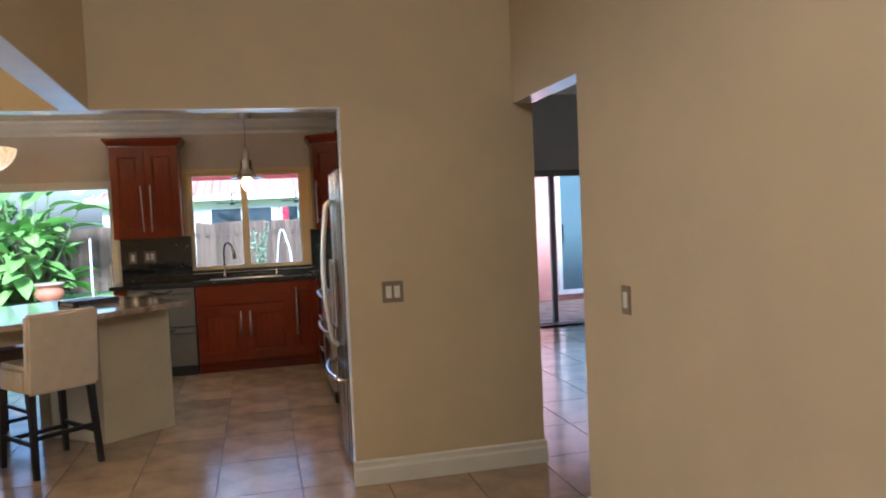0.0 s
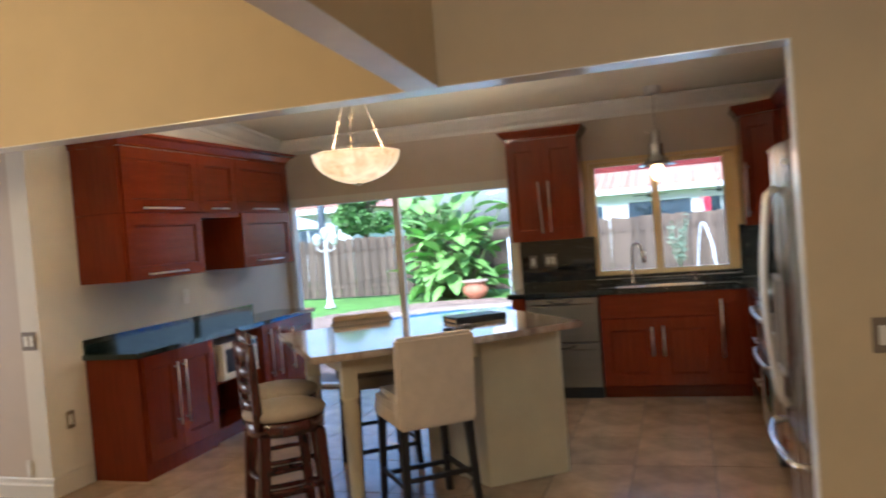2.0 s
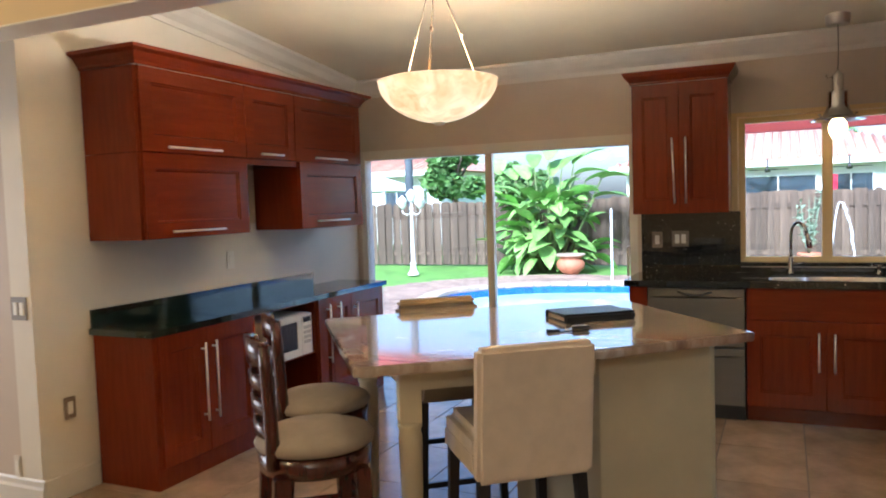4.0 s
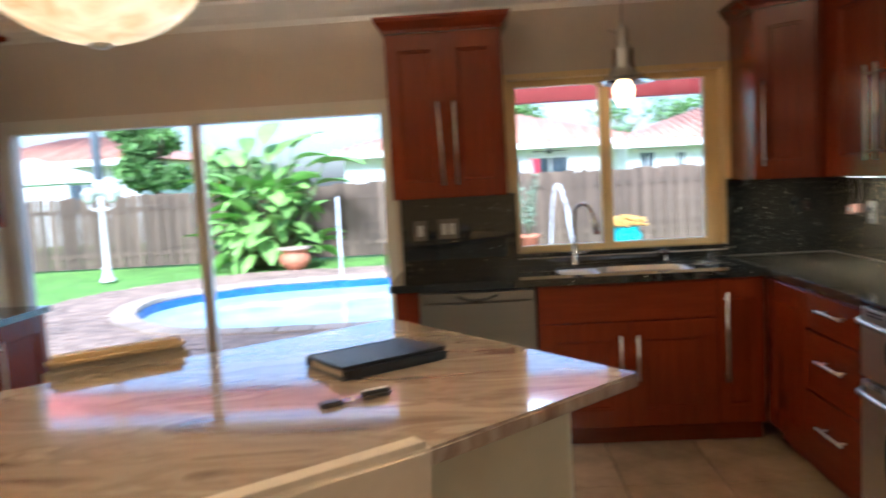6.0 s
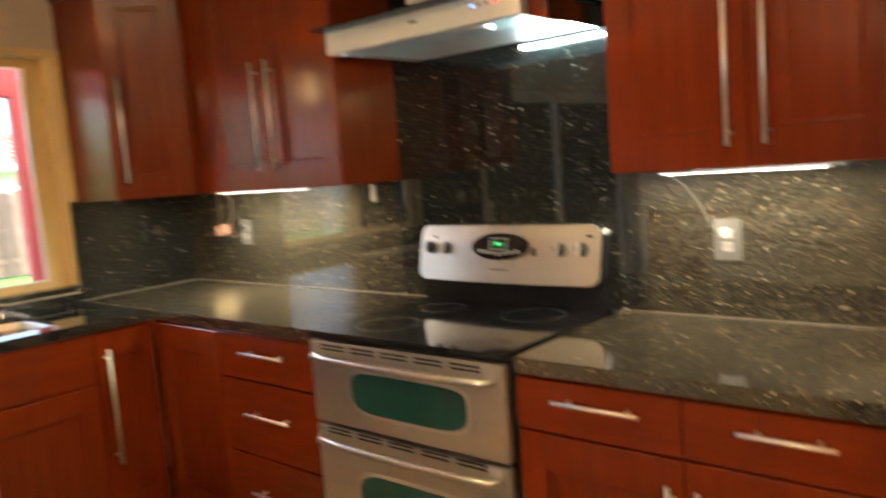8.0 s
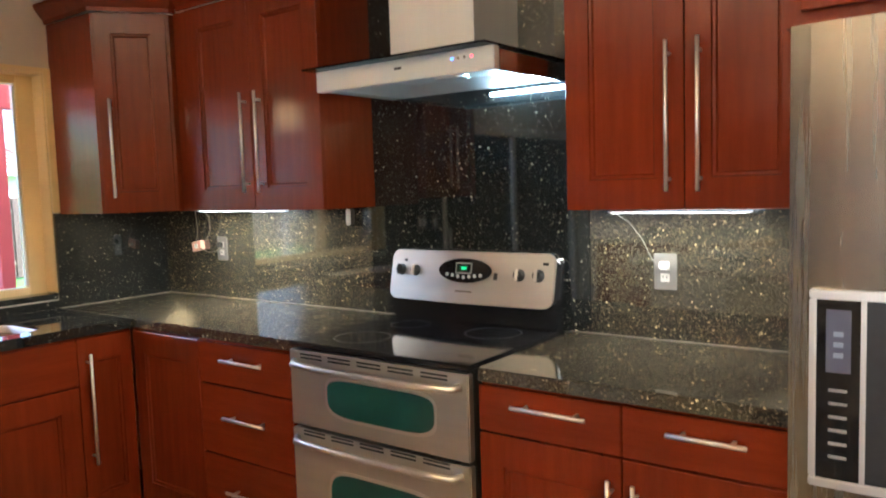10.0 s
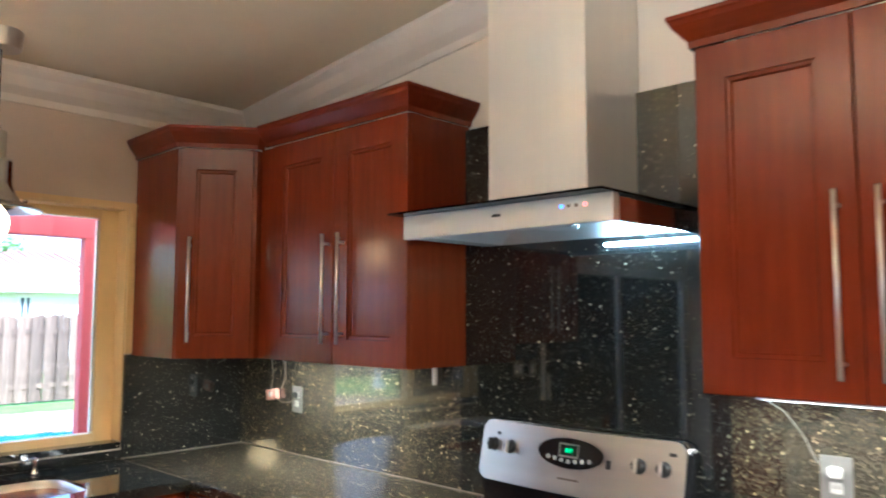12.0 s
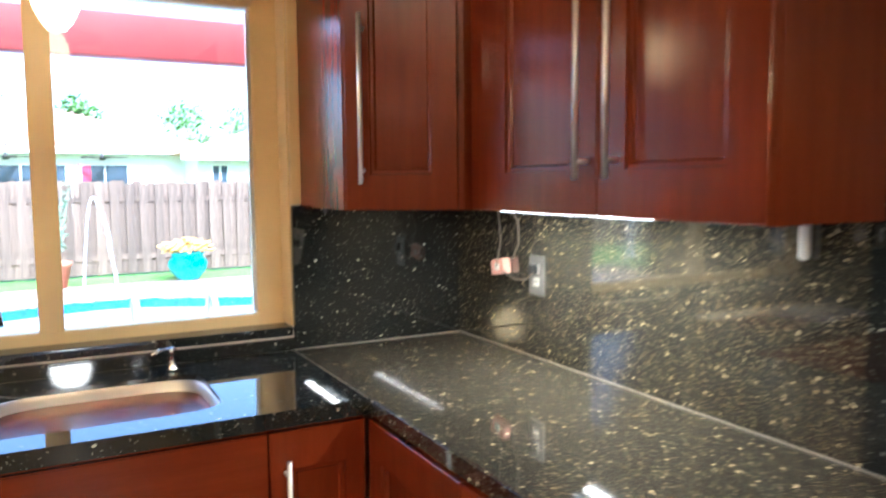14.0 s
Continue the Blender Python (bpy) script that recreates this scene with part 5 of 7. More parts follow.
# ---- seating ----
def slip_stool(m, label):
    """Parsons bar stool: square seat, upright back, four square splayed legs, stretchers. Faces local +y."""
    s = thing("bar_stool", m, label, "bar stool", "upholstered bar stools")
    part("seat", box(B(), -0.21, 0.21, -0.20, 0.21, 0.555, 0.665, 0.03, seg=5), M_LINEN if "white" in label else M_SEAT, s)
    bm = box(B(), -0.215, 0.215, -0.265, -0.195, 0.50 if "white" in label else 0.56, 0.985 if "white" in label else 0.955, 0.016, seg=5)
    for v in bm.verts:
        v.co.y -= (v.co.z - 0.60) * 0.10
    part("backrest", bm, M_LINEN if "white" in label else M_SEAT, s)
    if "white" not in label:
        bm = box(B(), -0.205, 0.205, -0.315, -0.235, 0.945, 0.985, 0.016)
        part("top_rail", bm, M_TANBACK, s, "tan back top")
    else:
        bm = box(B(), -0.213, 0.213, -0.194, 0.211, 0.505, 0.60, 0.014, seg=4)
        part("skirt", bm, M_LINEN, s, "white slipcover skirt")
    tops = [(-0.18, 0.18), (0.18, 0.18), (-0.18, -0.20), (0.18, -0.20)]
    feet = []
    for x, y in tops:
        fx, fy = x * 1.10, y + (0.02 if y > 0 else -0.05)
        feet.append((fx, fy))
        bm = B()
        r0, r1 = 0.021, 0.015
        a = [bm.verts.new((x + i * r0, y + j * r0, 0.56)) for i, j in ((-1, -1), (1, -1), (1, 1), (-1, 1))]
        b = [bm.verts.new((fx + i * r1, fy + j * r1, 0.0)) for i, j in ((-1, -1), (1, -1), (1, 1), (-1, 1))]
        bm.faces.new(a)
        bm.faces.new(b[::-1])
        for k in range(4):
            bm.faces.new((a[k], b[k], b[(k + 1) % 4], a[(k + 1) % 4]))
        bmesh.ops.recalc_face_normals(bm, faces=bm.faces)
        part("leg", bm, material("black stained wood", (0.012, 0.012, 0.014), 0.35, scale=12, vary=0.2) if "black stained wood" not in bpy.data.materials else bpy.data.materials["black stained wood"], s, "black wooden leg")
    mat = bpy.data.materials["black stained wood"]
    for i, j, z in ((0, 1, 0.17), (2, 3, 0.24), (0, 2, 0.20), (1, 3, 0.20)):
        (ax, ay), (bx, by) = feet[i], feet[j]
        k = z / 0.56
        A = Vector((ax + (tops[i][0] - ax) * k, ay + (tops[i][1] - ay) * k, z))
        Bp = Vector((bx + (tops[j][0] - bx) * k, by + (tops[j][1] - by) * k, z))
        d = (Bp - A).normalized()
        n = Vector((-d.y, d.x, 0)) * 0.009
        bm = B()
        v = [bm.verts.new(q + o + Vector((0, 0, h))) for q in (A, Bp) for o in (n, -n) for h in (-0.013, 0.013)]
        for f in ((0, 1, 3, 2), (4, 6, 7, 5), (0, 4, 5, 1), (2, 3, 7, 6), (0, 2, 6, 4), (1, 5, 7, 3)):
            bm.faces.new([v[q] for q in f])
        bmesh.ops.recalc_face_normals(bm, faces=bm.faces)
        part("stretcher", bm, mat, s, "black stretcher")
    return s


def ladder_stool(m, label):
    """Wooden bar stool: round cushion on a deep round frame, four square legs, rungs, slatted curved back. Faces local +y."""
    s = thing("bar_stool", m, label, "bar stool", "ladder-back wooden stools")
    part("cushion", lathe(B(), [(0.17, 0.0), (0.208, 0.008), (0.216, 0.026), (0.205, 0.045), (0.16, 0.062), (0.09, 0.069), (0.0, 0.071)], 36, (0, 0, 0.625)), M_SEAT, s, "round taupe seat cushion")
    part("seat_frame", lathe(B(), [(0.19, 0.0), (0.20, 0.004), (0.204, 0.070), (0.19, 0.076)], 36, (0, 0, 0.550)), M_DARKWOOD, s, "deep round seat frame")
    # back posts lean outwards, slats are curved
    def back(a, z):
        r = 0.200 + (z - 0.6) * 0.05
        return Vector((r * math.sin(a), -r * math.cos(a), z))
    for sg in (-1, 1):
        bm = B()
        a = radians(33 * sg)
        pts = [back(a, z) for z in (0.59, 0.71, 0.83, 0.94, 1.02)]
        tube(bm, pts, [0.027, 0.025, 0.024, 0.023, 0.020], 10)
        part("back_post", bm, M_DARKWOOD, s)
    def slat(z0, z1, ang=33, th=0.016):
        bm = B()
        n = 10
        rows = []
        for i in range(n + 1):
            a = radians(-ang + 2 * ang * i / n)
            arch = 0.020 * math.cos(a * 2.2)
            lo, hi = back(a, z0), back(a, z1 + arch)
            nrm = Vector((math.sin(a), -math.cos(a), 0)) * th / 2
            rows.append([bm.verts.new(p) for p in (lo - nrm, lo + nrm, hi + nrm, hi - nrm)])
        for p, q in zip(rows, rows[1:]):
            for k in range(4):
                bm.faces.new((p[k], q[k], q[(k + 1) % 4], p[(k + 1) % 4])).smooth = True
        bm.faces.new(rows[0][::-1])
        bm.faces.new(rows[-1])
        bmesh.ops.recalc_face_normals(bm, faces=bm.faces)
        return bm
    part("top_slat", slat(0.945, 1.02, 35, 0.022), M_DARKWOOD, s, "broad curved top slat")
    for z in (0.69, 0.775, 0.86):
        part("back_slat", slat(z, z + 0.035), M_DARKWOOD, s)
    def post(p, q, r0, r1):
        """A square tapering post between two places, its edges eased."""
        bm = B()
        a = [bm.verts.new((p[0] + i * r0, p[1] + j * r0, p[2])) for i, j in ((-1, -1), (1, -1), (1, 1), (-1, 1))]
        b = [bm.verts.new((q[0] + i * r1, q[1] + j * r1, q[2])) for i, j in ((-1, -1), (1, -1), (1, 1), (-1, 1))]
        bm.faces.new(a)
        bm.faces.new(b[::-1])
        for k in range(4):
            bm.faces.new((a[k], b[k], b[(k + 1) % 4], a[(k + 1) % 4]))
        bmesh.ops.recalc_face_normals(bm, faces=bm.faces)
        bmesh.ops.bevel(bm, geom=bm.edges[:], offset=0.004, segments=2, affect="EDGES")
        return bm
    tops = [(-0.128, -0.150), (0.128, -0.150), (0.140, 0.130), (-0.140, 0.130)]
    feet = [(-0.150, -0.195), (0.150, -0.195), (0.165, 0.160), (-0.165, 0.160)]
    for (x, y), (u, v) in zip(tops, feet):
        part("leg", post((x, y, 0.56), (u, v, 0.0), 0.026, 0.021), M_DARKWOOD, s)
    for i, j, heights in ((0, 1, (0.20, 0.35)), (1, 2, (0.15, 0.28)), (2, 3, (0.22,)), (3, 0, (0.15, 0.28))):
        for z in heights:
            k = z / 0.56
            ends = [Vector((feet[n][0] + (tops[n][0] - feet[n][0]) * k, feet[n][1] + (tops[n][1] - feet[n][1]) * k, z)) for n in (i, j)]
            mid = (ends[0] + ends[1]) / 2
            out = Vector((mid.x, mid.y, 0)).normalized() * 0.022
            bm = B()
            tube(bm, [ends[0], ends[0].lerp(mid, 0.5) + out * 0.75, mid + out, ends[1].lerp(mid, 0.5) + out * 0.75, ends[1]], [0.012, 0.014, 0.015, 0.014, 0.012], 8)
            part("rung", bm, M_DARKWOOD, s)
    return s


slip_stool(pose(-0.855, 6.105, 0, 0, 0, 39), "white slipcovered bar stool with black legs at the marble-topped island")
slip_stool(pose(-1.40, 6.77, 0, 0, 0, 218), "taupe bar stool with tan back and black legs, beyond the island")
ladder_stool(pose(-1.46, 5.68, 0, 0, 0, -43), "dark mahogany ladder-back bar stool with round taupe cushion at island end")
ladder_stool(pose(-1.73, 6.12, 0, 0, 0, -47), "dark mahogany ladder-back bar stool with round cushion beside its twin")


# ---- lamps ----
def ceiling_z(y):
    return 2.575 + (YN - y) * 0.105


def build_lamps():
    b = thing("bowl_pendant", pose(-1.36, 6.64, 1.850), "lit alabaster bowl pendant lamp hanging from three rods over the island", "pendant lamp")
    prof = []
    n = 16
    for i in range(n + 1):
        a = math.pi / 2 * i / n
        prof.append((0.276 * math.sin(a), 0.19 * (1 - math.cos(a)) ** 0.9))
    inner = [(r * 0.965, z + 0.007) for r, z in reversed(prof)]
    part("bowl", lathe(B(), prof + [(0.280, 0.193)] + inner, 48), alabaster(), b, "glowing cream alabaster bowl")
    part("finial", lathe(B(), [(0.006, -0.012), (0.022, -0.008), (0.030, 0.0), (0.028, 0.006)], 20), M_STEEL, b, "steel finial")
    zc = ceiling_z(6.62) - 1.842
    zr = zc - 0.10
    for k in range(3):
        a = radians(165 + 120 * k)
        p0 = Vector((0.215 * math.cos(a), 0.215 * math.sin(a), 0.165))
        p1 = Vector((0.035 * math.cos(a), 0.035 * math.sin(a), min(0.62, zr)))
        bm = B()
        tube(bm, [p0, p0.lerp(p1, 0.5), p1], 0.0028, 8)
        lathe(bm, [(0.007, 0), (0.007, 0.02)], 12, p0.lerp(p1, 0.5))
        part("rod", bm, M_ROD, b, "thin bronze rod")
    bm = B()
    lathe(bm, [(0.045, 0), (0.045, 0.02), (0.012, 0.03), (0.008, 0.06)], 20, (0, 0, min(0.62, zr) - 0.01))
    tube(bm, [(0, 0, min(0.62, zr)), (0, 0, zc)], 0.008, 8)
    part("stem", bm, M_STEEL, b, "steel stem")
    part("canopy", lathe(B(), [(0.065, -0.025), (0.065, -0.005), (0.05, 0.004)], 24, (0, 0, zc)), M_STEEL, b, "steel ceiling canopy")

    p = thing("pendant_lamp", pose(0.41, 8.90, 1.845), "small steel barn pendant lamp with a lit bulb over the sink", "pendant lamp")
    bm = B()
    prof = [(0.0, -0.055), (0.020, -0.050), (0.036, -0.030), (0.050, 0.0), (0.056, 0.030), (0.052, 0.058), (0.034, 0.085), (0.020, 0.105), (0.014, 0.12)]
    part("bulb", lathe(bm, prof, 24), M_BULB, p, "lit clear bulb")
    part("shade", lathe(B(), [(0.055, 0.265), (0.058, 0.255), (0.060, 0.175), (0.072, 0.140), (0.088, 0.115), (0.102, 0.102), (0.135, 0.094), (0.162, 0.083), (0.165, 0.078), (0.162, 0.079), (0.134, 0.089), (0.098, 0.096), (0.084, 0.108), (0.066, 0.136), (0.054, 0.175), (0.052, 0.250)], 40), M_CHROME, p, "flared steel shade")
    part("socket", lathe(B(), [(0.026, 0.10), (0.028, 0.20), (0.036, 0.265), (0.036, 0.270), (0.034, 0.275), (0.034, 0.365), (0.030, 0.372), (0.016, 0.378), (0.012, 0.392), (0.006, 0.395)], 20), M_CHROME, p, "steel socket")
    for x, z, r in ((-0.062, 0.345, 0.030), (-0.100, 0.098, 0.010), (0.100, 0.098, 0.010)):
        bm = B()
        tube(bm, [(x, 0, z), (x, 0, z + 0.022)], 0.003, 6)
        tube(bm, [(x - math.copysign(0.002, x), 0, z + 0.022), (x + math.copysign(0.012, x), 0, z + 0.022)], 0.007, 8)
        tube(bm, [(x, 0, z + 0.008), (x - math.copysign(r, x), 0, z + 0.008)], 0.0028, 6)
        part("thumb_screw", bm, M_CHROME, p)
    zc = ceiling_z(8.90) - 1.845
    bm = B()
    tube(bm, [(0, 0, 0.39), (0.003, 0, 0.5), (0, 0, zc)], 0.0028, 6)
    part("cord", bm, M_BLACKP, p, "thin dark cord")
    part("canopy", lathe(B(), [(0.064, -0.085), (0.069, -0.080), (0.074, -0.02), (0.078, -0.015), (0.078, 0.005)], 28, (0, 0, zc)), M_STEEL, p, "round steel canopy")


def alabaster():
    m = bpy.data.materials.new("lit alabaster stone")
    m.use_nodes = True
    N, L = m.node_tree.nodes, m.node_tree.links
    b = N["Principled BSDF"]
    tc = N.new("ShaderNodeTexCoord")
    nz = N.new("ShaderNodeTexNoise")
    nz.inputs["Scale"].default_value, nz.inputs["Detail"].default_value, nz.inputs["Distortion"].default_value = 9, 6, 1.2
    L.new(tc.outputs["Object"], nz.inputs["Vector"])
    r = N.new("ShaderNodeValToRGB")
    r.color_ramp.elements[0].position, r.color_ramp.elements[1].position = 0.30, 0.75
    r.color_ramp.elements[0].color, r.color_ramp.elements[1].color = (0.62, 0.36, 0.13, 1), (1.0, 0.74, 0.42, 1)
    L.new(nz.outputs["Fac"], r.inputs["Fac"])
    L.new(r.outputs[0], b.inputs["Base Color"])
    L.new(r.outputs[0], b.inputs["Emission Color"])
    b.inputs["Emission Strength"].default_value = BOWL_GLOW
    b.inputs["Roughness"].default_value = 0.35
    return m


BOWL_GLOW = 0.29
build_lamps()


# ---- switches, sockets, leads ----
def plate(name, m, w, h, label, kind, plate_mat=None, rockers=1, cat="switch"):
    """A wall plate facing local -y."""
    s = thing(name, m, label, cat)
    part("plate", box(B(), -w / 2, w / 2, -0.006, 0, -h / 2, h / 2, 0.002), plate_mat or M_PLASTIC, s)
    for i in range(rockers):
        cx = (i - (rockers - 1) / 2) * 0.046
        if kind == "socket":
            for z in (0.019, -0.019):
                bm = box(B(), cx - 0.015, cx + 0.015, -0.008, -0.005, z - 0.014, z + 0.014, 0.002)
                part("outlet", bm, M_PLASTIC, s, "white outlet face")
                bm = B()
                box(bm, cx - 0.007, cx - 0.005, -0.0085, -0.0078, z - 0.002, z + 0.007)
                box(bm, cx + 0.005, cx + 0.007, -0.0085, -0.0078, z - 0.002, z + 0.007)
                part("slots", bm, M_BLACKP, s, "dark slots")
        else:
            part("rocker", box(B(), cx - 0.016, cx + 0.016, -0.010, -0.005, -0.033, 0.033, 0.002), M_PLASTIC, s, "white rocker")
    return s


def build_switches():
    plate("light_switch", pose(1.20, YF, 1.055), 0.118, 0.118, "double rocker light switch with taupe plate on tan wall", "switch", M_PLATE, 2)
    plate("light_switch", pose(1.94, 3.72, 1.09, 0, 0, -90), 0.072, 0.118, "single rocker light switch with taupe plate on tan wall", "switch", M_PLATE, 1)
    plate("light_switch", pose(-3.44, 6.0, 1.015), 0.118, 0.118, "double rocker light switch with taupe plate on pier wall", "switch", M_PLATE, 2)
    plate("light_switch", pose(XW, 6.18, 0.465, 0, 0, 90), 0.072, 0.115, "low single switch with taupe plate beside the cabinets", "switch", M_PLATE, 1)
    plate("wall_socket", pose(-3.53, 6.0, 0.19), 0.05, 0.115, "small cream wall socket cover above the baseboard", "switch", M_TRIM, 1)
    plate("wall_socket", pose(XW, 7.50, 1.14, 0, 0, 90), 0.075, 0.118, "white rocker switch above the green-black worktop", "switch", M_PLASTIC, 1)
    plate("wall_socket", pose(-0.765, YN - 0.022, 1.155), 0.075, 0.118, "grey blank plate on the black granite", "switch", M_PLATE, 1)
    plate("wall_socket", pose(-0.60, YN - 0.022, 1.16), 0.118, 0.118, "grey double plate on the black granite", "switch", M_PLATE, 2)
    a = plate("wall_socket", pose(XE - 0.022, 6.45, 1.141, 0, 0, -90), 0.075, 0.118, "steel wall socket with a plugged-in lead by the fridge", "socket", M_SOCKET, 1, "socket")
    part("plug", box(B(), -0.014, 0.014, -0.030, -0.0085, 0.008, 0.034, 0.004), M_PLASTIC, a, "white plug")
    b = plate("wall_socket", pose(XE - 0.022, 8.706, 1.161, 0, 0, -90), 0.075, 0.118, "steel wall socket in the corner with a plugged-in lead", "socket", M_SOCKET, 1, "socket")
    part("plug", box(B(), -0.014, 0.014, -0.030, -0.0085, 0.006, 0.034, 0.004), M_BLACKP, b, "black plug")
    # led strips and leads
    for y0, y1, z, xs in ((8.70, 8.10, 1.357, 1.50), (6.59, 6.17, 1.341, 1.53)):
        s = thing("led_strip", pose(xs, y0, z), "lit white led strip lamp under the cherry wall cabinet", "strip lamp")
        part("diffuser", box(B(), -0.006, 0.006, y1 - y0, 0, -0.006, -0.003, 0.001), M_LED, s, "lit diffuser")
        part("rail", box(B(), -0.010, 0.010, y1 - y0 - 0.01, 0.01, -0.005, 0.0), M_STEEL, s, "slim metal rail")
    c = thing("power_lead", pose(XE - 0.03, 6.58, 1.335), "thin white lead from the strip lamp to the socket", "cable")
    bm = B()
    tube(bm, [(-0.09, 0.0, 0.0), (-0.05, -0.03, -0.03), (-0.01, -0.06, -0.09), (-0.012, -0.09, -0.15), (-0.02, -0.115, -0.175), (-0.02, -0.12, -0.185)], 0.0013, 6)
    part("lead", bm, M_SOCKET, c)
    d = thing("transformer", pose(XE - 0.03, 8.885, 1.172, 0, 0, -90), "small salmon-pink driver box hanging by thin leads", "lamp driver")
    bm = box(B(), -0.038, 0.038, -0.020, 0.006, -0.024, 0.024, 0.003, rot=Matrix.Rotation(radians(-10), 4, "Y"))
    part("case", bm, M_PINK, d)
    bm = B()
    tube(bm, [(0.0, -0.022, 0.0), (0.015, -0.03, 0.02), (0.005, -0.01, 0.08), (0.02, -0.03, 0.19)], 0.0022, 6)
    tube(bm, [(0.03, -0.02, -0.01), (0.09, -0.012, -0.03), (0.15, -0.015, -0.025), (0.20, -0.025, 0.0)], 0.0024, 6)
    tube(bm, [(0.07, -0.01, 0.03), (0.12, -0.02, 0.08), (0.13, -0.03, 0.15), (0.10, -0.05, 0.19)], 0.0024, 6)
    part("leads", bm, M_PLATE, d, "thin grey leads")
    part("label", box(B(), -0.015, 0.012, -0.0215, -0.0195, -0.012, 0.010), M_PLASTIC, d, "pale label")
    e = thing("cable_clip", pose(XE - 0.035, 7.83, 1.318), "small white plug hanging on the granite below the cabinet", "plug")
    part("plug", box(B(), -0.008, 0.008, -0.010, 0.010, -0.035, 0.035, 0.004), M_PLASTIC, e)


build_switches()


# ---- garden ----
ZG = -0.10


def smooth_loop(pts, k=6):
    out = []
    n = len(pts)
    for i in range(n):
        p0, p1, p2, p3 = (Vector(pts[(i + j - 1) % n]) for j in range(4))
        for s in range(k):
            t = s / k
            out.append(0.5 * ((2 * p1) + (p2 - p0) * t + (2 * p0 - 5 * p1 + 4 * p2 - p3) * t * t + (3 * p1 - p0 - 3 * p2 + p3) * t ** 3))
    return out


POOL = smooth_loop([(-5.15, 14.6), (-5.25, 15.8), (-4.2, 16.95), (-2.2, 17.35), (-0.4, 17.75), (1.2, 18.15), (2.6, 17.6), (4.0, 17.2), (5.2, 16.4), (5.4, 15.0), (4.2, 13.7), (2.0, 13.15), (-1.0, 13.05), (-3.4, 13.0), (-4.5, 13.6)])


def grown(loop, d):
    n = len(loop)
    out = []
    for i in range(n):
        t = (loop[(i + 1) % n] - loop[i - 1]).normalized()
        out.append(loop[i] + Vector((-t.y, t.x)) * d)
    return out


def sheet(name, outer, inner, z, mat, label, category, drop=0.0):
    """A level sheet between two loops, triangulated round the hole."""
    bm = B()
    for loop in (outer, inner):
        vs = [bm.verts.new((p[0], p[1], z)) for p in loop]
        for a, b in zip(vs, vs[1:] + vs[:1]):
            bm.edges.new((a, b))
    bmesh.ops.triangle_fill(bm, use_beauty=True, edges=bm.edges[:])
    for f in bm.faces:
        if f.normal.z < 0:
            f.normal_flip()
    return structure(name, bm, mat, label, category)


def inside(p, loop):
    c = False
    n = len(loop)
    for i in range(n):
        a, b = loop[i], loop[i - 1]
        if (a.y > p[1]) != (b.y > p[1]) and p[0] < (b.x - a.x) * (p[1] - a.y) / (b.y - a.y) + a.x:
            c = not c
    return c


def build_ground():
    rim = grown(POOL, 0.0)
    sheet("ground", [(-400, 10.0), (400, 10.0), (400, 900), (-400, 900)], rim, ZG - 0.03, M_GRASS, "bright green lawn", "lawn")
    # coping stones round the pool
    bm = B()
    a, b = POOL, grown(POOL, -0.32)
    if (b[0] - Vector((0, 15))).length < (a[0] - Vector((0, 15))).length:
        b = grown(POOL, 0.32)
    n = len(a)
    for i in range(n):
        j = (i + 1) % n
        g = 0.03
        p = [a[i].lerp(a[j], g), a[i].lerp(a[j], 1 - g), b[i].lerp(b[j], 1 - g), b[i].lerp(b[j], g)]
        prism(bm, [tuple(q) for q in p], ZG - 0.05, ZG + 0.02)
    c = structure("pool_coping", bm, M_COPING, "pale stone coping round the pool", "pool edge")
    # tiled rim and water
    bm = B()
    vs = [(bm.verts.new((p.x, p.y, ZG - 0.03)), bm.verts.new((p.x, p.y, ZG - 1.2))) for p in POOL]
    for i in range(n):
        bm.faces.new((vs[i][0], vs[(i + 1) % n][0], vs[(i + 1) % n][1], vs[i][1]))
    structure("pool_wall", bm, M_POOLTILE, "blue mosaic tile band of the pool", "pool")
    bm = B()
    bm.faces.new([bm.verts.new((p.x, p.y, ZG - 0.17)) for p in POOL])
    ob = structure("water", bm, M_WATER, "turquoise pool water with small ripples", "water")
    if ob.data.polygons[0].normal.z < 0:
        ob.data.flip_normals()
    # deck bedding: from the house to and round the pool
    deck = [Vector(p) for p in ((-6.9, 9.9), (7.2, 9.9), (7.5, 18.5), (5.0, 19.3), (1.3, 19.7), (-2.4, 18.9), (-4.9, 18.7), (-6.7, 16.9), (-7.0, 14.5))]
    deck = smooth_loop(deck, 4)
    far = b
    sheet("pavement", deck, far, ZG - 0.012, M_SAND, "clay paver pool deck", "patio")
    structure("patio_slab", box(B(), -7.1, 7.1, YN + 0.19, 9.95, -0.14, ZG - 0.012 + 0.002), M_SAND, "patio by the house wall", "patio")
    return deck, far


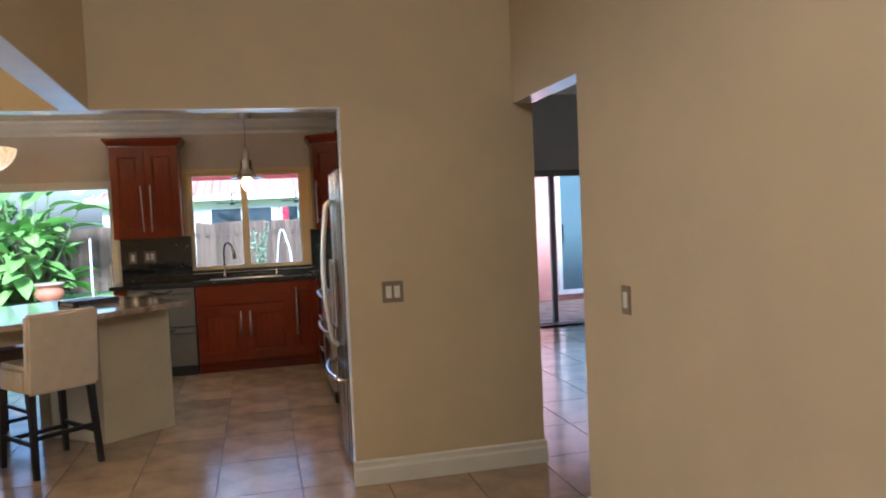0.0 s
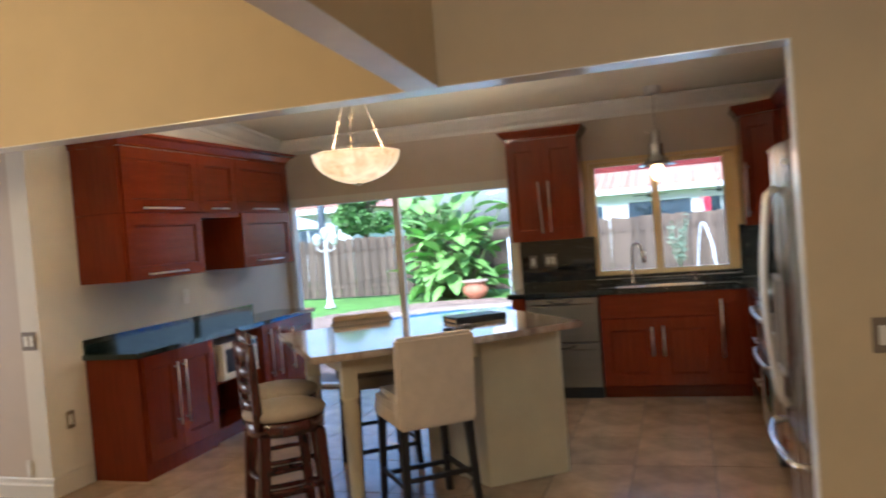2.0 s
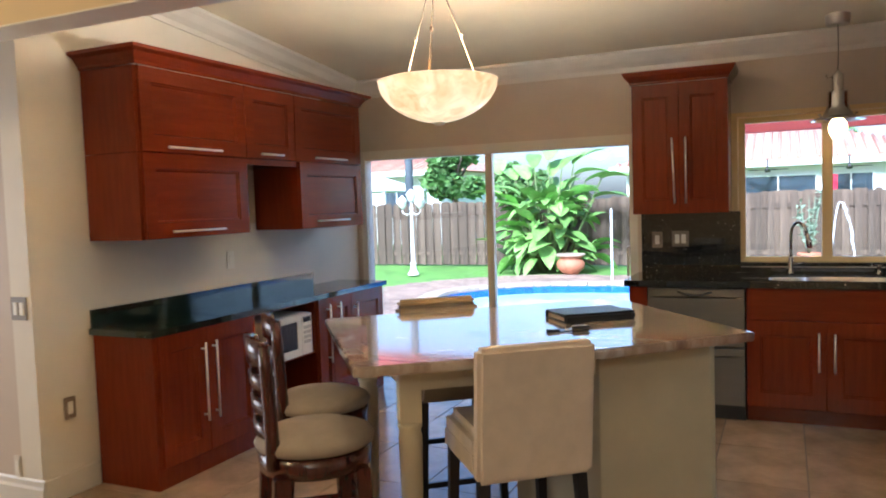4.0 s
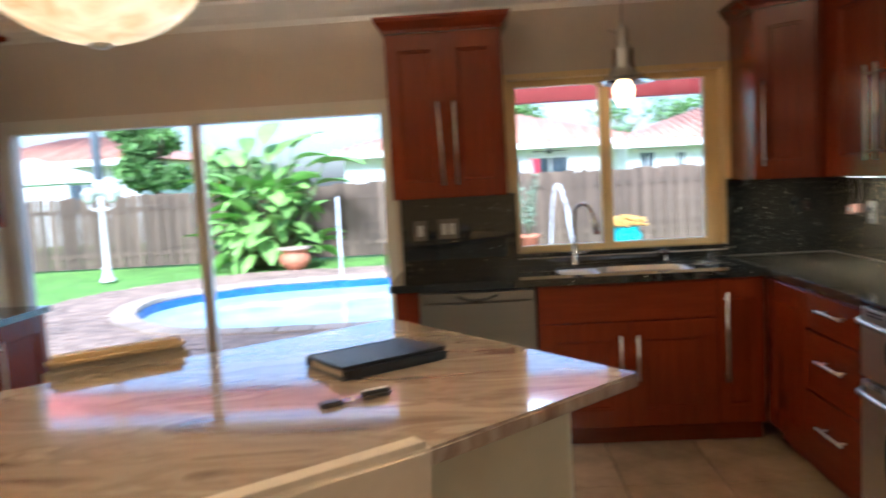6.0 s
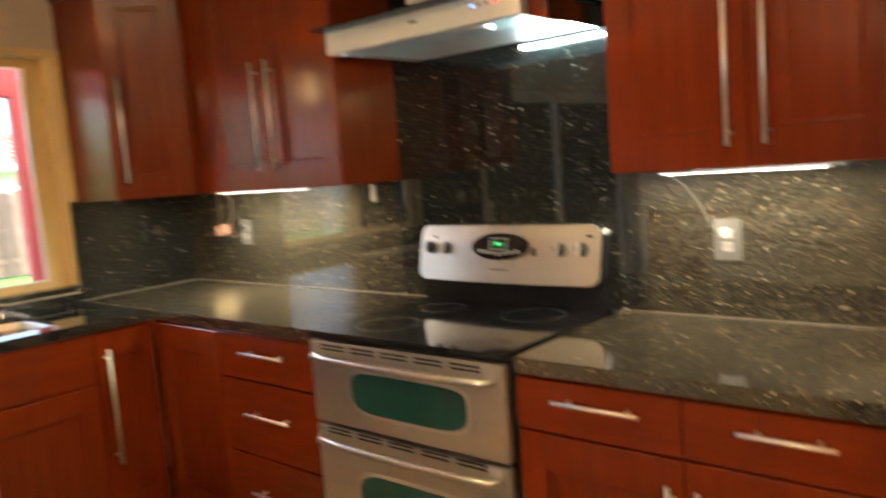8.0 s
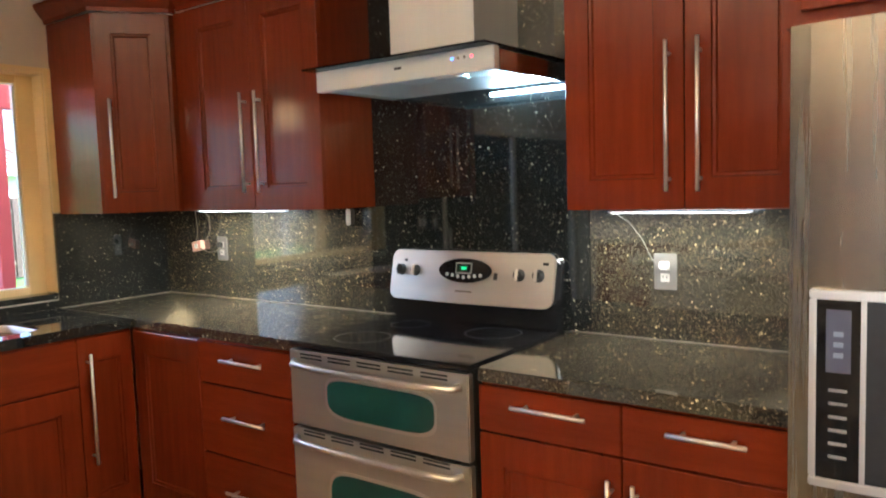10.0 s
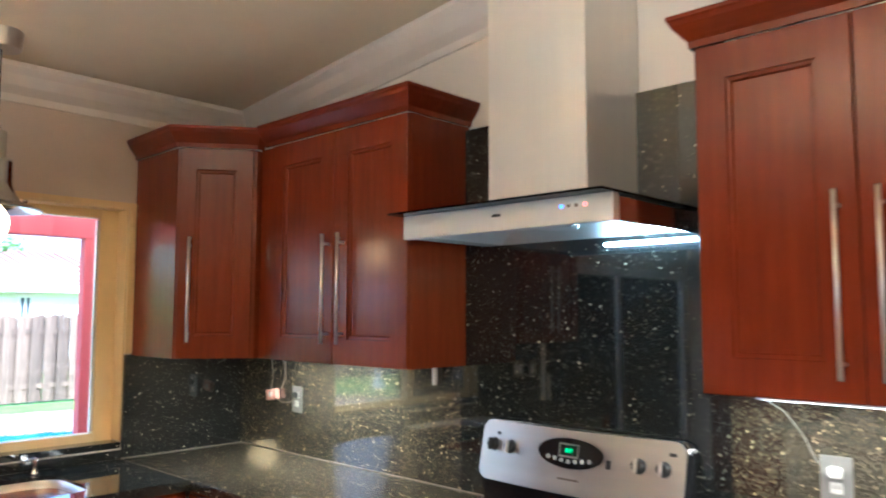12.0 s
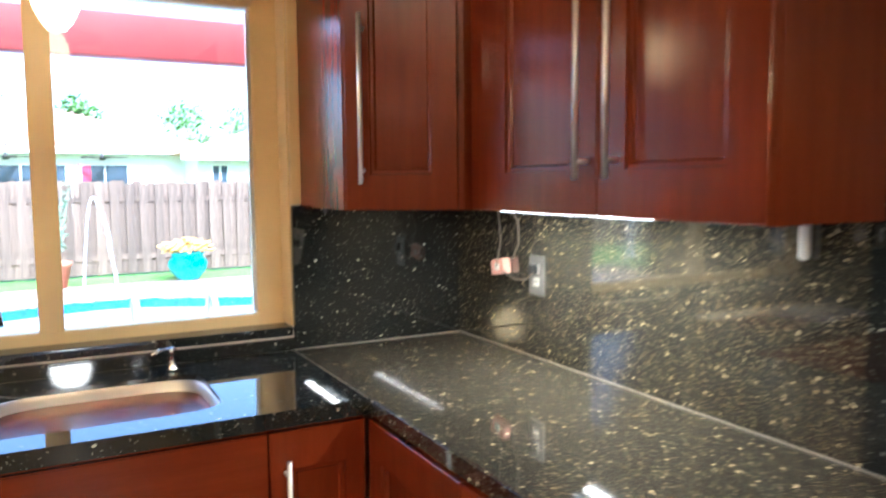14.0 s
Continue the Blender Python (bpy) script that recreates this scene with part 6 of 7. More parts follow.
# ladder, jets, pots
def build_garden_things():
    lad = thing("pool_ladder", pose(1.25, 13.2, ZG), "pool ladder with two white curved rails and dark ends", "pool ladder")
    for x in (-0.29, 0.29):
        bm = B()
        tube(bm, [(x, -0.30, 0.0), (x, -0.30, 0.35), (x, -0.22, 0.60), (x, -0.08, 0.68), (x, 0.06, 0.60), (x, 0.14, 0.35), (x, 0.14, -0.5)], 0.022, 10)
        part("rail", bm, M_WHITE, lad, "white rail")
    for z in (-0.25, -0.5):
        part("step", box(B(), -0.29, 0.29, 0.10, 0.18, z, z + 0.02, 0.004), M_WHITE, lad, "white step")
    def jet(m, span, h):
        j = thing("water_jet", m, "thin arching jet of white water falling into the pool", "fountain jet")
        bm = B()
        rng = random.Random(int(span * 100))
        n = 26
        pts, rs = [], []
        for i in range(n + 1):
            u = i / n
            x = span * u
            z = h * (1 - ((u - 0.38) / (0.38 if u < 0.38 else 0.62)) ** 2)
            pts.append((x + (rng.uniform(-0.012, 0.012) if u > 0.45 else 0), 0, z))
            rs.append(0.013 if u < 0.45 else rng.uniform(0.012, 0.026))
        tube(bm, pts, rs, 6)
        for i in range(40):
            u = rng.uniform(0.45, 1.0)
            z = h * (1 - ((u - 0.38) / 0.62) ** 2)
            p = (span * u + rng.uniform(-0.03, 0.03), rng.uniform(-0.02, 0.02), z + rng.uniform(-0.03, 0.03))
            lathe(bm, [(0.0, -0.008), (0.008, 0), (0.0, 0.008)], 5, p)
        part("water", bm, M_JET, j)
    jet(pose(0.82, 18.55, ZG - 0.1, 0, 0, -10), 0.46, 1.47)
    jet(pose(-2.98, 18.2, ZG - 0.1, 0, 0, -80), 0.60, 1.46)

    def pot(m, label, prof, mat, cat="plant pot", name="plant_pot"):
        p = thing(name, m, label, cat)
        part("pot", lathe(B(), prof, 32), mat, p)
        return p
    urn = [(0.13, 0), (0.18, 0.03), (0.28, 0.13), (0.30, 0.22), (0.25, 0.31), (0.22, 0.34), (0.29, 0.39), (0.30, 0.42), (0.25, 0.41), (0.18, 0.36)]
    p = pot(pose(-4.02, 18.95, ZG), "wide terracotta urn on the deck before the big plant", urn, M_TERRA)
    part("band", lathe(B(), [(0.295, 0.385), (0.312, 0.39), (0.312, 0.43), (0.295, 0.43)], 32), M_COPING, p, "pale rim band")
    p = pot(pose(2.41, 19.6, ZG), "round teal glazed pot full of yellow flowers", [(0.16, 0), (0.18, 0.03), (0.29, 0.17), (0.31, 0.28), (0.24, 0.40), (0.27, 0.44), (0.25, 0.44), (0.20, 0.39)], M_TEAL)
    bm = B()
    rng = random.Random(8)
    for i in range(260):
        a, r, h = rng.uniform(0, 6.28), rng.uniform(0, 0.42) ** 0.8 * 0.85, rng.uniform(0.0, 0.22)
        x, y, z = r * math.cos(a), r * math.sin(a), 0.38 + h * (1 - r) + 0.08
        s = rng.uniform(0.025, 0.045)
        lathe(bm, [(0.0, -s * 0.5), (s, 0), (s * 0.6, s * 0.6), (0.0, s * 0.7)], 5, (x, y, z), False)
    part("flowers", bm, M_YELLOW, p, "clump of yellow flowers")
    p = pot(pose(0.52, 19.6, ZG), "small terracotta pot with a spindly grey-green plant", [(0.13, 0), (0.19, 0.32), (0.21, 0.33), (0.21, 0.39), (0.17, 0.39), (0.16, 0.34)], M_TERRA)
    bm = B()
    rng = random.Random(5)
    for i in range(16):
        a, l = rng.uniform(0, 6.28), rng.uniform(0.5, 1.25)
        tube(bm, [(0, 0, 0.35), (0.12 * math.cos(a), 0.12 * math.sin(a), 0.35 + l * 0.5), (0.22 * math.cos(a), 0.2 * math.sin(a), 0.35 + l)], [0.012, 0.010, 0.004], 5)
        for k in range(7):
            u = rng.uniform(0.3, 1)
            c = Vector((0.22 * u * math.cos(a), 0.2 * u * math.sin(a), 0.35 + l * u))
            leaf_shape(bm, Matrix.Translation(c) @ Euler((rng.uniform(-1, 1), rng.uniform(-1, 1), rng.uniform(0, 6.28))).to_matrix().to_4x4(), 0.13, 0.05)
    part("plant", bm, M_SAGE, p, "spindly grey-green plant")
    # white post lamp with three lanterns
    l = thing("garden_lamp", pose(-7.45, 18.4, ZG), "white garden lamp post with three round lantern heads", "lamp post")
    part("post", lathe(B(), [(0.13, 0), (0.13, 0.04), (0.08, 0.10), (0.06, 0.22), (0.075, 0.26), (0.045, 0.30), (0.038, 0.9), (0.032, 1.45), (0.05, 1.48), (0.03, 1.52), (0.025, 1.62)], 20), M_WHITE, l)
    bm = B()
    for x in (-0.22, 0.22):
        tube(bm, [(0, 0, 1.42), (x * 0.5, 0, 1.34), (x, 0, 1.40), (x, 0, 1.48)], 0.014, 8)
    part("arms", bm, M_WHITE, l)
    for x, z in ((-0.22, 1.48), (0.22, 1.48), (0, 1.62)):
        part("lantern", lathe(B(), [(0.03, 0), (0.08, 0.05), (0.11, 0.17), (0.12, 0.18), (0.06, 0.25), (0.02, 0.29), (0.0, 0.30)], 12, (x, 0, z)), M_WHITE, l, "white lantern head")


def leaf_shape(bm, m, length, width, droop=0.25, segs=5):
    """A folded, drooping blade along local +y."""
    rows = []
    for i in range(segs + 1):
        u = i / segs
        w = width * (math.sin(math.pi * min(1, u * 0.93 + 0.07)) ** 0.8) * 0.5
        y, z = length * u, -droop * length * u * u
        rows.append([bm.verts.new(m @ Vector((-w, y, z + w * 0.35))), bm.verts.new(m @ Vector((0, y, z))), bm.verts.new(m @ Vector((w, y, z + w * 0.35)))])
    for a, b in zip(rows, rows[1:]):
        for k in (0, 1):
            bm.faces.new((a[k], a[k + 1], b[k + 1], b[k])).smooth = True


M_JET = material("white water spray", (0.80, 0.84, 0.86), 0.15, scale=30, vary=0.1)
M_SAGE = material("grey green leaf", (0.20, 0.27, 0.17), 0.7, scale=10, vary=0.2)


def build_big_plant():
    """Clump of broad banana-like leaves on upright stems, denser and drooping below."""
    p = thing("giant_leaf_plant", pose(-4.75, 19.7, ZG), "large clump of broad bright green tropical leaves by the fence", "plant")
    rng = random.Random(12)
    leaves = []
    for s in range(4):
        bm = B()
        leaf_shape(bm, Matrix.Identity(4), 1.0, 0.44 + 0.07 * s, 0.22 + 0.12 * s, 7)
        me = bpy.data.meshes.new("leaf")
        bm.to_mesh(me)
        bm.free()
        me.materials.append(M_LEAF)
        leaves.append(me)
    bm = B()
    for i in range(215):
        a = rng.uniform(0, 2 * math.pi)
        hz = rng.random()
        r = rng.uniform(0.25, 1.0) * (1.05 - 0.45 * hz)
        z = 0.20 + 1.65 * hz
        base = Vector((r * math.cos(a) * 1.12, r * math.sin(a) * 0.75, z))
        L = rng.uniform(0.40, 0.66)
        ob = new("leaf", rng.choice(leaves))
        ob.parent = p
        tilt = rng.uniform(-0.6, 0.55) + 0.5 * hz
        yaw = a - math.pi / 2 + rng.uniform(-0.7, 0.7)
        ob.matrix_local = Matrix.Translation(base) @ Euler((tilt, rng.uniform(-0.5, 0.5), yaw)).to_matrix().to_4x4() @ Matrix.Diagonal((L, L, L, 1))
        if i % 4 == 0:
            tube(bm, [(base.x * 0.25, base.y * 0.25, 0), (base.x * 0.6, base.y * 0.6, z * 0.6), tuple(base)], [0.03, 0.022, 0.012], 5)
    for x, y, h, L, lean in ((-1.15, 0.15, 2.2, 1.0, -0.35), (0.05, 0.15, 2.45, 0.95, 0.05), (0.6, 0.2, 2.35, 0.9, 0.45), (-0.5, 0.2, 2.05, 0.95, -0.35), (1.25, 0.0, 2.0, 1.0, 1.3), (-0.75, 0.1, 2.05, 0.85, -0.5), (-0.25, 0.0, 2.3, 0.75, -0.2), (0.35, 0.1, 2.25, 0.8, 0.35), (0.9, 0.0, 1.95, 0.9, 0.9), (0.7, -0.1, 2.1, 0.8, 1.1), (-1.0, 0, 1.7, 0.8, -1.0), (1.1, 0, 1.6, 0.8, 1.2), (0.1, 0.2, 2.1, 0.8, 0.1)):
        ob = new("leaf", leaves[1])
        ob.parent = p
        ob.matrix_local = Matrix.Translation((x, y, h)) @ Euler((0.9 - abs(lean) * 0.5, 0, -math.pi / 2 * lean)).to_matrix().to_4x4() @ Matrix.Diagonal((L, L, L, 1))
        tube(bm, [(x * 0.3, y, 0), (x * 0.7, y, h * 0.6), (x, y, h)], [0.035, 0.025, 0.014], 6)
    part("stems", bm, M_STEM, p, "green stems")


def clump(bm, c, r, n, rng, size=0.25, flat=0.8):
    """Many small leaf blades scattered through an uneven ball."""
    for i in range(n):
        d = Vector((rng.gauss(0, 1), rng.gauss(0, 1), rng.gauss(0, 1))).normalized() * r * rng.uniform(0.45, 1.05) * (1 + 0.25 * noise.noise(Vector((i * 0.37, c[0], c[1]))))
        q = Vector(c) + Vector((d.x, d.y, d.z * flat))
        m = Matrix.Translation(q) @ Euler((rng.uniform(-1.2, 1.2), rng.uniform(-1.2, 1.2), rng.uniform(0, 6.28))).to_matrix().to_4x4()
        s = size * rng.uniform(0.7, 1.3)
        v = [bm.verts.new(m @ Vector(p)) for p in ((-s * 0.3, 0, 0), (0, -s * 0.5, 0.02), (s * 0.3, 0, 0), (0, s * 0.5, -0.04))]
        bm.faces.new(v)


def build_tree(x, y, h, r, seed, label, n=1400, trunk=0.14):
    rng = random.Random(seed)
    t = thing("tree", pose(x, y, ZG), label, "tree")
    bm = B()
    tube(bm, [(0, 0, 0), (0.05, 0.03, h * 0.35), (0, 0, h * 0.6), (0.1, 0, h * 0.8)], [trunk, trunk * 0.8, trunk * 0.6, trunk * 0.25], 8)
    for k in range(6):
        a = k * 1.05 + 0.3
        tube(bm, [(0, 0, h * 0.5), (r * 0.4 * math.cos(a), r * 0.4 * math.sin(a), h * 0.68), (r * 0.75 * math.cos(a), r * 0.75 * math.sin(a), h * 0.8)], [trunk * 0.5, trunk * 0.3, trunk * 0.1], 6)
    part("trunk", bm, M_FENCE, t, "brown trunk and limbs")
    bm = B()
    for k in range(11):
        a, rr = rng.uniform(0, 6.28), rng.uniform(0.1, 0.75) * r
        clump(bm, (rr * math.cos(a), rr * math.sin(a), h * rng.uniform(0.5, 0.92)), r * rng.uniform(0.35, 0.55), n // 11, rng, 0.25 if n < 2000 else 0.30)
    part("crown", bm, M_LEAF2, t, "dense green leafy crown")


def build_palm(x, y, h, seed):
    rng = random.Random(seed)
    t = thing("palm_tree", pose(x, y, ZG), "tall palm with arching fronds behind the roofs", "palm tree")
    bm = B()
    tube(bm, [(0, 0, 0), (0.15, 0, h * 0.5), (0, 0, h)], [0.18, 0.13, 0.11], 8)
    part("trunk", bm, M_FENCE, t, "grey-brown trunk")
    for k in range(13):
        bm = B()
        a = k * 0.484 + rng.uniform(-0.1, 0.1)
        L, up = rng.uniform(1.7, 2.3), rng.uniform(0.1, 0.9)
        prev = None
        for i in range(15):
            u = i / 14
            p = Vector((math.cos(a) * L * u, math.sin(a) * L * u, h + up * L * u - 1.1 * L * u * u * 0.8))
            if i > 1:
                for sg in (-1, 1):
                    d = Vector((-math.sin(a) * sg, math.cos(a) * sg, -0.5)) * 0.55 * math.sin(math.pi * min(1, u + 0.12))
                    w = Vector((math.cos(a), math.sin(a), 0)) * 0.05
                    v = [bm.verts.new(q) for q in (p - w, p + w, p + d)]
                    bm.faces.new(v)
        part("frond", bm, M_LEAF2, t, "arching frond")


def build_fence():
    """Board fence: boards nailed either side of two rails, along the garden's end and the west side."""
    f = thing("fence", pose(0, 0, 0), "tall weathered brown board fence at the end of the lawn", "fence")
    meshes = []
    for s in range(4):
        rng = random.Random(s)
        bm = B()
        h = 1.56 + 0.015 * s
        bm2 = prism(bm, [(-0.068, 0), (0.068, 0), (0.068, h - 0.035), (0.045, h), (-0.045, h), (-0.068, h - 0.035)], 0, 0.016)
        bmesh.ops.transform(bm, matrix=Matrix.Rotation(radians(90), 4, "X"), verts=bm.verts)
        me = bpy.data.meshes.new("board")
        bm.to_mesh(me)
        bm.free()
        me.materials.append(M_FENCE)
        meshes.append(me)
    rng = random.Random(3)
    x = -13.4
    i = 0
    while x < 9.4:
        ob = new("board", rng.choice(meshes))
        ob.parent = f
        ob.matrix_local = pose(x + rng.uniform(-0.006, 0.006), 21.0 + (0.03 if i % 2 else -0.03), ZG + 0.01, 0, rng.uniform(-0.6, 0.6), 0)
        x += 0.118
        i += 1
    for z in (0.25, 1.25):
        part("rail", box(B(), -13.5, 9.5, 20.985, 21.005, ZG + z, ZG + z + 0.09), M_FENCE, f, "fence rail")
    g = thing("fence", pose(0, 0, 0), "long weathered board fence along the garden side", "fence")
    bm = B()
    for k in range(90):
        y = 10.5 + k * 0.118
        box(bm, -13.42 - 0.02 * (k % 2), -13.40 - 0.02 * (k % 2), y, y + 0.13, ZG, ZG + 1.55 + 0.02 * (k % 3))
    for k in range(90):
        y = 10.5 + k * 0.118
        box(bm, 9.42 + 0.02 * (k % 2), 9.44 + 0.02 * (k % 2), y, y + 0.13, ZG, ZG + 1.55 + 0.02 * (k % 3))
    ob = part("boards", bm, M_FENCE, g)
    ob["kind"] = "stuff"


def hip_roof(name, parent, x0, x1, y0, y1, z, rise, inset):
    """A hipped roof with rows of tiles as low ribs."""
    yc = (y0 + y1) / 2
    bm = B()
    a, b, c, d = (Vector(p) for p in ((x0, y0, z), (x1, y0, z), (x1, y1, z), (x0, y1, z)))
    e, f = Vector((x0 + inset, yc, z + rise)), Vector((x1 - inset, yc, z + rise))
    for q in ((a, b, f, e), (b, c, f), (c, d, e, f), (d, a, e)):
        bm.faces.new([bm.verts.new(p) for p in q])
    bm.faces.new([bm.verts.new(p) for p in (a, d, c, b)])
    part("roof", bm, M_ROOF, parent, "clay tile roof")
    bm = B()
    n = int((x1 - x0) / 0.28)
    for i in range(n + 1):
        x = x0 + (x1 - x0) * i / n
        u = min(1.0, (x - x0) / inset, (x1 - x) / inset)
        p, q = Vector((x, y0, z + 0.02)), Vector((x, y0 + (yc - y0) * u, z + 0.02 + rise * u))
        if u > 0.03:
            tube(bm, [p, q], 0.06, 5)
    ob = part("roof_tiles", bm, M_ROOF, parent, "rows of clay roof tiles")
    ob["kind"] = "stuff"
    part("fascia", box(B(), x0, x1, y0 - 0.03, y0, z - 0.20, z), M_WHITE, parent, "white fascia")


def house(name, x0, x1, y0, y1, h, rise, over, inset, openings, label, wall=None):
    hs = thing(name, pose(0, 0, 0), label, "house")
    bm = B()
    box(bm, x0, x1, y0, y1, ZG, h)
    part("wall", bm, wall or M_STUCCO, hs, "white stucco wall")
    hip_roof("roof", hs, x0 - over, x1 + over, y0 - over, y1 + over, h + 0.02, rise, inset)
    for a, b, za, zb in openings:
        w = part("window", box(B(), a, b, y0 - 0.05, y0 - 0.002, za, zb), M_DARKGLASS, hs, "dark window")
        bm = B()
        box(bm, a - 0.06, a, y0 - 0.07, y0 - 0.002, za - 0.06, zb + 0.06)
        box(bm, b, b + 0.06, y0 - 0.07, y0 - 0.002, za - 0.06, zb + 0.06)
        box(bm, a, b, y0 - 0.07, y0 - 0.002, zb, zb + 0.06)
        box(bm, (a + b) / 2 - 0.02, (a + b) / 2 + 0.02, y0 - 0.075, y0 - 0.052, za, zb)
        part("window_frame", bm, M_WHITE, w, "white window frame")
    return hs


def build_neighbours():
    house("house", -5.0, 4.6, 30.5, 39.0, 2.50, 1.35, 0.5, 4.0, [(-3.6, -2.1, 0.9, 1.95), (-1.2, 1.0, 0.3, 2.0), (1.4, 2.6, 0.3, 2.0)], "white single-storey house with hipped clay tile roof and dark windows")
    house("house", 4.2, 12.5, 28.5, 38.0, 2.28, 1.25, 0.5, 4.0, [(4.6, 5.0, 0.8, 1.95), (5.7, 5.95, 0.8, 1.9), (6.6, 6.85, 0.8, 1.95)], "white house wing with hipped clay tile roof behind the fence")
    house("house", -19.0, -12.0, 30.0, 38.0, 2.75, 1.1, 0.5, 3.0, [(-14.5, -13.3, 1.0, 2.0)], "cream house with clay tile roof beyond the fence")
    for k, x in enumerate((-0.4, 1.9)):
        c = thing("ceiling_fan", pose(x, 29.6, 2.20), "dark porch ceiling fan under the neighbour's eave, at rest", "fan")
        bm = B()
        for j in range(5):
            box(bm, 0.10, 0.62, -0.06, 0.06, -0.01, 0.01, rot=Matrix.Rotation(j * 1.2566, 4, "Z"))
        part("blades", bm, M_BLACKP, c)
        part("hub", lathe(B(), [(0.08, -0.08), (0.1, 0), (0.03, 0.06), (0.03, 0.36)], 12), M_BLACKP, c)
    r = thing("red_banner", pose(1.47, 30.46, 1.75), "small bright red cloth hanging on the neighbour's porch", "banner")
    part("cloth", box(B(), -0.16, 0.16, -0.02, 0.02, -0.30, 0.30, 0.01), material("bright red cloth", (0.75, 0.03, 0.08), 0.7, scale=8), r)
    # open-sided tent and dark pole to the west
    g = thing("gazebo", pose(-12.4, 24.5, ZG), "white garden gazebo with a peaked canvas roof", "gazebo")
    bm = B()
    b = [bm.verts.new(p) for p in ((-1.8, -1.5, 2.0), (1.8, -1.5, 2.0), (1.8, 1.5, 2.0), (-1.8, 1.5, 2.0))]
    c = bm.verts.new((0, 0, 2.75))
    for k in range(4):
        bm.faces.new((b[k], b[(k + 1) % 4], c))
    part("canopy", bm, M_WHITE, g, "white peaked canopy")
    for x, y in ((-1.7, -1.4), (1.7, -1.4), (1.7, 1.4), (-1.7, 1.4)):
        part("post", box(B(), x - 0.04, x + 0.04, y - 0.04, y + 0.04, 0, 2.0), M_WHITE, g)
    q = thing("utility_pole", pose(-9.3, 22.0, ZG), "dark grey utility pole behind the fence", "pole")
    bm = B()
    tube(bm, [(0, 0, 0), (0, 0, 6)], [0.12, 0.10], 10)
    part("pole", bm, material("dark pole", (0.10, 0.12, 0.14), 0.7), q)
    build_tree(-9.5, 25.5, 3.9, 1.0, 2, "dense green tree beyond the fence", 7500)
    build_tree(-7.6, 27.0, 2.9, 0.9, 21, "low green tree beyond the fence", 2600)
    build_tree(2.0, 44.0, 5.6, 1.8, 3, "green tree rising behind the neighbour's roof")
    build_tree(11.0, 46.0, 5.3, 2.6, 4, "broad green tree behind the neighbour's roof")
    build_tree(7.0, 46.0, 5.4, 2.2, 9, "green tree behind the neighbour's roof")
    build_palm(-3.6, 40.0, 4.6, 5)
    build_palm(-2.2, 41.0, 5.2, 6)


COURT_STILE = 5.985


def build_porch():
    """Red-painted porch along the house."""
    structure("porch_beam", box(B(), -7.0, 3.4, 10.60, 10.70, 2.005, 2.20, 0.004), M_RED, "coral red porch beam", "beam")
    structure("porch_post", box(B(), 1.395, 1.475, 10.60, 10.68, ZG, 2.005, 0.004), M_RED, "coral red porch post", "post")
    structure("porch_post.001", box(B(), -6.6, -6.5, 10.62, 10.72, ZG, 2.005, 0.004), M_RED, "coral red porch post", "post")
    # wing across the small court, seen from the passage
    structure("wall_court", box(B(), 3.9, 9.0, 13.0, 13.2, ZG, 2.9), M_PINKWALL, "salmon stucco wall of the court", "wall")
    d = thing("door_3", pose(0, 0, 0), "sliding door with dark glass in the salmon wall", "sliding door")
    d["kind"] = "structure"
    bm = B()
    for a, b in ((5.43, 5.50), (7.2, 7.27)):
        box(bm, a, b, 12.93, 12.995, 0.0, 2.13)
    box(bm, 5.50, 7.2, 12.93, 12.995, 2.05, 2.13)
    box(bm, 5.50, 7.2, 12.93, 12.995, 0.0, 0.08)
    part("door_frame", bm, M_WHITE, d)
    teal = material("teal grey glass", (0.10, 0.16, 0.18), 0.08)
    xm = COURT_STILE
    part("pane", box(B(), 5.50, xm - 0.05, 12.955, 12.99, 0.08, 2.05), teal, d, "dark teal glass")
    part("pane", box(B(), xm + 0.05, 7.2, 12.975, 12.995, 0.08, 2.05), M_DARKGLASS, d, "dark glass")
    part("meeting_stile", box(B(), xm - 0.05, xm + 0.05, 12.925, 12.995, 0.08, 2.05), M_WHITE, d, "white meeting stile")
    part("door_handle", box(B(), 5.51, 5.53, 12.90, 12.93, 0.9, 1.2), M_BLACKP, d, "black handle")


DECK, RIM = build_ground()
build_garden_things()
build_big_plant()
build_neighbours()
build_porch()


# ---- pieces: floor tiles, pavers, fence boards ----
def tile_mesh(name, w, d, h, bevel, mat):
    bm = box(B(), -w / 2, w / 2, -d / 2, d / 2, -h, 0, bevel)
    me = bpy.data.meshes.new(name)
    bm.to_mesh(me)
    bm.free()
    me.materials.append(mat)
    return me


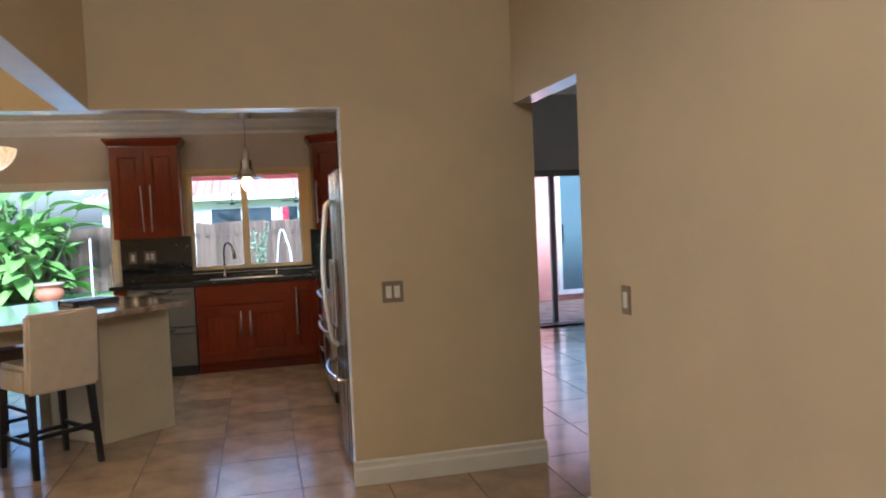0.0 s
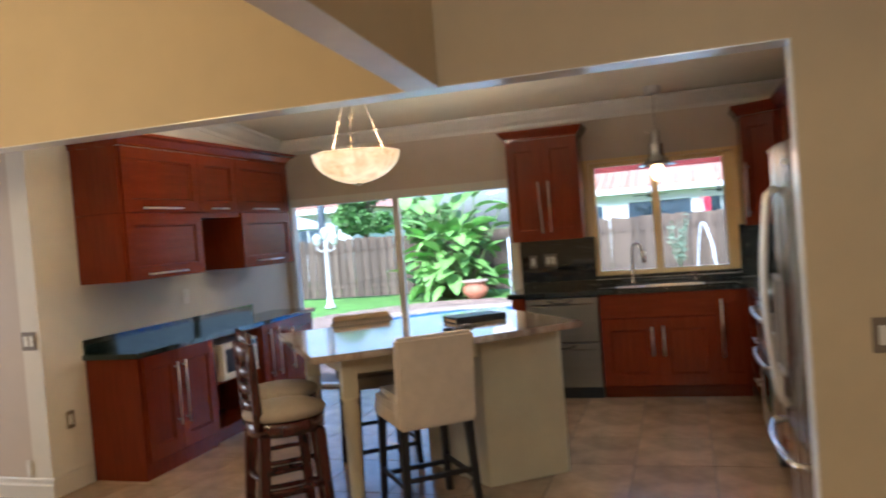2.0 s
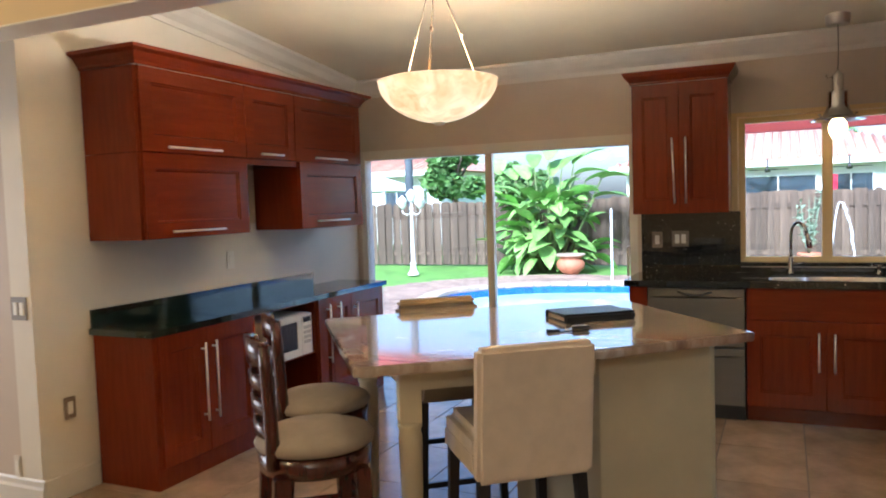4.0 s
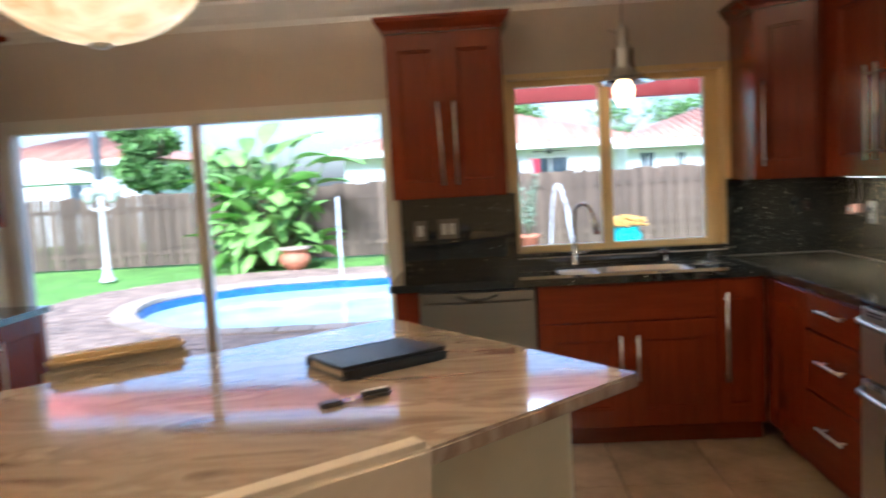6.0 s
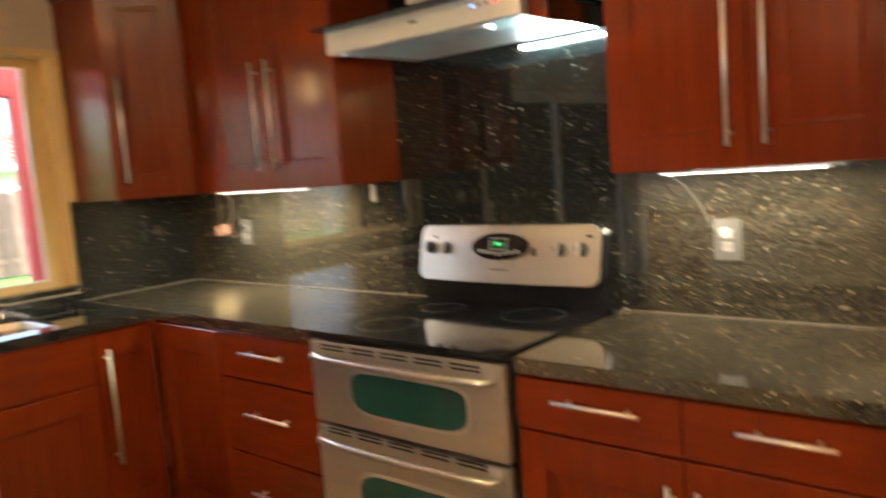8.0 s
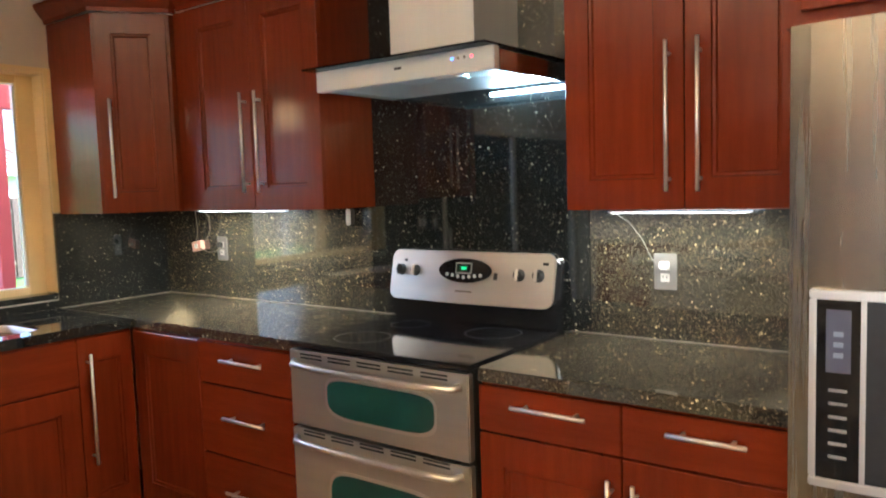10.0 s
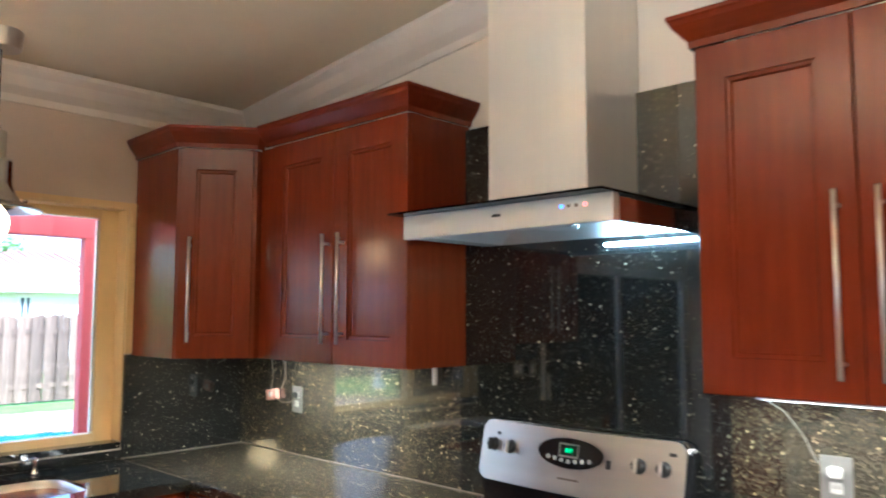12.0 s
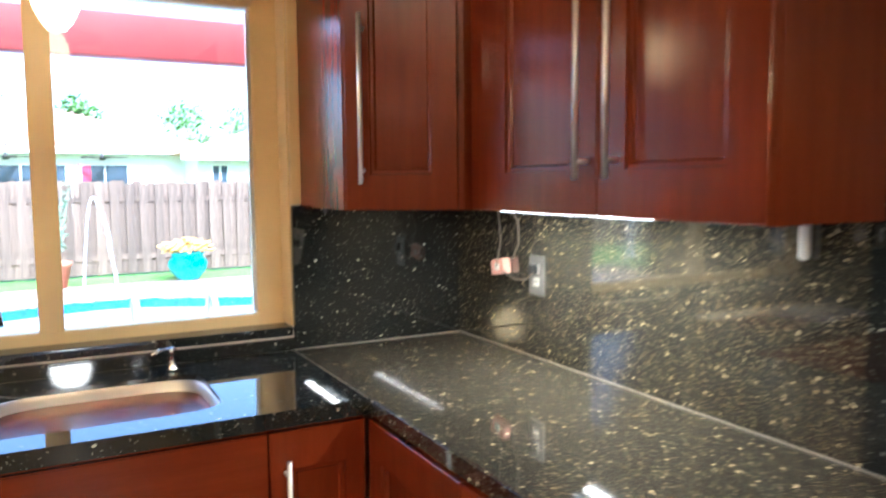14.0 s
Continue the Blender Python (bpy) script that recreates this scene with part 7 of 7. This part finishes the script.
def build_tiles():
    fl = bpy.data.objects["floor"]
    px, py = 0.46, 0.60
    x0, y0 = 0.20, 6.29
    g = 0.0035
    me = tile_mesh("tile", px - 2 * g, py - 2 * g, 0.007, 0.0, M_TILE)
    rest = B()
    for i in range(-16, 15):
        for j in range(-16, 7):
            x, y = x0 + px * (i + 0.5), y0 + py * (j + 0.5)
            if not (-7.0 < x < 7.0 and -3.0 < y < 9.80) or (y > 9.0 and x < 1.7):
                continue
            if -3.5 < x < 3.2 and 2.6 < y < 9.2:
                ob = new("tile", me)
                ob.parent = fl
                ob.location = (x, y, 0)
            else:
                box(rest, x - px / 2 + g, x + px / 2 - g, y - py / 2 + g, y + py / 2 - g, -0.007, 0)
    ob = part("tile_rest", rest, M_TILE, fl)
    ob["kind"] = "stuff"


def build_pavers():
    pv = bpy.data.objects["pavement"]
    me = tile_mesh("paver", 0.196, 0.096, 0.03, 0.0, M_PAVERO)
    rng = random.Random(7)
    verts, faces = [], []
    n = 0
    j = 0
    y = 9.95
    while y < 19.6:
        x = -7.0 + (0.1 if j % 2 else 0)
        while x < (6.9 if y < 12.9 else 5.0):
            ok = inside((x, y), DECK) and not inside((x, y), RIM)
            if ok:
                z = ZG + rng.uniform(-0.003, 0.003)
                if n < 300 and -3.6 < x < -0.7 and y < 12.6:
                    ob = new("paver", me)
                    ob.parent = pv
                    ob.location = (x, y, z)
                    ob.rotation_euler.z = rng.uniform(-0.02, 0.02)
                    n += 1
                else:
                    k = len(verts)
                    a, b = 0.097, 0.047
                    verts += [(x - a, y - b, z), (x + a, y - b, z), (x + a, y + b, z), (x - a, y + b, z)]
                    verts += [(x - a, y - b, z - 0.03), (x + a, y - b, z - 0.03), (x + a, y + b, z - 0.03), (x - a, y + b, z - 0.03)]
                    faces += [(k, k + 1, k + 2, k + 3), (k, k + 4, k + 5, k + 1), (k + 1, k + 5, k + 6, k + 2), (k + 2, k + 6, k + 7, k + 3), (k + 3, k + 7, k + 4, k)]
            x += 0.2
        y += 0.1
        j += 1
    m = bpy.data.meshes.new("paver_rest")
    m.from_pydata(verts, [], faces)
    m.materials.append(M_PAVER)
    ob = new("paver_rest", m)
    ob.parent = pv
    ob["kind"] = "stuff"


build_tiles()
build_pavers()
build_fence()
